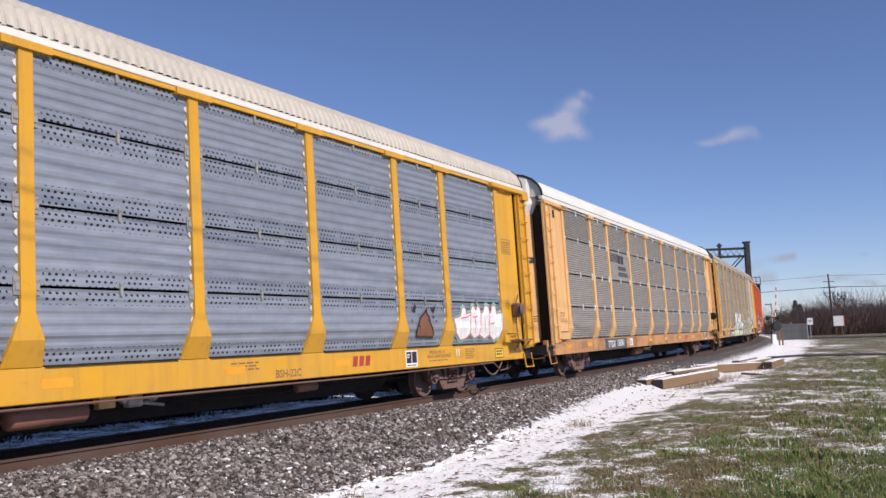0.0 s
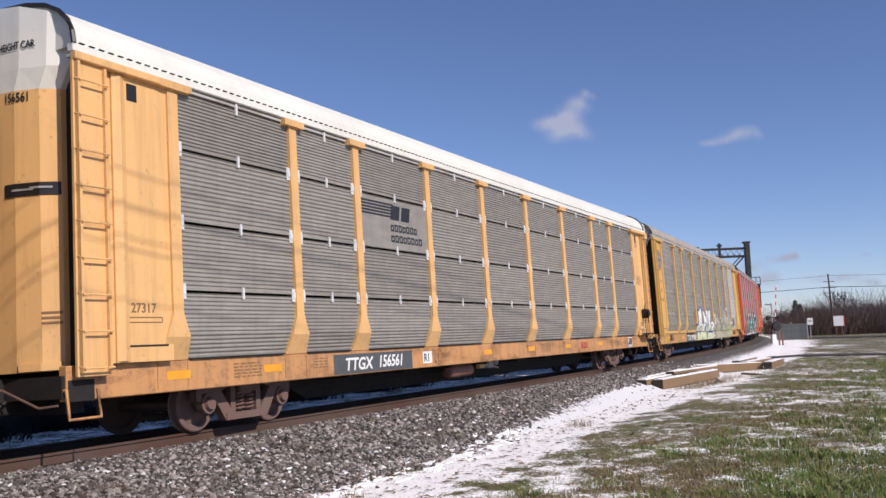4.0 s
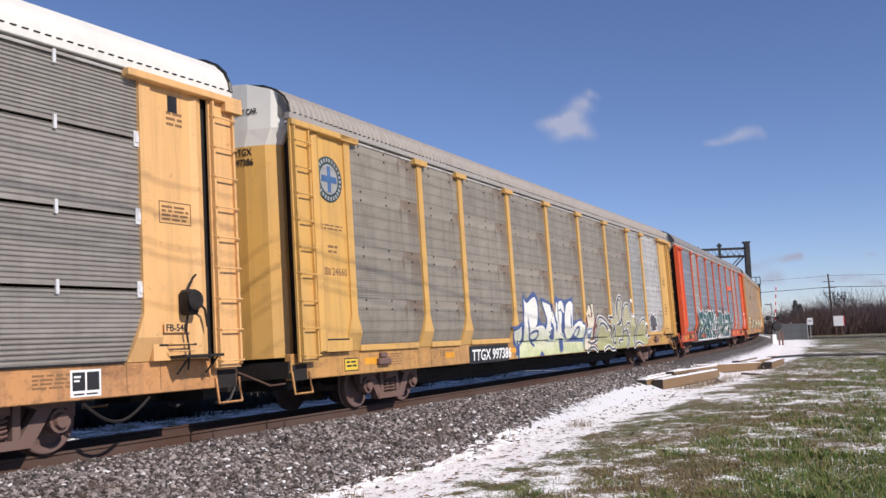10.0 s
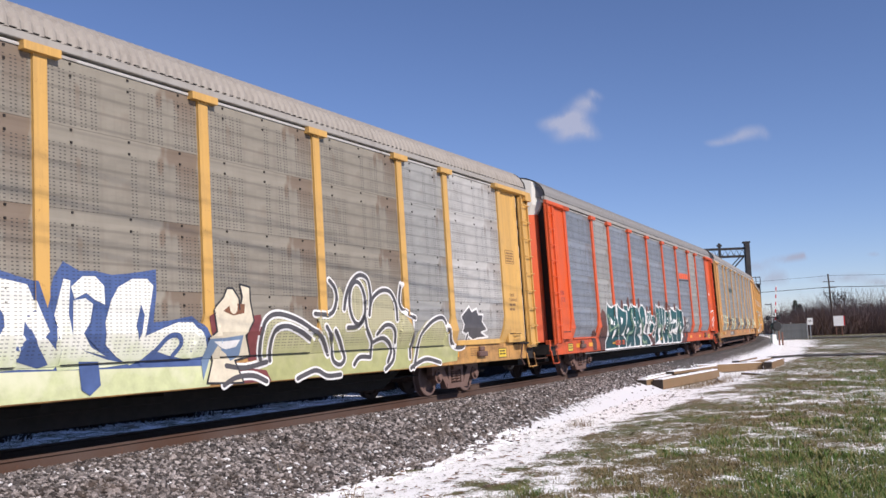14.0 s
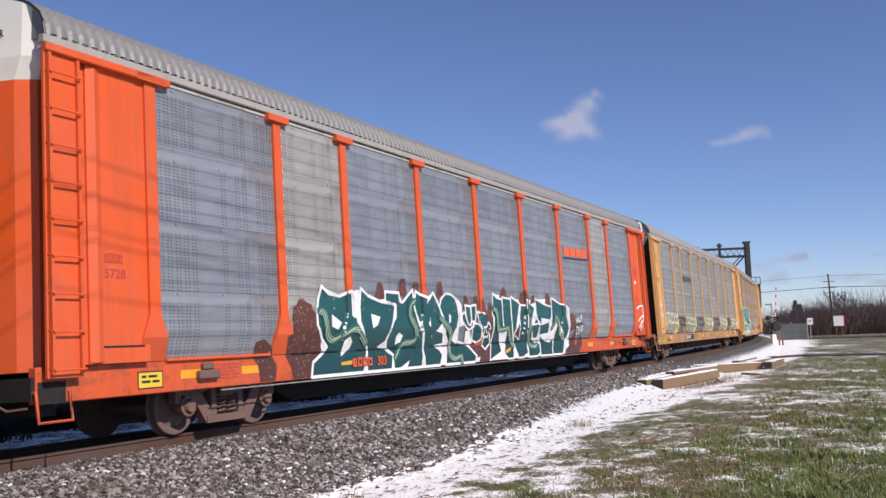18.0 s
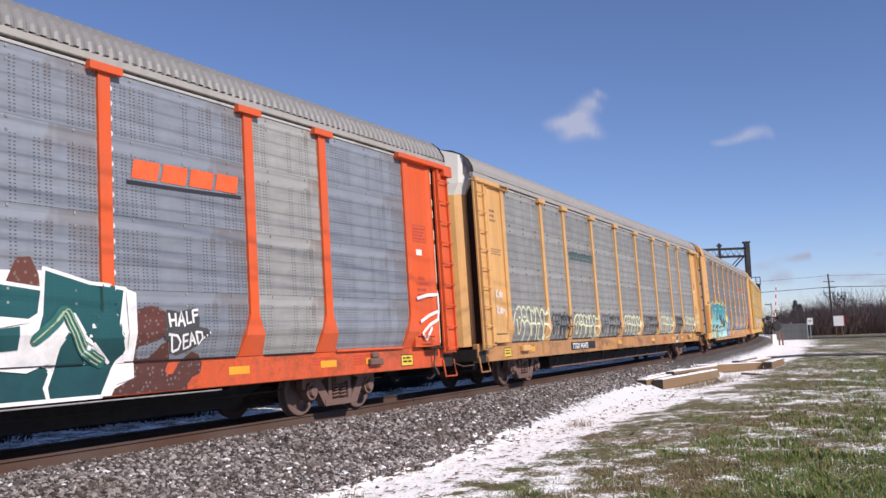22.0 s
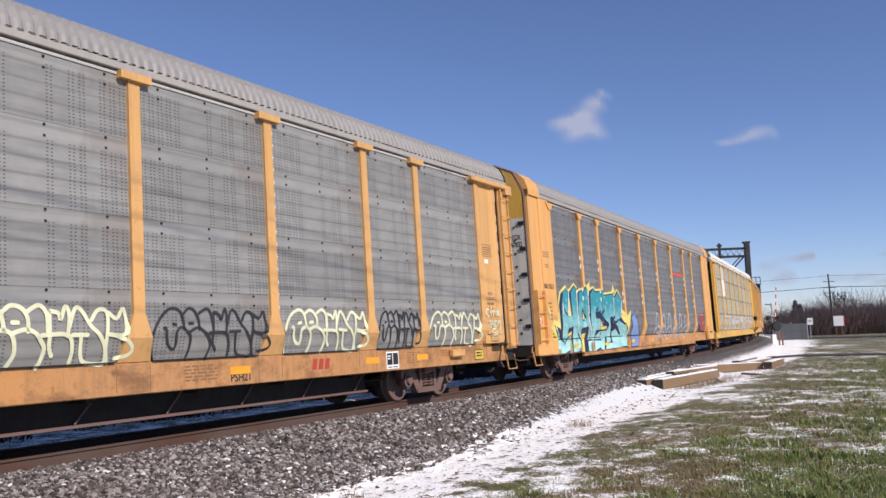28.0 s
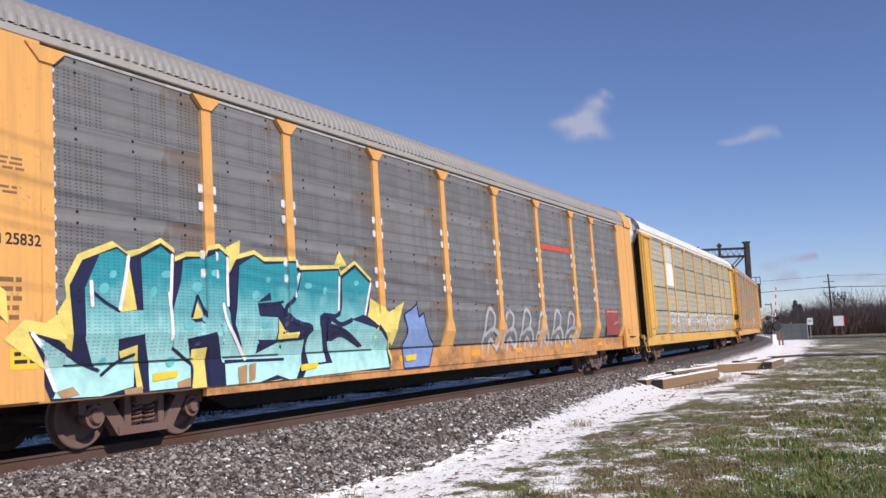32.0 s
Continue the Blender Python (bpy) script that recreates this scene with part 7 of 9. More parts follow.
    paint_layer(car, "graffiti_scrawl", [[(-12.66, 2.42), (-12.64, 2.2)], [(-12.54, 2.42), (-12.65, 2.3), (-12.54, 2.2)], loop(-12.46, 2.28, 0.04, 0.06, 8), [(-12.38, 2.4), (-12.38, 2.2)], loop(-12.3, 2.28, 0.04, 0.06, 8), [(-12.66, 2.02), (-12.64, 1.8)], [(-12.54, 2.0), (-12.65, 1.9), (-12.54, 1.8)], loop(-12.46, 1.88, 0.04, 0.06, 8), [(-12.38, 2.0), (-12.38, 1.8)], loop(-12.3, 1.88, 0.04, 0.06, 8), [(-12.22, 1.92), (-12.1, 1.85), (-12.12, 1.75)]], 0.03, 0.012, spray("white_spray", (0.80, 0.79, 0.77)), "white scrawl", round_ends=False)


def decorate_f(car):
    sill_marks(car, 16, (-9.4, -6.2, -3.5, -0.2, 2.4, 6.0, 9.2), DECAL_BROWN, False)
    lad = part("ladder", box(boxed(-END + 0.0, -END + 0.05, -1.70, -1.60, 1.0, 2.45), -13.02, -12.97, -1.70, -1.60, 1.0, 2.45), PEACH, car)
    for z in (1.12, 1.48, 1.86, 2.3):
        part("rung", tubed([(-END + 0.03, -1.68, z), (-13.0, -1.68, z)], 0.016, 6), TAN, lad)
    part("roof_cap", cached("roof_cap", lambda: roof_cap_mesh(PEACH)), None, car, "yellow end of the roof")
    part("roof_cap", cached("roof_cap", lambda: roof_cap_mesh(PEACH)), None, car, at=HALF_TURN)
    p = plate(car, "notice_plate", -12.42, -12.02, 1.08, 1.32, DECAL_WARN, 1.60, "yellow excess-height notice")
    bars(p, -12.36, 1.24, 0.3, 2, DECAL_BLACK, 1.604, 0.09)
    plate(car, "reflective_patch", -12.98, -12.45, 0.70, 0.94, DECAL_WARN, SILL, "bright yellow patch")
    lettering(car, "25832", -12.46, 2.54, 0.14, DECAL_BLACK, 1.60)
    word_blocks(car, -12.82, 2.54, 0.32, 0.13, 4, DECAL_BLACK, 1.60)
    bars(car, -12.7, 3.55, 0.5, 3, DECAL_BROWN, 1.60, 0.06, seed=21)
    bars(car, -12.6, 3.2, 0.3, 2, DECAL_BROWN, 1.60, 0.06, seed=22)
    bars(car, -12.55, 2.1, 0.3, 5, DECAL_BROWN, 1.60, 0.11, seed=23)
    part("prohibition_sign", lathe(bmesh.new(), [(0.14, -1.606), (0.14, -1.60)], sides=20, at=(-13.3, 0, 1.64)), DECAL_WHITE, car, "white disc with red ring")
    ring = part("prohibition_ring", tubed([(-13.3 + 0.115 * math.cos(a), -1.607, 1.64 + 0.115 * math.sin(a)) for a in (0.2618 * q for q in range(25))], 0.014, 5), spray("sign_red", (0.55, 0.04, 0.03)), car, "red ring with a slash")
    part("slash", tubed([(-13.38, -1.607, 1.72), (-13.22, -1.607, 1.56)], 0.012, 5), spray("sign_red", (0.55, 0.04, 0.03)), ring)
    bolt_heads(car, STEEL_DARK, 0.1)
    scallops(car, (0,), CLIP_WHITE, 1)
    cm = cached("nub", lambda: mesh_of("clip", boxed(-0.05, 0.05, -0.03, 0, -0.07, 0.07, bevel=0.02), CLIP_WHITE))
    for u in POSTS[1:9]:
        for z in (2.35, 2.62, 3.35, 3.62):
            for d in (-0.14, 0.14):
                part("clip", cm, None, car, at=pose(u + d, -SHEET, z))
    for words, z in (("TTGX", 3.86), ("967032", 3.66)):
        end_words(car, words, -1.04, z, 0.145)
    hand_brake(car, PEACH, BOGIE_STEEL, False)
    END_SKIN[:] = 1.604, 0.70
    piece_f(car)
    END_SKIN[:] = 1.564, 1.12
    plate(car, "red_panel", 9.95, 11.4, 1.16, 2.02, spray("dull_red_panel", (0.27, 0.055, 0.045)), SHEET + 0.001, "dull red painted panel")
    paint_layer(car, "graffiti_scrawl", [[(10.3, 1.3), (10.9, 1.55), (11.3, 1.6)], [(10.1, 1.95), (11.3, 1.95)]], 0.05, 0.008, spray("pink_spray", (0.55, 0.25, 0.2)), round_ends=False)
    paint_layer(car, "side_band", [[(4.5, 3.76), (5.6, 3.78), (6.8, 3.78)]], 0.14, 0.006, spray("orange_red_band", (0.62, 0.07, 0.03)), "orange-red band", round_ends=False)


def roof_cap_mesh(material):
    bm = bmesh.new()
    half = [(1.65, 5.085), (1.645, 5.26), (1.565, 5.50), (1.38, 5.70), (1.1, 5.84), (0.76, 5.985), (0.3, 6.0)]
    arch = half + [(-y, z) for y, z in reversed(half)]
    a = [bm.verts.new((-END - 0.02, y, z)) for y, z in arch]
    b = [bm.verts.new((-12.75, y, z)) for y, z in arch]
    for i in range(len(arch) - 1):
        bm.faces.new((a[i], b[i], b[i + 1], a[i + 1]))
    bm.faces.new(a)
    bm.faces.new(b[::-1])
    for y0, y1 in ((-1.645, -1.5), (1.5, 1.645)):
        box(bm, -END - 0.02, -12.75, y0, y1, 5.085, 5.23)
    return mesh_of("roof_cap", bm, material)


def decorate_g(car):
    sill_marks(car, 17, (-9.0, 0.5, 7.0), DECAL_BROWN, False)
    plate(car, "white_panel", POSTS[1] + 0.12, POSTS[2] - 0.12, 3.2, 4.2, DECAL_WHITE, SHEET + 0.001, "white advert panel")
    plate(car, "panel_head", POSTS[1] + 0.12, POSTS[2] - 0.12, 4.25, 4.9, GREY_WHITE, SHEET + 0.001)
    bubble_tag(car, -9, 9, 1.15, 1.95, 14, spray("pale_blue_white_spray", (0.6, 0.62, 0.68)), 0.08, 5, "white and blue sprayed letters")
    hand_brake(car, MUSTARD, STEEL_DARK)
    panel_clips(car, ZINC_PALE, False)


def decorate_h(car):
    sill_marks(car, 18, (-9.0, 0.5, 7.0), DECAL_BROWN, False)
    paint_layer(car, "graffiti_tag", [[(2, 1.3), (2.4, 1.9), (2.8, 1.3)], [(3.2, 1.2), (3.3, 1.9), (4.2, 1.7)]], 0.12, 0.006, spray("white_spray", (0.80, 0.79, 0.77)), "white sprayed tag")


# ---- ground ----
GROUND_Z = -0.50


def fbm(x, y, s, seed=0.0):
    return noise.fractal(Vector((x / s, y / s, seed)), 0.6, 2.1, 4)


def ground_height(x, y):
    o = offset(x, y)
    z = GROUND_Z
    if o > 0:
        z += -0.12 * max(0.0, min(1.0, (5.5 - o) / 2.0)) + 0.05 * fbm(x, y, 3.0) * min(1.0, max(0.0, (o - 4) / 3))
    return z


def ballast_edge(s):
    """How far across the line the loose stones reach."""
    return float(np.interp(s, (0, 5, 7.5, 12, 18, 40), (3.9, 3.8, 3.45, 2.95, 2.75, 2.7)))


def snow_cover(x, y):
    """0 bare to 1 white: a strip along the ballast, patches in the grass."""
    o = offset(x, y)
    n, f = fbm(x, y, 2.3, 3.0), fbm(x, y, 0.55, 7.0)
    dist = math.hypot(x, y)
    s = math.hypot(x + 5.9, y - 12.0)
    mid = float(np.interp(s, (0, 5, 7.5, 12, 18, 40), (5.0, 4.85, 4.5, 4.0, 3.85, 3.75)))
    half = float(np.interp(s, (0, 12, 18, 40), (1.08, 1.08, 1.4, 1.7)))
    strip = max(0.0, min(1.0, (half + 0.40 * n + 0.55 * f - abs(o - mid)) * 2.2 + 0.35))
    if o < 0:
        return 0.66 - max(0.0, -6.8 - o + 0.5 * n) * 1.8 + 0.5 * f + 0.3 * n
    big = fbm(x, y, 4.2, 13.0)
    patch = 0.41 + 0.50 * big + 0.42 * n + 0.62 * f - 0.034 * max(0.0, min(o, 14) - 5.0) - max(0.0, min(dist, 60) - 26) * 0.005
    return max(strip * 1.9 + 0.12 * f, patch)


def ground_material():
    k = Net("grass_earth_and_thin_snow", 0.9)
    at = k.n("ShaderNodeAttribute")
    at.attribute_name = "snow"
    green = k.ramp(k.noise(0.6, 5, 0.65), 0.43, 0.57)
    blade = k.noise(9.0, 5, 0.7)
    col = k.mix(green, (0.155, 0.112, 0.050), (0.085, 0.100, 0.026))
    col = k.mix(k.ramp(blade, 0.40, 0.7, 0, 0.65), col, (0.045, 0.042, 0.018))
    col = k.mix(k.ramp(k.noise(1.7, 5, 0.65), 0.55, 0.7, 0, 0.6), col, (0.19, 0.145, 0.08))
    edge = k.math("ADD", k.math("ADD", k.math("MULTIPLY", at.outputs["Fac"], 0.62), 0.16), k.ramp(k.noise(3.2, 5, 0.7), 0.25, 0.75, -0.30, 0.30))
    edge = k.math("ADD", edge, k.ramp(k.noise(11, 4, 0.7), 0.28, 0.72, -0.40, 0.40))
    edge = k.math("ADD", edge, k.ramp(k.noise(34, 3, 0.75), 0.3, 0.7, -0.40, 0.40))
    snow = k.ramp(edge, 0.53, 0.60)
    # dead leaves and bare specks in the snow
    snow = k.math("MULTIPLY", snow, k.ramp(k.noise(6, 6, 0.75), 0.605, 0.63, 1.0, 0.15))
    col = k.mix(snow, col, (0.95, 0.95, 0.95))
    h = k.math("ADD", k.math("MULTIPLY", snow, 0.5), k.math("MULTIPLY", blade, 0.8))
    k.bump(h, 0.45, 0.025)
    return k.colour(col)


def axis_steps(lo, hi, near_lo, near_hi, fine, grow=1.22):
    out = list(np.arange(near_lo, near_hi, fine))
    s, x = fine, near_hi
    while x < hi:
        out.append(x)
        s *= grow
        x += s
    out.append(hi)
    s, x = fine, near_lo
    left = []
    while x > lo:
        s *= grow
        x -= s
        left.append(max(x, lo))
    return sorted(left) + out


def build_ground():
    xs = axis_steps(-2500, 2500, -15, 26, 0.22)
    ys = axis_steps(-900, 4500, 7.5, 62, 0.22)
    verts = [(x, y, ground_height(x, y)) for y in ys for x in xs]
    nx = len(xs)
    faces = [(j * nx + i, j * nx + i + 1, (j + 1) * nx + i + 1, (j + 1) * nx + i) for j in range(len(ys) - 1) for i in range(nx - 1)]
    me = bpy.data.meshes.new("ground")
    me.from_pydata(verts, [], faces)
    a = me.attributes.new("snow", "FLOAT", "POINT")
    a.data.foreach_set("value", [max(0.0, min(1.18, snow_cover(x, y))) for x, y, z in verts])
    me.polygons.foreach_set("use_smooth", [True] * len(faces))
    me.materials.append(ground_material())
    tagged(new("ground", me), "brown-green winter grass with thin patchy snow", "ground", kind="structure")


build_ground()

# ---- ballast, sleepers and rails ----
def stone_material():
    k = Net("crushed_stone", 0.85)
    isl = k.n("ShaderNodeNewGeometry").outputs["Random Per Island"]
    col = k.mix(k.math("POWER", isl, 2.0), (0.016, 0.0135, 0.0135), (0.46, 0.41, 0.39))
    col = k.mix(k.ramp(isl, 0.978, 0.982), col, (0.74, 0.74, 0.75))
    col = k.mix(k.ramp(k.noise(25, 3), 0.45, 0.7, 0, 0.5), col, (0.11, 0.085, 0.07))
    col = k.mix(k.ramp(k.noise(1.3, 4, 0.65), 0.5, 0.7, 0, 0.5), col, (0.11, 0.075, 0.052))
    k.bump(k.noise(60, 3), 0.3, 0.004)
    return k.colour(col)


def bed_material():
    k = Net("stone_bed", 0.9)
    t = k.n("ShaderNodeTexVoronoi")
    t.inputs["Scale"].default_value = 26.0
    k.link(k.co, t.inputs["Vector"])
    col = k.mix(k.ramp(k.axes(t.outputs["Color"])[0], 0, 1), (0.033, 0.03, 0.028), (0.18, 0.162, 0.15))
    at = k.n("ShaderNodeAttribute")
    at.attribute_name = "snow"
    edge = k.math("ADD", at.outputs["Fac"], k.ramp(k.noise(7, 5, 0.7), 0.25, 0.75, -0.5, 0.5))
    col = k.mix(k.ramp(edge, 0.5, 0.6), col, (0.88, 0.89, 0.91))
    k.bump(t.outputs["Distance"], 1.0, 0.05)
    return k.colour(col)


STONE = stone_material()
BED = [(3.95, -1.05, 1.0), (3.45, -0.75, 0.8), (3.0, -0.56, 0.12), (2.3, -0.27, 0.0), (1.75, -0.13, 0.0), (1.1, -0.17, 0.0), (0.75, -0.17, 0.0), (0, -0.16, 0.12), (-0.75, -0.20, 0.1), (-1.25, -0.20, 0.3), (-1.6, -0.2, 0.5), (-2.8, -0.22, 0.6), (-4.2, -0.30, 0.65), (-5.4, -0.75, 0.6)]
S_END = 330.0


def sweep(name, section, material, s0, s1, step, bank=True, closed=False, snow=None):
    """A cross-section of (across, height) carried along the line."""
    verts, n = [], len(section)
    cnt = int((s1 - s0) / step)
    for i in range(cnt + 1):
        m = line_pose(s0 + (s1 - s0) * i / cnt, bank=BANK if bank else 0.0)
        verts += [tuple(m @ Vector((0, -c[0], c[1]))) for c in section]
    last = n if closed else n - 1
    faces = [(i * n + j, i * n + (j + 1) % n, (i + 1) * n + (j + 1) % n, (i + 1) * n + j) for i in range(cnt) for j in range(last)]
    if closed:
        faces += [tuple(range(n))[::-1], tuple(cnt * n + j for j in range(n))]
    me = bpy.data.meshes.new(name)
    me.from_pydata(verts, [], faces)
    if snow:
        a = me.attributes.new("snow", "FLOAT", "POINT")
        a.data.foreach_set("value", [q for i in range(cnt + 1) for q in snow(s0 + (s1 - s0) * i / cnt)])
    me.materials.append(material)
    return me


bed = tagged(new("ballast_bed", sweep("ballast_bed", BED, bed_material(), -30, S_END, 1.0, snow=lambda s: [min(1.0, c[2] + max(0.0, min(1.0, (s - 8) / 10)) * (0.5 if c[0] > 3.2 else 0.85 if c[0] > 2.8 else 0.26 if c[0] > 1.5 else 0.0)) for c in BED])), "grey crushed stone ballast with some snow", "ballast", kind="structure")

RAIL_STEEL = paint("rusty_rail_steel", (0.072, 0.035, 0.021), 0.75, 0.12, 0.3)
RAIL_SECTION = [(-0.07, -0.18), (0.07, -0.18), (0.07, -0.168), (0.012, -0.145), (0.012, -0.045), (0.036, -0.03), (0.036, -0.004), (0.028, 0.0), (-0.028, 0.0), (-0.036, -0.004), (-0.036, -0.03), (-0.012, -0.045), (-0.012, -0.145), (-0.07, -0.168)]
track = thing("railway_track", "rusty steel rails on wooden sleepers in ballast", "railway track", kind="structure")
for o in (0.7535, -0.7535):
    part("rail", sweep("rail", [(a + o, z) for a, z in RAIL_SECTION], RAIL_STEEL, -30, S_END, 1.0, closed=True), None, track, "rust-brown steel rail")
WOOD_DARK = paint("creosoted_wood", (0.075, 0.055, 0.042), 0.85, 0.4, 0.1)
tie_me = mesh_of("sleeper", boxed(-0.115, 0.115, -1.3, 1.3, -0.36, -0.182, bevel=0.01), WOOD_DARK)
for i in range(200):
    ob = part("sleeper", tie_me, None, track, at=line_pose(-8 + i * 0.55, bank=BANK))

# loose stones on the shoulder
def build_stones():
    rnd = random.Random(5)
    verts, faces = [], []
    shapes = []
    for q in range(10):
        bm = bmesh.new()
        bmesh.ops.create_icosphere(bm, subdivisions=1, radius=1)
        for v in bm.verts:
            v.co = v.co * rnd.uniform(0.72, 1.2)
        bm.verts.ensure_lookup_table()
        keep = [(tuple(v.co)) for v in bm.verts]
        fs = [tuple(v.index for v in f.verts) for f in bm.faces]
        shapes.append((keep, fs))
        bm.free()
    prof = sorted((c[0], c[1]) for c in BED)
    os_, zs_ = [c[0] for c in prof], [c[1] for c in prof]
    for i in range(62000):
        s = 3.5 + 30 * rnd.random() ** 1.7 - 6
        o = rnd.uniform(0.85, 4.4)
        calm = 1.0 if s < 9 else max(0.3, 9.0 / s - 0.25)
        if o > ballast_edge(s) + calm * (0.30 * fbm(s, o, 0.9, 2.0) + 0.22 * fbm(s, o, 0.25, 6.0)) and rnd.random() < 0.993:
            continue
        m = line_pose(s, bank=BANK)
        z = float(np.interp(o, os_, zs_))
        c = m @ Vector((0, -o, z))
        if o > 2.9:
            c.z = max(c.z, ground_height(c.x, c.y) + 0.005)
        r = 0.017 + 0.028 * rnd.random() ** 1.6
        rot = Euler((rnd.gauss(0, 0.55), rnd.gauss(0, 0.55), rnd.random() * 6.3)).to_matrix()
        sq = Vector((r * rnd.uniform(0.9, 1.75), r, r * rnd.uniform(0.45, 0.85)))
        keep, fs = shapes[rnd.randrange(10)]
        base = len(verts)
        verts.extend(tuple(c + rot @ Vector((p[0] * sq.x, p[1] * sq.y, p[2] * sq.z))) for p in keep)
        faces.extend(tuple(base + j for j in f) for f in fs)
    me = bpy.data.meshes.new("ballast_stones")
    me.from_pydata(verts, [], faces)
    me.materials.append(STONE)
    tagged(new("ballast_stones", me), "loose grey crushed stones on the ballast shoulder", "stones", kind="stuff")


build_stones()

# ---- the train ----
car_a = autorack("bright yellow autorack railcar with perforated bluish panels and cream roof", YELLOW, ZINC_ROUND, CREAM_ROOF, WHITE, 6, 0.014, "band", gaps=0.035, pipe=BOGIE_STEEL, roof_k=1.22, gear=(-0.74, 0.62, 4.6))
car_b = autorack("faded yellow autorack railcar with ribbed grey panels and white roof", TAN, ZINC_RIB, WHITE, WHITE, 15, 0.019, "tee", gaps=0.04, ribbed_roof=False, roof_k=1.25, gear=(-2.15, -0.55), sill_m=TAN_SILL, door=0.965)
car_c = autorack("golden yellow autorack railcar with stained grey panels and graffiti", GOLD, ZINC_WARM, BEIGE_ROOF, RAIL_GREY, 2, 0.006, "tee", gaps=0.004, alt={8: ZINC_LIGHT, 7: ZINC_PALE}, roof_k=1.11, sill_m=GOLD_SILL)
car_d = autorack("orange autorack railcar with bluish zinc panels and teal graffiti", ORANGE, ZINC_BLUE, DARK_ROOF, RAIL_GREY, 3, 0.008, "tee", gaps=0.004, alt={1: ZINC_PALE, 7: ZINC_PALE}, roof_k=1.15, sill_m=ORANGE_SILL)
car_e = autorack("ochre yellow autorack railcar with grey panels and outlined graffiti tags", AMBER, ZINC_GREY, GREY_ROOF, RAIL_GREY, 3, 0.008, "tee", gaps=0.004, roof_k=1.17, sill_m=AMBER_SILL)
car_f = autorack("pale orange-yellow autorack railcar with dark panels and turquoise graffiti", PEACH, ZINC_DARK, GREY_ROOF, RAIL_GREY, 3, 0.008, "wing", "panel", gaps=0.004, roof_k=1.15, sill_m=PEACH_SILL)
car_g = autorack("mustard yellow autorack railcar with yellowed panels and white roof", MUSTARD, ZINC_MUST, WHITE, WHITE, 4, 0.012, "tee", gaps=0.04, ribbed_roof=False, roof_k=1.2)
car_h = autorack("ochre autorack railcar with brownish grey panels", OCHRE, ZINC_WARM, BEIGE_ROOF, RAIL_GREY, 3, 0.01, "tee", gaps=0.01)
TRAIN = [car_a, car_b, car_c, car_d, car_e, car_f, car_g, car_h]
for dress, car in zip((decorate_a, decorate_b, decorate_c, decorate_d, decorate_e, decorate_f, decorate_g, decorate_h), TRAIN):
    dress(car)



# ---- grass, weeds and small things beside the line ----
def blade_material(name, a, b, straw, frost=2.0):
    k = Net(name, 0.7)
    isl = k.n("ShaderNodeNewGeometry").outputs["Random Per Island"]
    col = k.mix(k.ramp(isl, 0.0, 0.6), a, b)
    col = k.mix(k.ramp(isl, 0.6, 0.75), col, straw)
    if frost < 1:
        # blades dusted with snow
        col = k.mix(k.ramp(isl, frost, frost + 0.01), col, (0.80, 0.82, 0.84))
    return k.colour(col)


def blades(name, spots, material, label, category="grass", h=(0.04, 0.13), lean=0.5, seed=3, w=0.006):
    rnd = random.Random(seed)
    verts, faces = [], []
    for x, y, z, k in spots:
        a = rnd.random() * 6.283
        hh = rnd.uniform(*h) * k
        dx, dy = math.cos(a), math.sin(a)
        l = rnd.uniform(0.1, lean) * hh
        px, py = -dy * w * k, dx * w * k
        b = len(verts)
        verts += [(x - px, y - py, z - 0.01), (x + px, y + py, z - 0.01), (x + dx * l * 0.4 + px * 0.7, y + dy * l * 0.4 + py * 0.7, z + hh * 0.6), (x + dx * l * 0.4 - px * 0.7, y + dy * l * 0.4 - py * 0.7, z + hh * 0.6), (x + dx * l, y + dy * l, z + hh)]
        faces += [(b, b + 1, b + 2, b + 3), (b + 3, b + 2, b + 4)]
    me = bpy.data.meshes.new(name)
    me.from_pydata(verts, [], faces)
    me.materials.append(material)
    tagged(new(name, me), label, category, kind="stuff")


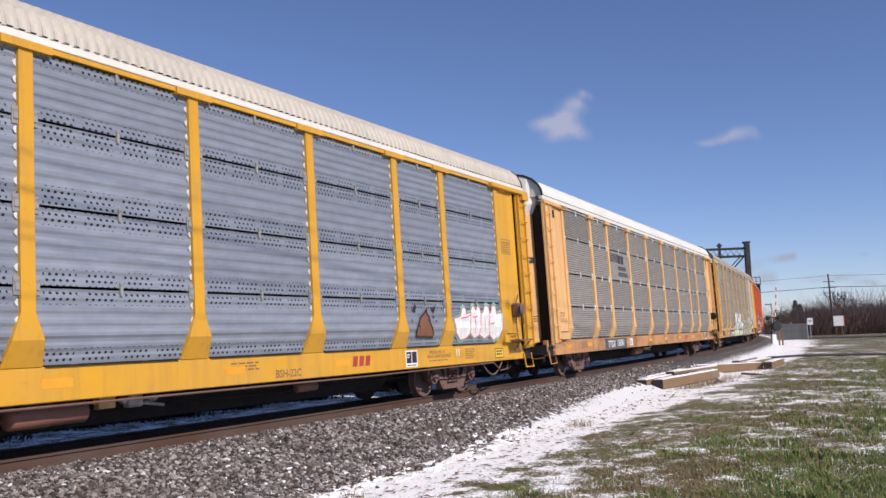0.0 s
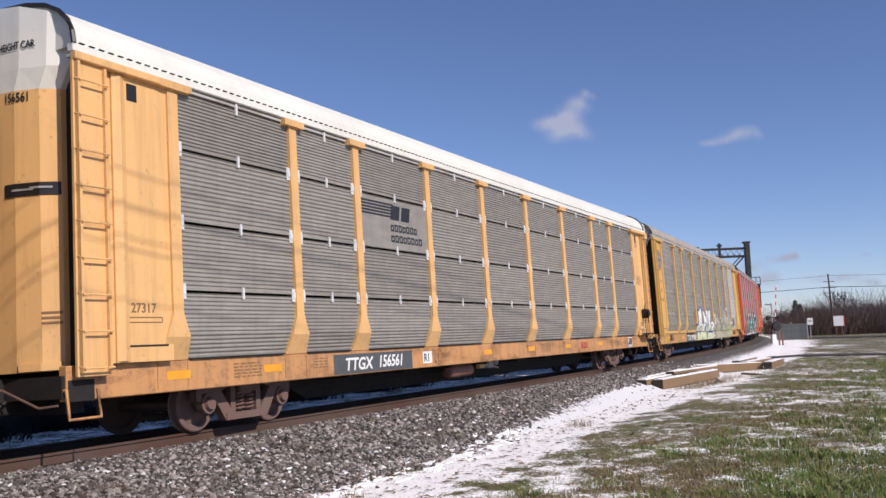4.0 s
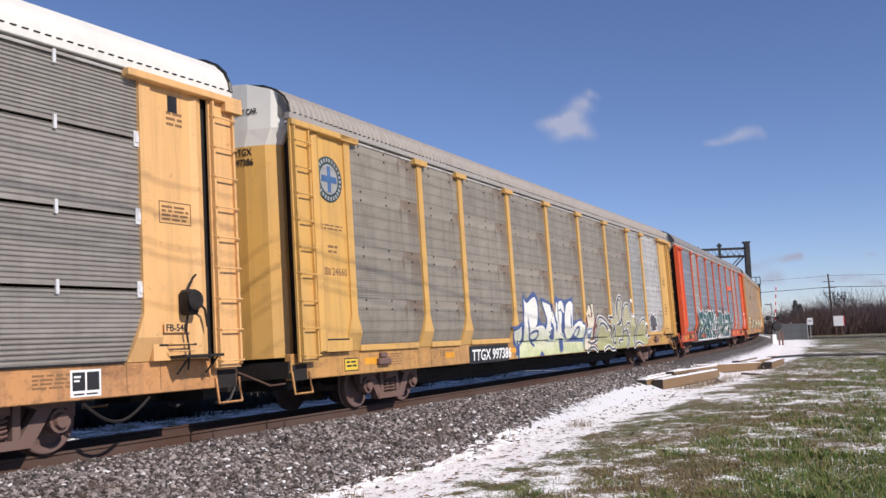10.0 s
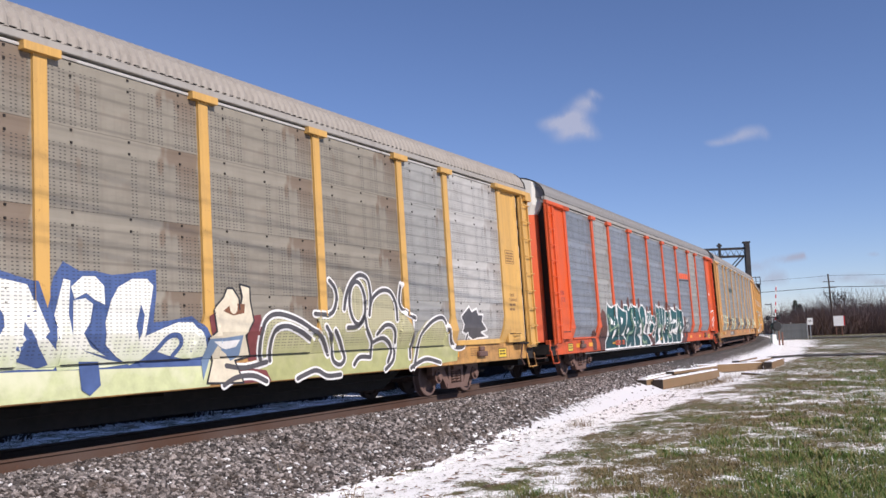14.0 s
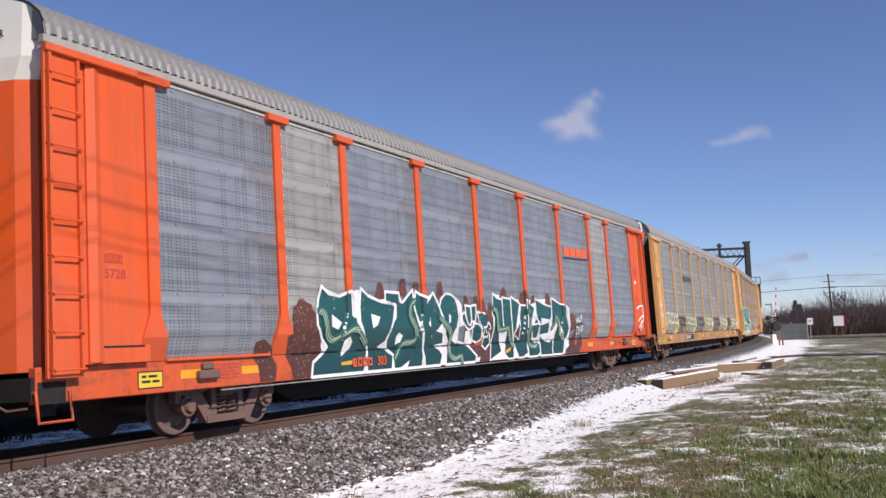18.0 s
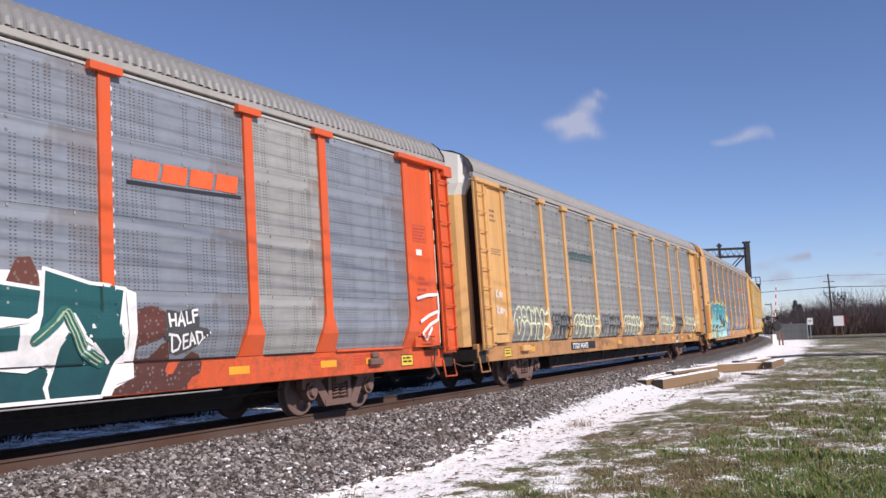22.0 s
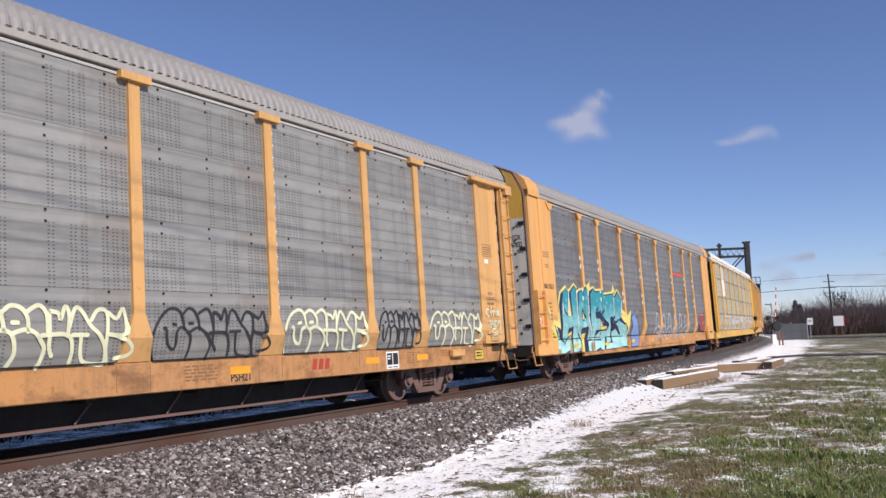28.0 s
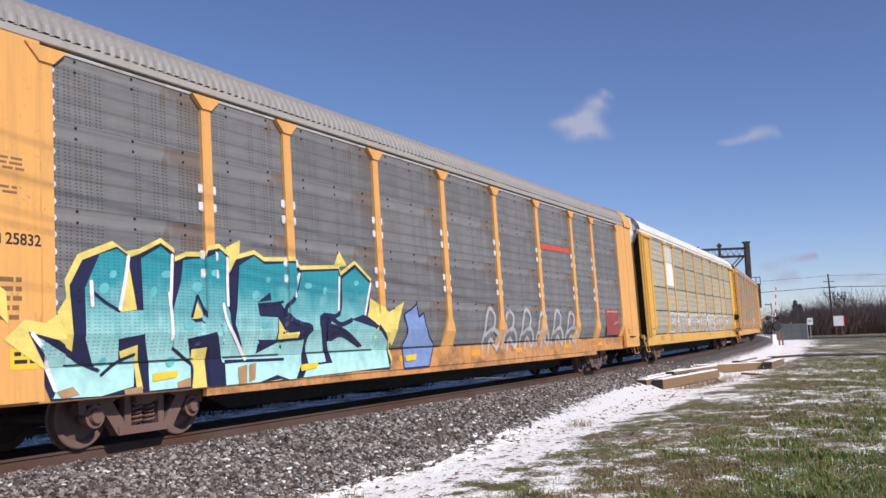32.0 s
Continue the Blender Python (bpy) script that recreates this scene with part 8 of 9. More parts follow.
def build_grass():
    """Grass in tufts: greener and taller away from the line, dry and low beside the snow."""
    rnd = random.Random(21)
    g, b = [], []
    while len(g) + len(b) < 190000:
        y = 9.0 + 38.0 * rnd.random() ** 2.3
        x = rnd.uniform(-1.5, 0.52 * y + 3)
        o = offset(x, y)
        if o < 4.3:
            continue
        c = snow_cover(x, y)
        if c > 0.46 and rnd.random() < (0.97 if c > 1.0 else min(0.80, 0.5 + 1.3 * (c - 0.46))):
            continue
        t, tall = fbm(x, y, 0.7, 11.0), fbm(x, y, 3.0, 4.0)
        if t < -0.1 and rnd.random() < 0.65:
            continue
        lush = fbm(x, y, 1.9, 5.0) * 1.0 + 0.13 * (o - 8.5) + rnd.uniform(-0.25, 0.25)
        near = min(1.0, max(0.35, (o - 4.3) / 3.0))
        size = near * (0.75 + 0.8 * max(0.0, t) + 0.5 * max(0.0, tall) + 0.5 * max(0.0, min(1.0, (o - 8.0) / 4.0)) + 0.012 * y)
        spread = rnd.uniform(0.02, 0.075)
        for i in range(rnd.randint(4, 16)):
            px, py = x + rnd.gauss(0, spread), y + rnd.gauss(0, spread)
            (g if lush > 0 else b).append((px, py, ground_height(px, py), size * rnd.uniform(0.6, 1.25)))
    green = blade_material("green_grass", (0.044, 0.098, 0.012), (0.112, 0.190, 0.030), (0.30, 0.25, 0.10), 0.975)
    straw = blade_material("straw_grass", (0.150, 0.095, 0.045), (0.125, 0.118, 0.038), (0.30, 0.22, 0.115), 0.97)
    blades("green_grass", g, green, "tufts of short green winter grass", h=(0.02, 0.085), lean=2.0, w=0.004)
    blades("dry_grass", b, straw, "tufts of dry brown and straw-coloured grass", h=(0.012, 0.055), lean=2.4, seed=4, w=0.004)
    tufts = []
    for cx, cy, n, sp in ((2.75, 18.45, 90, 0.22), (2.6, 18.8, 50, 0.2), (1.1, 17.0, 18, 0.25), (-3.0, 13.1, 120, 0.20), (-2.4, 12.4, 60, 0.25), (-1.2, 11.0, 70, 0.3), (7.9, 29.2, 300, 0.6), (8.6, 30.2, 360, 0.6), (9.4, 31.4, 360, 0.7), (10.6, 33.5, 260, 0.8), (13.2, 38.2, 160, 0.9)):
        for i in range(n):
            x, y = cx + rnd.gauss(0, sp * 0.5), cy + rnd.gauss(0, sp * 0.5)
            z = ground_height(x, y) + (0.1 if offset(x, y) < 3.2 else 0.0)
            tufts.append((x, y, z, rnd.uniform(0.5, 1.4)))
    golden = blade_material("golden_straw", (0.17, 0.115, 0.055), (0.13, 0.085, 0.04), (0.27, 0.20, 0.11))
    blades("dry_weeds", tufts, golden, "tufts of dry weeds beside the ballast", "weeds", h=(0.06, 0.22), lean=1.3, seed=8, w=0.0035)


build_grass()


# ---- settled snow among the stones, dead leaves on the snow ----
def lump(verts, faces, c, along, rx, ry, h, rnd):
    """A thin ragged cake of snow."""
    n = 11
    base = len(verts)
    d, q = Vector((along.x, along.y, 0)).normalized(), Vector((-along.y, along.x, 0)).normalized()
    rim = []
    for j in range(n):
        a = 6.2832 * j / n
        k = rnd.uniform(0.55, 1.15)
        rim.append(d * (math.cos(a) * rx * k) + q * (math.sin(a) * ry * k))
    verts.extend(tuple(c + p - Vector((0, 0, 0.03))) for p in rim)
    verts.extend(tuple(c + p * 0.8 + Vector((0, 0, h * rnd.uniform(0.6, 1.0)))) for p in rim)
    verts.append(tuple(c + Vector((0, 0, h))))
    for j in range(n):
        k = (j + 1) % n
        faces.append((base + j, base + k, base + n + k, base + n + j))
        faces.append((base + n + j, base + n + k, base + 2 * n))


def build_snow_cakes():
    rnd = random.Random(31)
    prof = sorted((c[0], c[1]) for c in BED)
    os_, zs_ = [c[0] for c in prof], [c[1] for c in prof]
    verts, faces = [], []
    for i in range(900):
        s = -3.0 + 36 * rnd.random() ** 1.5
        where = rnd.random()
        if where < 0.72 and s > 9.0:
            continue
        if where < 0.72:
            o = ballast_edge(s) + rnd.gauss(0.12, 0.20) + 0.2 * fbm(s, 0, 0.9, 2.0)
            r = rnd.uniform(0.03, 0.13)
        elif where < 0.86:
            o, r = rnd.uniform(0.98, 1.22), rnd.uniform(0.02, 0.065)
        else:
            o, r = rnd.uniform(2.2, ballast_edge(s)), rnd.uniform(0.015, 0.05)
        m = line_pose(s, bank=BANK)
        c = m @ Vector((0, -o, float(np.interp(o, os_, zs_))))
        c.z = max(c.z, ground_height(c.x, c.y) if o > 2.5 else -9.0) + 0.012
        lump(verts, faces, c, m.to_3x3() @ Vector((1, 0, 0)), r * rnd.uniform(1.0, 2.0), r * rnd.uniform(0.5, 0.9), rnd.uniform(0.004, 0.012), rnd)
    me = bpy.data.meshes.new("snow_cakes")
    me.from_pydata(verts, [], faces)
    me.materials.append(plain("settled_snow_cakes", (0.88, 0.885, 0.90), 0.9, 0, 0.05))
    tagged(new("snow_cakes", me), "thin ragged patches of snow between the ballast stones", "snow", kind="stuff")


def build_leaves():
    rnd = random.Random(41)
    verts, faces = [], []
    count = 0
    while count < 900:
        y = 9.5 + 26 * rnd.random() ** 1.6
        x = rnd.uniform(-2.5, 0.3 * y + 1)
        o = offset(x, y)
        if not 2.9 < o < 6.2 or fbm(x, y, 0.8, 19.0) < 0.0 and rnd.random() < 0.7:
            continue
        count += 1
        a, r = rnd.random() * 6.283, rnd.uniform(0.008, 0.03)
        l = r * rnd.uniform(1.2, 4.0)
        dx, dy = math.cos(a), math.sin(a)
        z = ground_height(x, y) + 0.012
        base = len(verts)
        verts += [(x - dx * l, y - dy * l, z), (x + dy * r, y - dx * r, z + r * 0.7), (x + dx * l, y + dy * l, z + 0.004), (x - dy * r, y + dx * r, z + r * 0.3)]
        faces += [(base, base + 1, base + 2), (base, base + 2, base + 3)]
    me = bpy.data.meshes.new("dead_leaves")
    me.from_pydata(verts, [], faces)
    me.materials.append(blade_material("dead_leaf", (0.05, 0.032, 0.02), (0.12, 0.062, 0.032), (0.20, 0.11, 0.055)))
    tagged(new("dead_leaves", me), "brown dead leaves and twigs lying on the snow", "leaves", kind="stuff")


build_snow_cakes()
build_leaves()

# timbers with snow on top
# End colour near black: dark grain, with the shade of the ends put in.
END_GRAIN = plain("shaded_end_grain", (0.03, 0.022, 0.016), 0.8)
TIMBER = paint("weathered_timber", (0.20, 0.122, 0.056), 0.85, 0.5, 0.15)
SNOW = plain("settled_snow", (0.82, 0.84, 0.87), 0.9, 0, 0.04)


def timber(s, o, z, length, turn, w=0.26, h=0.24, snow=True):
    m = line_pose(s, o, z) @ Matrix.Rotation(radians(turn), 4, "Z")
    t = thing("timber", "weathered squared timber with snow on its upper face", "timber", "timbers piled beside the track", m)
    part("beam", boxed(-length / 2, length / 2, -w / 2, w / 2, 0, h, bevel=0.018), TIMBER, t)
    for q in (-1, 1):
        part("end_grain", boxed(q * length / 2 - 0.02, q * length / 2 + 0.02, -w / 2 + 0.004, w / 2 - 0.004, 0.01, h - 0.004), END_GRAIN, t, "dark end grain with shade in its colour")
    if snow:
        rnd = random.Random(int(s * 100))
        bm = bmesh.new()
        n = int(length / 0.3)
        top, low = [], []
        for i in range(n + 1):
            x = -length / 2 + 0.03 + (length - 0.06) * i / n
            a, b = w / 2 - rnd.uniform(0.0, 0.05), w / 2 - rnd.uniform(0.0, 0.05)
            hh = rnd.uniform(0.012, 0.035)
            top.append([bm.verts.new((x, -a * 0.9, h + hh)), bm.verts.new((x, b * 0.9, h + hh))])
            low.append([bm.verts.new((x, -a, h + 0.001)), bm.verts.new((x, b, h + 0.001))])
        for i in range(n):
            bm.faces.new((top[i][0], top[i + 1][0], top[i + 1][1], top[i][1]))
            bm.faces.new((low[i][0], low[i + 1][0], top[i + 1][0], top[i][0]))
            bm.faces.new((low[i][1], top[i][1], top[i + 1][1], low[i + 1][1]))
        bm.faces.new((low[0][0], top[0][0], top[0][1], low[0][1]))
        bm.faces.new((low[n][0], low[n][1], top[n][1], top[n][0]))
        part("snow_cover", bm, SNOW, t, "white snow")


gz = GROUND_Z - 0.08
timber(24.2, 3.50, gz, 6.6, -5.6, 0.34, 0.32)
timber(23.7, 2.95, gz, 6.4, -3.5, 0.34, 0.34)
timber(24.8, 2.45, gz, 6.4, -1.0, 0.34, 0.34)
timber(25.8, 3.35, gz + 0.345, 4.6, -9, 0.30, 0.10)
timber(32.3, 3.60, gz, 3.4, -44, 0.32, 0.34)
timber(35.2, 5.20, gz, 4.2, -2, 0.36, 0.36)
timber(36.6, 4.30, gz, 5.2, -6, 0.34, 0.34)
timber(38.0, 3.60, gz, 5.0, -3, 0.34, 0.34)
timber(28.8, 5.05, gz, 1.6, 35, 0.16, 0.10)
timber(25.4, 4.35, gz, 1.9, 12, 0.14, 0.08)

# narrow dark track across the grass
def build_lane():
    k = Net("worn_dark_lane", 0.9)
    k.bump(k.noise(20, 4), 0.5, 0.02)
    m = k.colour(k.mix(k.ramp(k.noise(2.5, 5), 0.35, 0.65), (0.035, 0.032, 0.03), (0.10, 0.09, 0.08)))
    me = bpy.data.meshes.new("road")
    verts, faces = [], []
    n = 60
    for i in range(n + 1):
        o = 3.6 + 55.0 * i / n
        s = 48.2 + 0.8 * math.sin(o * 0.2)
        for ds in (-1.5 + 0.3 * math.sin(o * 1.7), 1.5 + 0.3 * math.sin(o * 2.3)):
            p = line(s + ds, o)
            verts.append((p.x, p.y, ground_height(p.x, p.y) + 0.06))
    faces = [(2 * i, 2 * i + 1, 2 * i + 3, 2 * i + 2) for i in range(n)]
    me.from_pydata(verts, [], faces)
    me.materials.append(m)
    tagged(new("road", me), "narrow dark worn lane across the grass", "road", kind="structure")


build_lane()


def build_road():
    """The public road that crosses the line beyond the signal."""
    k = Net("worn_asphalt", 0.85)
    k.bump(k.noise(30, 4), 0.4, 0.01)
    m = k.colour(k.mix(k.ramp(k.noise(0.8, 5), 0.35, 0.65), (0.04, 0.038, 0.036), (0.085, 0.08, 0.075)))
    a, b, n = Vector((16.0, 128.0)), Vector((118.0, 88.0)), 50
    side = (b - a).normalized()
    side = Vector((-side.y, side.x)) * 4.0
    verts = []
    for i in range(n + 1):
        p = a.lerp(b, i / n)
        for q in (p - side, p + side):
            h = 0.04 if abs(offset(q.x, q.y)) > 4 else -0.3
            verts.append((q.x, q.y, GROUND_Z + 0.05 + h))
    me = bpy.data.meshes.new("road")
    me.from_pydata(verts, [], [(2 * i, 2 * i + 1, 2 * i + 3, 2 * i + 2) for i in range(n)])
    me.materials.append(m)
    tagged(new("road", me), "grey asphalt road that crosses the railway", "road", kind="structure")


build_road()

# ---- the level crossing and what stands beyond ----
GALV = galvanised("galvanised_post", (0.45, 0.46, 0.47), "", 0.5, 0.3, 0.2)
SIGNAL_BLACK = plain("matt_black_metal", (0.015, 0.015, 0.017), 0.6)
SIGN_WHITE = plain("sign_white", (0.80, 0.80, 0.79), 0.5, 0, 0.05)
SIGN_RED = plain("sign_red_paint", (0.55, 0.03, 0.03), 0.5, 0, 0.1)
RUST_BROWN = paint("red_brown_post", (0.20, 0.09, 0.06), 0.7, 0.4, 0.3)


def crossing_signal(x, y):
    g = thing("crossing_signal", "railway crossing signal with raised red-white gate arm", "crossing signal", m=Matrix.Translation((x, y, GROUND_Z)))
    part("mast", tubed([(0, 0, 0), (0, 0, 3.9)], 0.055, 8), GALV, g)
    part("base", boxed(-0.2, 0.2, -0.25, 0.25, 0, 1.0, bevel=0.03), SIGN_WHITE, g, "white base")
    for dx in (-0.42, 0.55):
        part("lamp_target", lathe(bmesh.new(), [(0.22, -0.12), (0.22, -0.06), (0.1, -0.04)], sides=20, at=(dx, 0, 2.55)), SIGNAL_BLACK, g, "round black lamp target")
        part("lamp_hood", lathe(bmesh.new(), [(0.12, -0.4), (0.12, -0.1)], sides=14, at=(dx, 0, 2.55)), SIGNAL_BLACK, g)
    part("lamp_bar", boxed(-0.5, 0.6, -0.05, 0.05, 2.5, 2.6), SIGNAL_BLACK, g)
    part("gate_mechanism", lathe(bmesh.new(), [(0.36, -0.35), (0.46, -0.25), (0.46, 0.2), (0.36, 0.3)], sides=10, at=(0.28, 0, 1.75)), SIGNAL_BLACK, g, "dark gate mechanism")
    arm = part("gate_arm", boxed(-0.035, 0.035, -0.03, 0.03, 0, 3.6), SIGN_WHITE, g, "white arm with red bands", at=pose(0.24, 0, 1.9, 0, 5, 0))
    for i in range(5):
        part("red_band", boxed(-0.04, 0.04, -0.036, 0.036, 0.4 + i * 0.68, 0.74 + i * 0.68), SIGN_RED, arm)
    for dx, h in ((0.45, 1.3), (0.75, 1.2)):
        part("guard_post", tubed([(dx, -0.2, 0), (dx, -0.2, h)], 0.08, 8), RUST_BROWN, g, "red-brown guard post")
    part("cross_arm", boxed(-0.6, -0.06, -0.03, 0.03, 3.72, 3.80), SIGNAL_BLACK, g)


crossing_signal(30.1, 82.6)


def board(x, y, w, h, z, posts, edge=False, label="white notice board on a post", turn=0):
    g = thing("sign", label, "sign", m=Matrix.Translation((x, y, GROUND_Z)) @ Matrix.Rotation(turn, 4, "Z"))
    part("panel", boxed(-w / 2, w / 2, -0.03, 0.0, z, z + h, bevel=0.008), SIGN_WHITE, g)
    if edge:
        part("side_panel", boxed(w / 2 + 0.005, w / 2 + 0.16, -0.03, 0.1, z + 0.05, z + h), SIGN_RED, g, "red edge")
    else:
        bars(g, -w / 2 + 0.15, z + h * 0.6, w - 0.3, 2, DECAL_BLACK, 0.031, 0.16)
    for dx in posts:
        part("post", boxed(dx - 0.05, dx + 0.05, 0.002, 0.1, 0, z + h * 0.8), GALV if not edge else RUST_BROWN, g)


board(45.3, 111.5, 0.62, 0.85, 1.75, (0.0,), turn=-0.35)
board(55.1, 125.8, 1.30, 1.40, 1.45, (-0.35, 0.4), True, "white board with red edge on two posts", -0.35)


def build_screen():
    f = thing("fence", "grey corrugated metal fence beside the crossing", "fence", m=Matrix.Translation((43.2, 111.5, GROUND_Z)) @ Matrix.Rotation(-0.3, 4, "Z"))
    rib = mesh_of("fence_panel", prism(bmesh.new(), [(0, 0.02), (0.24, 0.02), (0.24, 1.95), (0, 1.95)], -0.03, 0.0), galvanised("fence_sheet", (0.13, 0.14, 0.145), "", 0.6, 0.2, 0.4))
    for i in range(15):
        part("fence_panel", rib, None, f, at=pose(-2.2 + i * 0.25, 0.03 * (i % 2), 0))
    for x in (-2.2, -0.3, 1.6):
        part("post", tubed([(x, 0.1, 0), (x, 0.1, 2.15 + (0.15 if x > 1 else 0))], 0.05, 8), GALV, f)


build_screen()


def utility_pole(x, y, h, wires):
    k = plain("pole_wood", (0.075, 0.06, 0.05), 0.85)
    g = thing("utility_pole", "dark wooden utility pole with three crossarms", "utility pole", m=Matrix.Translation((x, y, GROUND_Z)) @ Matrix.Rotation(-0.35, 4, "Z"))
    part("pole", tubed([(0, 0, 0), (-0.12, 0, h * 0.5), (-0.3, 0, h)], [0.17, 0.15, 0.12], 8), k, g)
    for z, w in ((h - 1.3, 0.9), (h - 2.3, 1.15), (h - 3.2, 0.7)):
        arm = part("crossarm", boxed(-w - 0.25, w - 0.25, -0.05, 0.05, z - 0.05, z + 0.05), k, g)
        for dx in (-0.95, -0.5, 0.5, 0.95):
            part("insulator", lathe(bmesh.new(), [(0.05, 0), (0.06, 0.02)], sides=6, at=(dx * w - 0.25, 0, z + 0.14)), SIGN_WHITE, arm)


utility_pole(64.6, 149.5, 10.1, ())


def overhead_wire(a, b, sag, r, label):
    pts = [Vector(a).lerp(Vector(b), i / 24) - Vector((0, 0, sag * 4 * (i / 24) * (1 - i / 24))) for i in range(25)]
    me = mesh_of("overhead_wire", tubed(pts, r, 4), SIGNAL_BLACK)
    tagged(new("overhead_wire", me), label, "wire", "wires on the utility poles")


for z, r in ((9.3, 0.02), (7.4, 0.045)):
    overhead_wire((64.7, 149.5, z), (-30.0, 190.0, z + 0.6), 1.2, r, "dark overhead wire running behind the train")
    overhead_wire((64.7, 149.5, z), (150.0, 112.0, z + 0.6), 1.0, r, "dark overhead wire running past bare trees")


def near_line():
    """The overhead line beside the railway that crosses above the camera; its shadow falls on the train."""
    d = Vector((0.577, 0.817, 0))
    a = Vector((0.8, 4.65, 9.45))
    side = Vector((0.817, -0.577, 0))
    for off_, dz, r in ((0.0, 0.75, 0.011), (0.28, 0.45, 0.009), (-0.1, 0.2, 0.011), (0.1, -0.1, 0.010), (-0.2, -0.5, 0.012), (0.15, -0.95, 0.010)):
        overhead_wire(a - d * 34 + side * off_ + Vector((0, 0, dz + 0.3)), a + d * 62 + side * off_ + Vector((0, 0, dz + 0.3)), 0.35, r, "dark overhead wire beside the railway")
    for q in (-34.0, 62.0):
        p = a + d * q + side * 0.35
        utility_pole(p.x, p.y, 10.4, ())


near_line()


def lift_bridge():
    """The head frame of a lift bridge over the line, far down the track."""
    k = paint("dark_bridge_steel", (0.014, 0.012, 0.014), 0.7, 0.3, 0.3)
    g = thing("bridge_tower", "dark steel lift-bridge tower with braced top girder", "bridge", m=Matrix.Translation((75.2, 240.0, GROUND_Z + 1.0)) @ Matrix.Rotation(-0.1, 4, "Z"))
    leg = part("tower_leg", boxed(5.9, 7.1, -0.9, 0.9, -1.2, 23.0), k, g)
    part("tower_leg", boxed(-7.2, -6.2, -0.9, 0.9, -1.2, 22.4), k, g)
    part("leg_cap", boxed(5.5, 7.3, -1, 1, 23.0, 23.4), k, leg)
    part("top_chord", boxed(-6.2, 5.6, -0.4, 0.4, 21.3, 21.9), k, g)
    part("bottom_chord", boxed(-6.2, 5.6, -0.4, 0.4, 19.2, 19.8), k, g)
    for i in range(8):
        x = -6.0 + i * 1.5
        part("lattice_bar", tubed([(x, 0, 19.7), (x + 0.75, 0, 21.4), (x + 1.5, 0, 19.7)], 0.1, 4), k, g)
    part("brace", tubed([(5.6, 0, 19.4), (-0.2, 0, 13.2)], 0.2, 6), k, g)
    part("brace", tubed([(4.5, 0, 19.3), (-1.2, 0, 13.4)], 0.15, 6), k, g)
    post = part("beacon_post", boxed(-1.0, -0.4, -0.3, 0.3, 14, 23.2), k, g)
    part("beacon", boxed(-1.3, -0.1, -0.5, 0.5, 22.3, 22.8), k, post)
    part("machine_house", boxed(7.2, 8.9, -2, 2, 5.5, 11.6), k, g, "dark machine house")
    part("platform", boxed(5.2, 9.0, -2.4, 2.4, 11.6, 11.9), k, g)
    for x in (5.4, 6.6, 7.8, 8.9):
        part("railing_post", boxed(x - 0.08, x + 0.08, -2.3, -2.15, 11.9, 13.6), k, g)
    part("railing", boxed(5.4, 8.9, -2.3, -2.15, 13.5, 13.7), k, g)


lift_bridge()

# ---- bare trees and thickets ----
BARK = plain("bare_twigs", (0.085, 0.062, 0.052), 0.9, 0, 0.3)
THICKET = blade_material("thicket_twigs", (0.150, 0.098, 0.080), (0.205, 0.138, 0.115), (0.27, 0.195, 0.16))
# Paler twigs for the far rank: distance haze put into the colour.
HAZE = blade_material("hazed_brown_twigs", (0.20, 0.15, 0.135), (0.25, 0.19, 0.17), (0.30, 0.235, 0.21))
# Near-black twigs: the shade behind the train is put into their colour.
BRUSH = blade_material("shaded_brush_twigs", (0.012, 0.010, 0.009), (0.017, 0.014, 0.012), (0.024, 0.02, 0.017))


def stick(verts, faces, a, b, r0, r1):
    d = (b - a).normalized()
    u = d.cross(Vector((0.3, 0.9, 0.1))).normalized()
    v = d.cross(u)
    base = len(verts)
    for p, r in ((a, r0), (b, r1)):
        for t in (0, 2.094, 4.189):
            verts.append(tuple(p + (u * math.cos(t) + v * math.sin(t)) * r))
    for j in range(3):
        faces.append((base + j, base + (j + 1) % 3, base + 3 + (j + 1) % 3, base + 3 + j))


def bare_tree(x, y, h, seed, spread=0.55, depth=5):
    rnd = random.Random(seed)
    g = thing("bare_tree", "leafless winter tree with fine twigs", "tree", "bare trees beyond the crossing", Matrix.Translation((x, y, GROUND_Z)))
    tv, tf, cv, cf = [], [], [], []

    def grow(p, d, l, r, lev):
        q = p + d * l
        stick(*((tv, tf) if lev < 2 else (cv, cf)), p, q, r, r * 0.7)
        if lev >= depth:
            return
        for i in range(3 if lev else 4):
            a = Vector((rnd.gauss(0, spread), rnd.gauss(0, spread), rnd.gauss(0.35, 0.25)))
            grow(p + d * l * rnd.uniform(0.55, 1.0), (d + a).normalized(), l * rnd.uniform(0.58, 0.8), r * 0.6, lev + 1)
    grow(Vector((0, 0, 0)), Vector((0.03, 0, 1)), h * 0.30, h * 0.016, 0)
    for nm, v, f in (("trunk", tv, tf), ("crown", cv, cf)):
        me = bpy.data.meshes.new(nm)
        me.from_pydata(v, [], f)
        me.materials.append(BARK)
        part(nm, me, None, g)


def place(px, dist):
    """World x, y at that bearing (tangent from straight ahead) and distance ahead."""
    return px * dist, dist


for i, (b, d, h) in enumerate(((0.4425, 165, 11.5), (0.47, 170, 8.5), (0.448, 168, 9.0), (0.405, 190, 7.0), (0.385, 185, 6.5), (0.50, 150, 6.0), (0.37, 210, 7.5), (0.52, 160, 7.0), (0.485, 178, 7.0))):
    x, y = place(b, d)
    bare_tree(x, y, h, 50 + i)


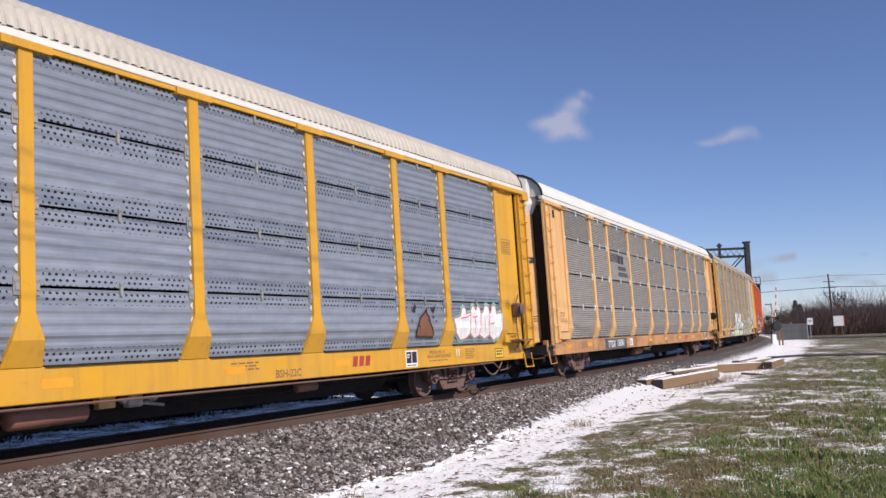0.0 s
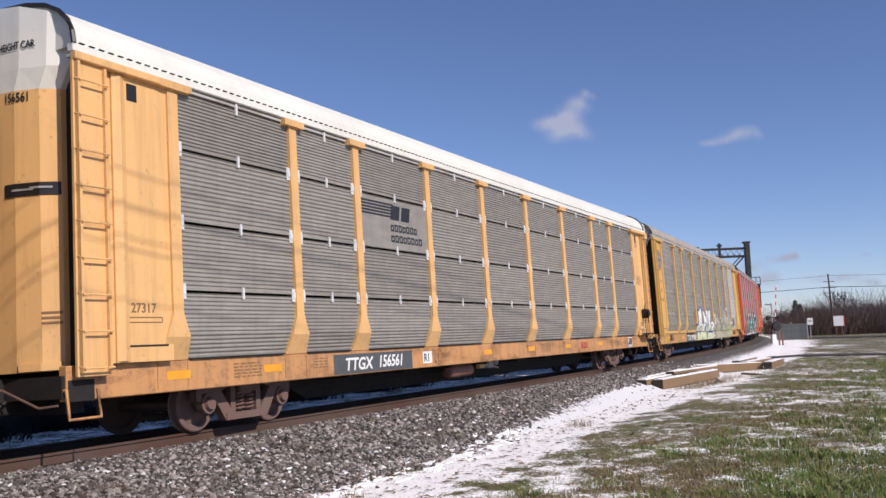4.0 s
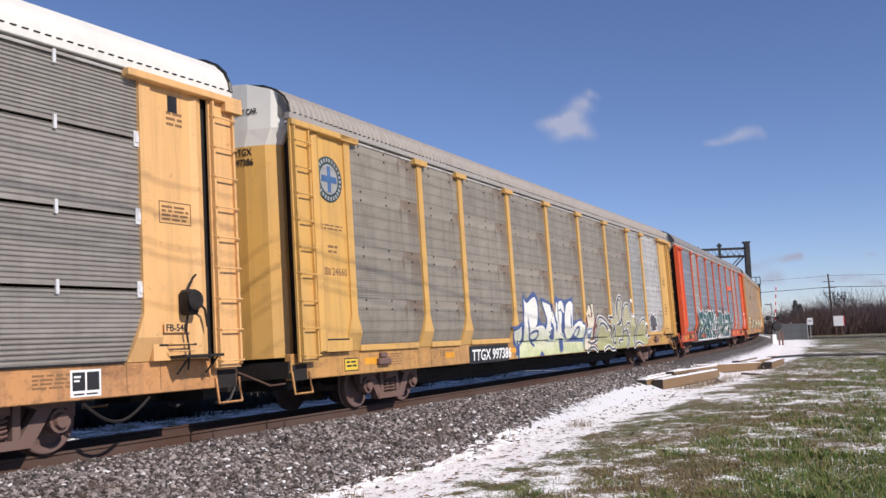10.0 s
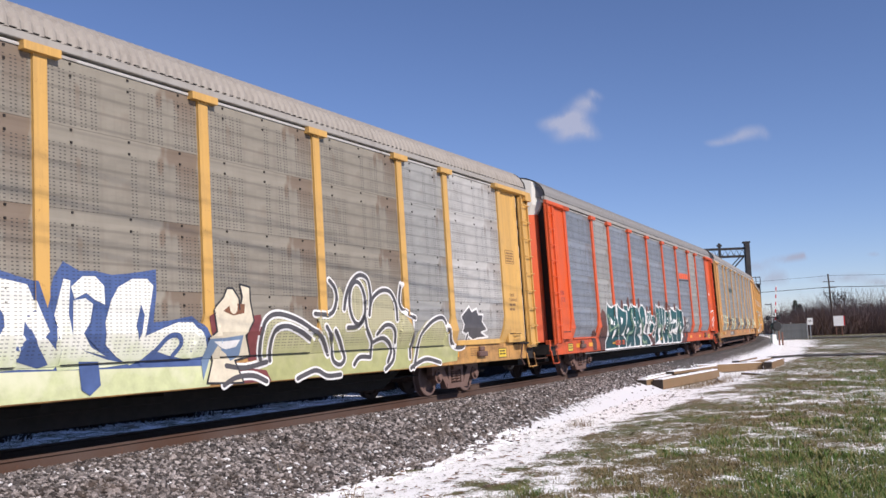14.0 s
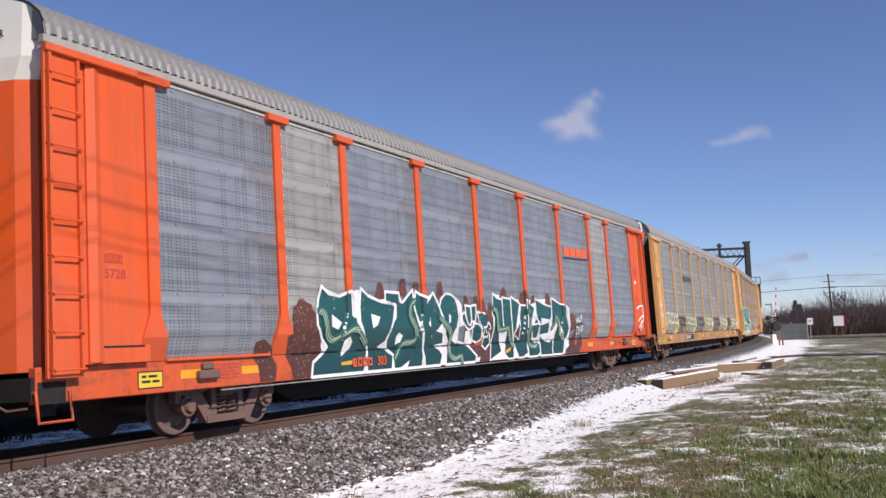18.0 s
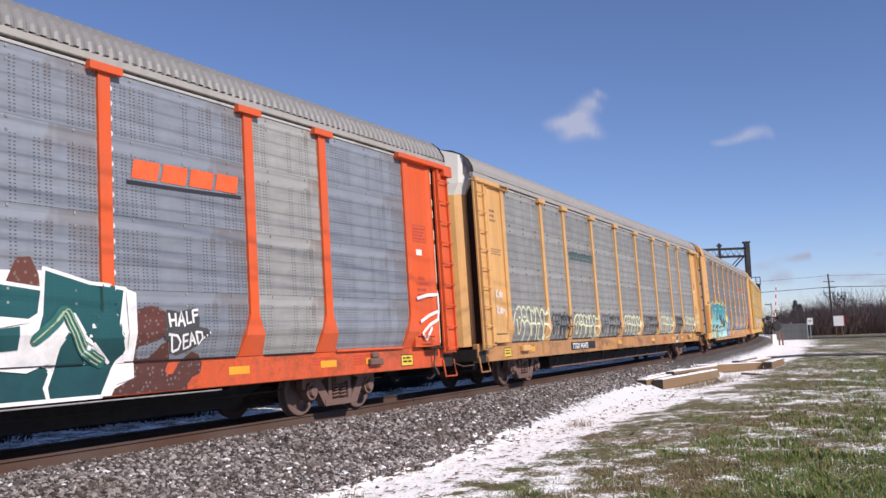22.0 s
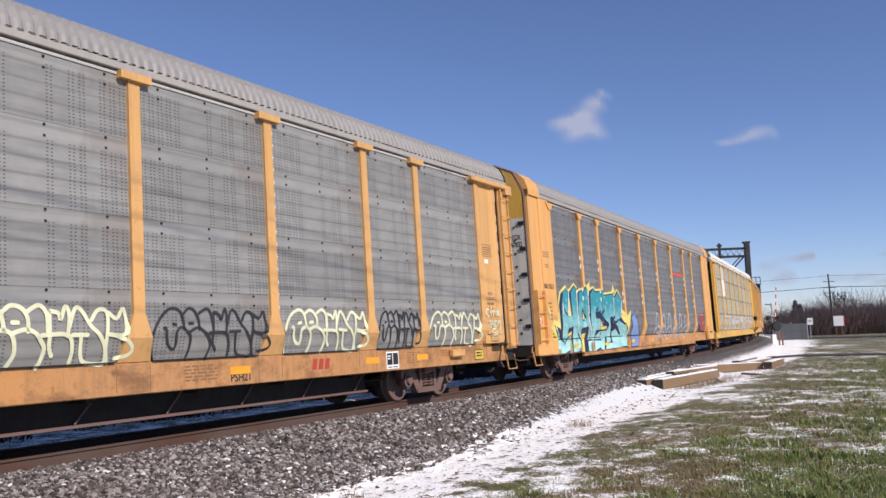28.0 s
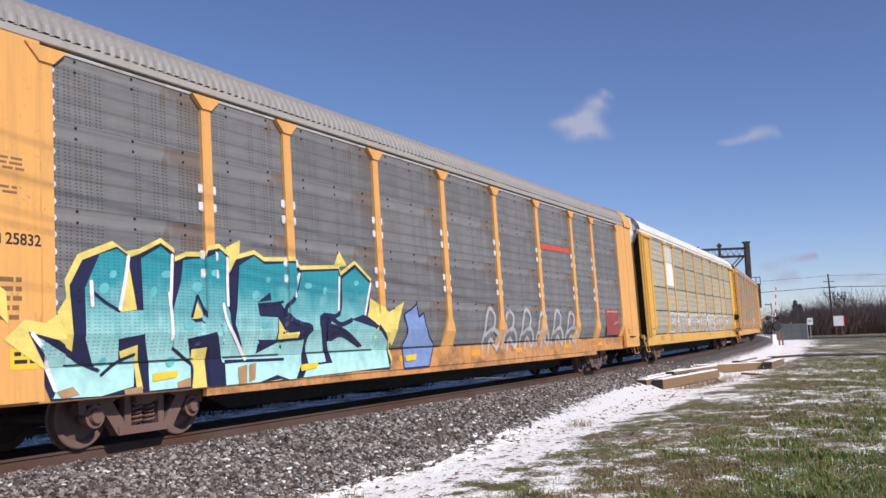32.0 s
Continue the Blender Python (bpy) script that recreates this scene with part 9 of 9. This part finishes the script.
def thicket(name, spots, seed, label, stems=30, r=0.06, material=None, loose=1.3):
    """A dense bank of leafless shrubs."""
    rnd = random.Random(seed)
    verts, faces = [], []
    for x, y, h in spots:
        for i in range(stems):
            a = rnd.random() * 6.283
            d = Vector((math.cos(a) * 0.6, math.sin(a) * 0.6, rnd.uniform(0.7, 1.8))).normalized()
            p = Vector((x + rnd.gauss(0, loose), y + rnd.gauss(0, 0.77 * loose), GROUND_Z - 0.1))
            l = h * rnd.uniform(0.45, 1.0)
            q = p + d * l * 0.6
            stick(verts, faces, p, q, r, r * 0.7)
            for j in range(3):
                dd = (d + Vector((rnd.gauss(0, 0.55), rnd.gauss(0, 0.55), rnd.gauss(0.1, 0.4)))).normalized()
                stick(verts, faces, p + d * l * rnd.uniform(0.15, 0.55), q + dd * l * 0.45, r * 0.6, r * 0.2)
    me = bpy.data.meshes.new(name)
    me.from_pydata(verts, [], faces)
    me.materials.append(material or THICKET)
    tagged(new(name, me), label, "shrubs", kind="stuff")


rnd = random.Random(77)
spots = []
for i in range(900):
    d = rnd.uniform(140, 200)
    b = rnd.uniform(0.33, 0.62)
    x, y = place(b, d)
    if offset(x, y) < 11 or len(spots) > 460:
        continue
    spots.append((x, y, rnd.uniform(3.2, 6.6) * (0.85 + 0.45 * fbm(x, y, 25.0))))
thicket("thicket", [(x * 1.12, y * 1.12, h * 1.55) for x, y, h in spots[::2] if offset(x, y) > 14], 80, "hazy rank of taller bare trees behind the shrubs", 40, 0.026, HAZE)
thicket("thicket", spots, 78, "bank of bare brown shrubs beyond the crossing", 44, 0.034)
# Low brush added behind the track to fill the dark view under the cars.
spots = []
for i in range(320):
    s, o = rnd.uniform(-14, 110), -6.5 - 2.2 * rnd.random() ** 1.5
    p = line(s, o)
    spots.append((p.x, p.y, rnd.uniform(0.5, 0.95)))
thicket("brush", spots, 79, "low brush along the far side of the track, shade in its colour", 110, 0.022, BRUSH, 0.4)

# two dark conifers far off
FIR = blade_material("fir_needles", (0.012, 0.022, 0.012), (0.03, 0.045, 0.02), (0.03, 0.045, 0.02))
for b, d, h in ((0.391, 230, 8.0), (0.396, 232, 7.0)):
    x, y = place(b, d)
    g = thing("conifer", "small dark conifer on the far tree line", "tree", m=Matrix.Translation((x, y, GROUND_Z)))
    part("trunk", tubed([(0, 0, 0), (0, 0, h)], [0.16, 0.03], 6), BARK, g)
    v, f = [], []
    for i in range(700):
        z = h * rnd.uniform(0.12, 1.0)
        a, r = rnd.random() * 6.283, (h - z) * 0.26 * rnd.uniform(0.3, 1.0)
        p = Vector((math.cos(a) * r, math.sin(a) * r, z))
        stick(v, f, p, p + Vector((math.cos(a) * 0.5, math.sin(a) * 0.5, -0.15)), 0.12, 0.02)
    me = bpy.data.meshes.new("crown")
    me.from_pydata(v, [], f)
    me.materials.append(FIR)
    part("crown", me, None, g)

# ---- clouds, far off, drifting ----
def cloud_material(name, seed, dens, grey):
    k = Net(name, 1.0)
    vec = k.n("ShaderNodeMapping")
    vec.inputs["Location"].default_value = (seed, seed * 0.7, 0)
    k.link(k.co, vec.inputs[0])
    x, y, z = k.axes()
    at = k.n("ShaderNodeAttribute")
    at.attribute_name = "cover"
    n = k.noise(0.011, 7, 0.62, vec.outputs[0])
    a = k.math("MULTIPLY", at.outputs["Fac"], k.ramp(n, 0.30, 0.62))
    a = k.math("MULTIPLY", k.math("MINIMUM", a, 1.0), dens)
    tr, em, mx = k.n("ShaderNodeBsdfTransparent"), k.n("ShaderNodeEmission"), k.n("ShaderNodeMixShader")
    em.inputs[0].default_value, em.inputs[1].default_value = (0.40, 0.385, 0.44, 1) if grey else (0.62, 0.60, 0.62, 1), 1.0
    k.link(a, mx.inputs[0])
    k.link(tr.outputs[0], mx.inputs[1])
    k.link(em.outputs[0], mx.inputs[2])
    out = next(q for q in k.t.nodes if q.bl_idname == "ShaderNodeOutputMaterial")
    k.link(mx.outputs[0], out.inputs[0])
    return k.m


CLOUDS = []
SKY_D = 1800.0


def cloud(lobes, seed, dens, label):
    """lobes: (across, up, width, height) in metres on a far sheet; the sheet thins out towards its edge."""
    x0, x1 = min(l[0] - 1.6 * l[2] for l in lobes), max(l[0] + 1.6 * l[2] for l in lobes)
    z0, z1 = min(l[1] - 1.6 * l[3] for l in lobes), max(l[1] + 1.6 * l[3] for l in lobes)
    cx, cz = (x0 + x1) / 2, (z0 + z1) / 2
    n = 40
    verts, dn = [], []
    for j in range(n + 1):
        for i in range(n + 1):
            x, z = x0 + (x1 - x0) * i / n, z0 + (z1 - z0) * j / n
            d = max(0.0, sum(math.exp(-(((x - a) / w) ** 2 + ((z - c) / h) ** 2) * 1.4) for a, c, w, h in lobes) - 0.10)
            verts.append((x - cx, 30 * math.sin(i * 0.2), z - cz))
            dn.append(d * 1.1)
    me = bpy.data.meshes.new("cloud")
    me.from_pydata(verts, [], [(j * (n + 1) + i, j * (n + 1) + i + 1, (j + 1) * (n + 1) + i + 1, (j + 1) * (n + 1) + i) for j in range(n) for i in range(n)])
    me.attributes.new("cover", "FLOAT", "POINT").data.foreach_set("value", dn)
    me.materials.append(cloud_material("thin_cloud", seed, dens, "grey" in label))
    ob = tagged(new("cloud", me), label, "cloud", "clouds", "structure")
    ob.visible_shadow = False
    ob.location = (cx, SKY_D, cz)
    CLOUDS.append(ob)


cloud([(255, 425, 40, 34), (283, 462, 30, 17), (305, 485, 20, 11), (222, 432, 36, 16), (268, 402, 44, 18)], 3.0, 0.56, "small ragged white cloud with a hooked wisp")
cloud([(600, 388, 34, 16), (645, 393, 24, 15), (560, 381, 30, 9)], 9.0, 0.42, "small faint pale cloud")
cloud([(672, 133, 34, 9), (704, 137, 22, 8)], 14.0, 0.75, "faint greyish cloud low over the trees")
cloud([(640, 95, 40, 16), (620, 120, 20, 12)], 17.0, 0.6, "faint greyish cloud low over the trees")
cloud([(780, 92, 50, 10), (850, 80, 40, 9), (840, 135, 16, 5)], 21.0, 0.6, "faint greyish cloud low over the trees")


# ---- motion of the train ----
PITCH, START, PIVOT = 28.6, 0.6711, 10.06
SPEEDS = [3.8778, 4.0587, 3.9915, 4.2862, 4.0829, 4.2125, 4.2218, 4.1830, 4.2363]


def run(t):
    """Metres that the train has gone by t seconds; the speed is given every 4 s."""
    d, i = 0.0, 0
    while t > 4 and i < 7:
        d += 2 * (SPEEDS[i] + SPEEDS[i + 1])
        t -= 4
        i += 1
    v1 = SPEEDS[i] + (SPEEDS[i + 1] - SPEEDS[i]) * t / 4
    return d + t * (SPEEDS[i] + v1) / 2


def car_pose(i, t):
    s = START + PITCH * i - run(t)
    a, b = line(s - PIVOT), line(s + PIVOT)
    d, o = (b - a).normalized(), (a + b) / 2
    m = Matrix((Vector((d.x, d.y, 0)), Vector((-d.y, d.x, 0)), Vector((0, 0, 1)))).transposed().to_4x4()
    return Matrix.Translation((o.x, o.y, 0)) @ m @ Matrix.Rotation(-BANK, 4, "X")


def motions():
    for i, car in enumerate(TRAIN):
        walk(car, [(t / 2, car_pose(i, t / 2)) for t in range(65)])
        for w in WHEELSETS[car.name]:
            x, z = w.matrix_basis.translation.x, w.matrix_basis.translation.z
            walk(w, [(f / 7.5, Matrix.Translation((x, 0, z)) @ Matrix.Rotation(-run(f / 7.5) / WHEEL_R, 4, "Y")) for f in range(241)])

    for c in CLOUDS:
        at = c.location.copy()
        walk(c, [(t * 8.0, Matrix.Translation((at.x + 11.0 * t, at.y, at.z))) for t in range(5)])


motions()
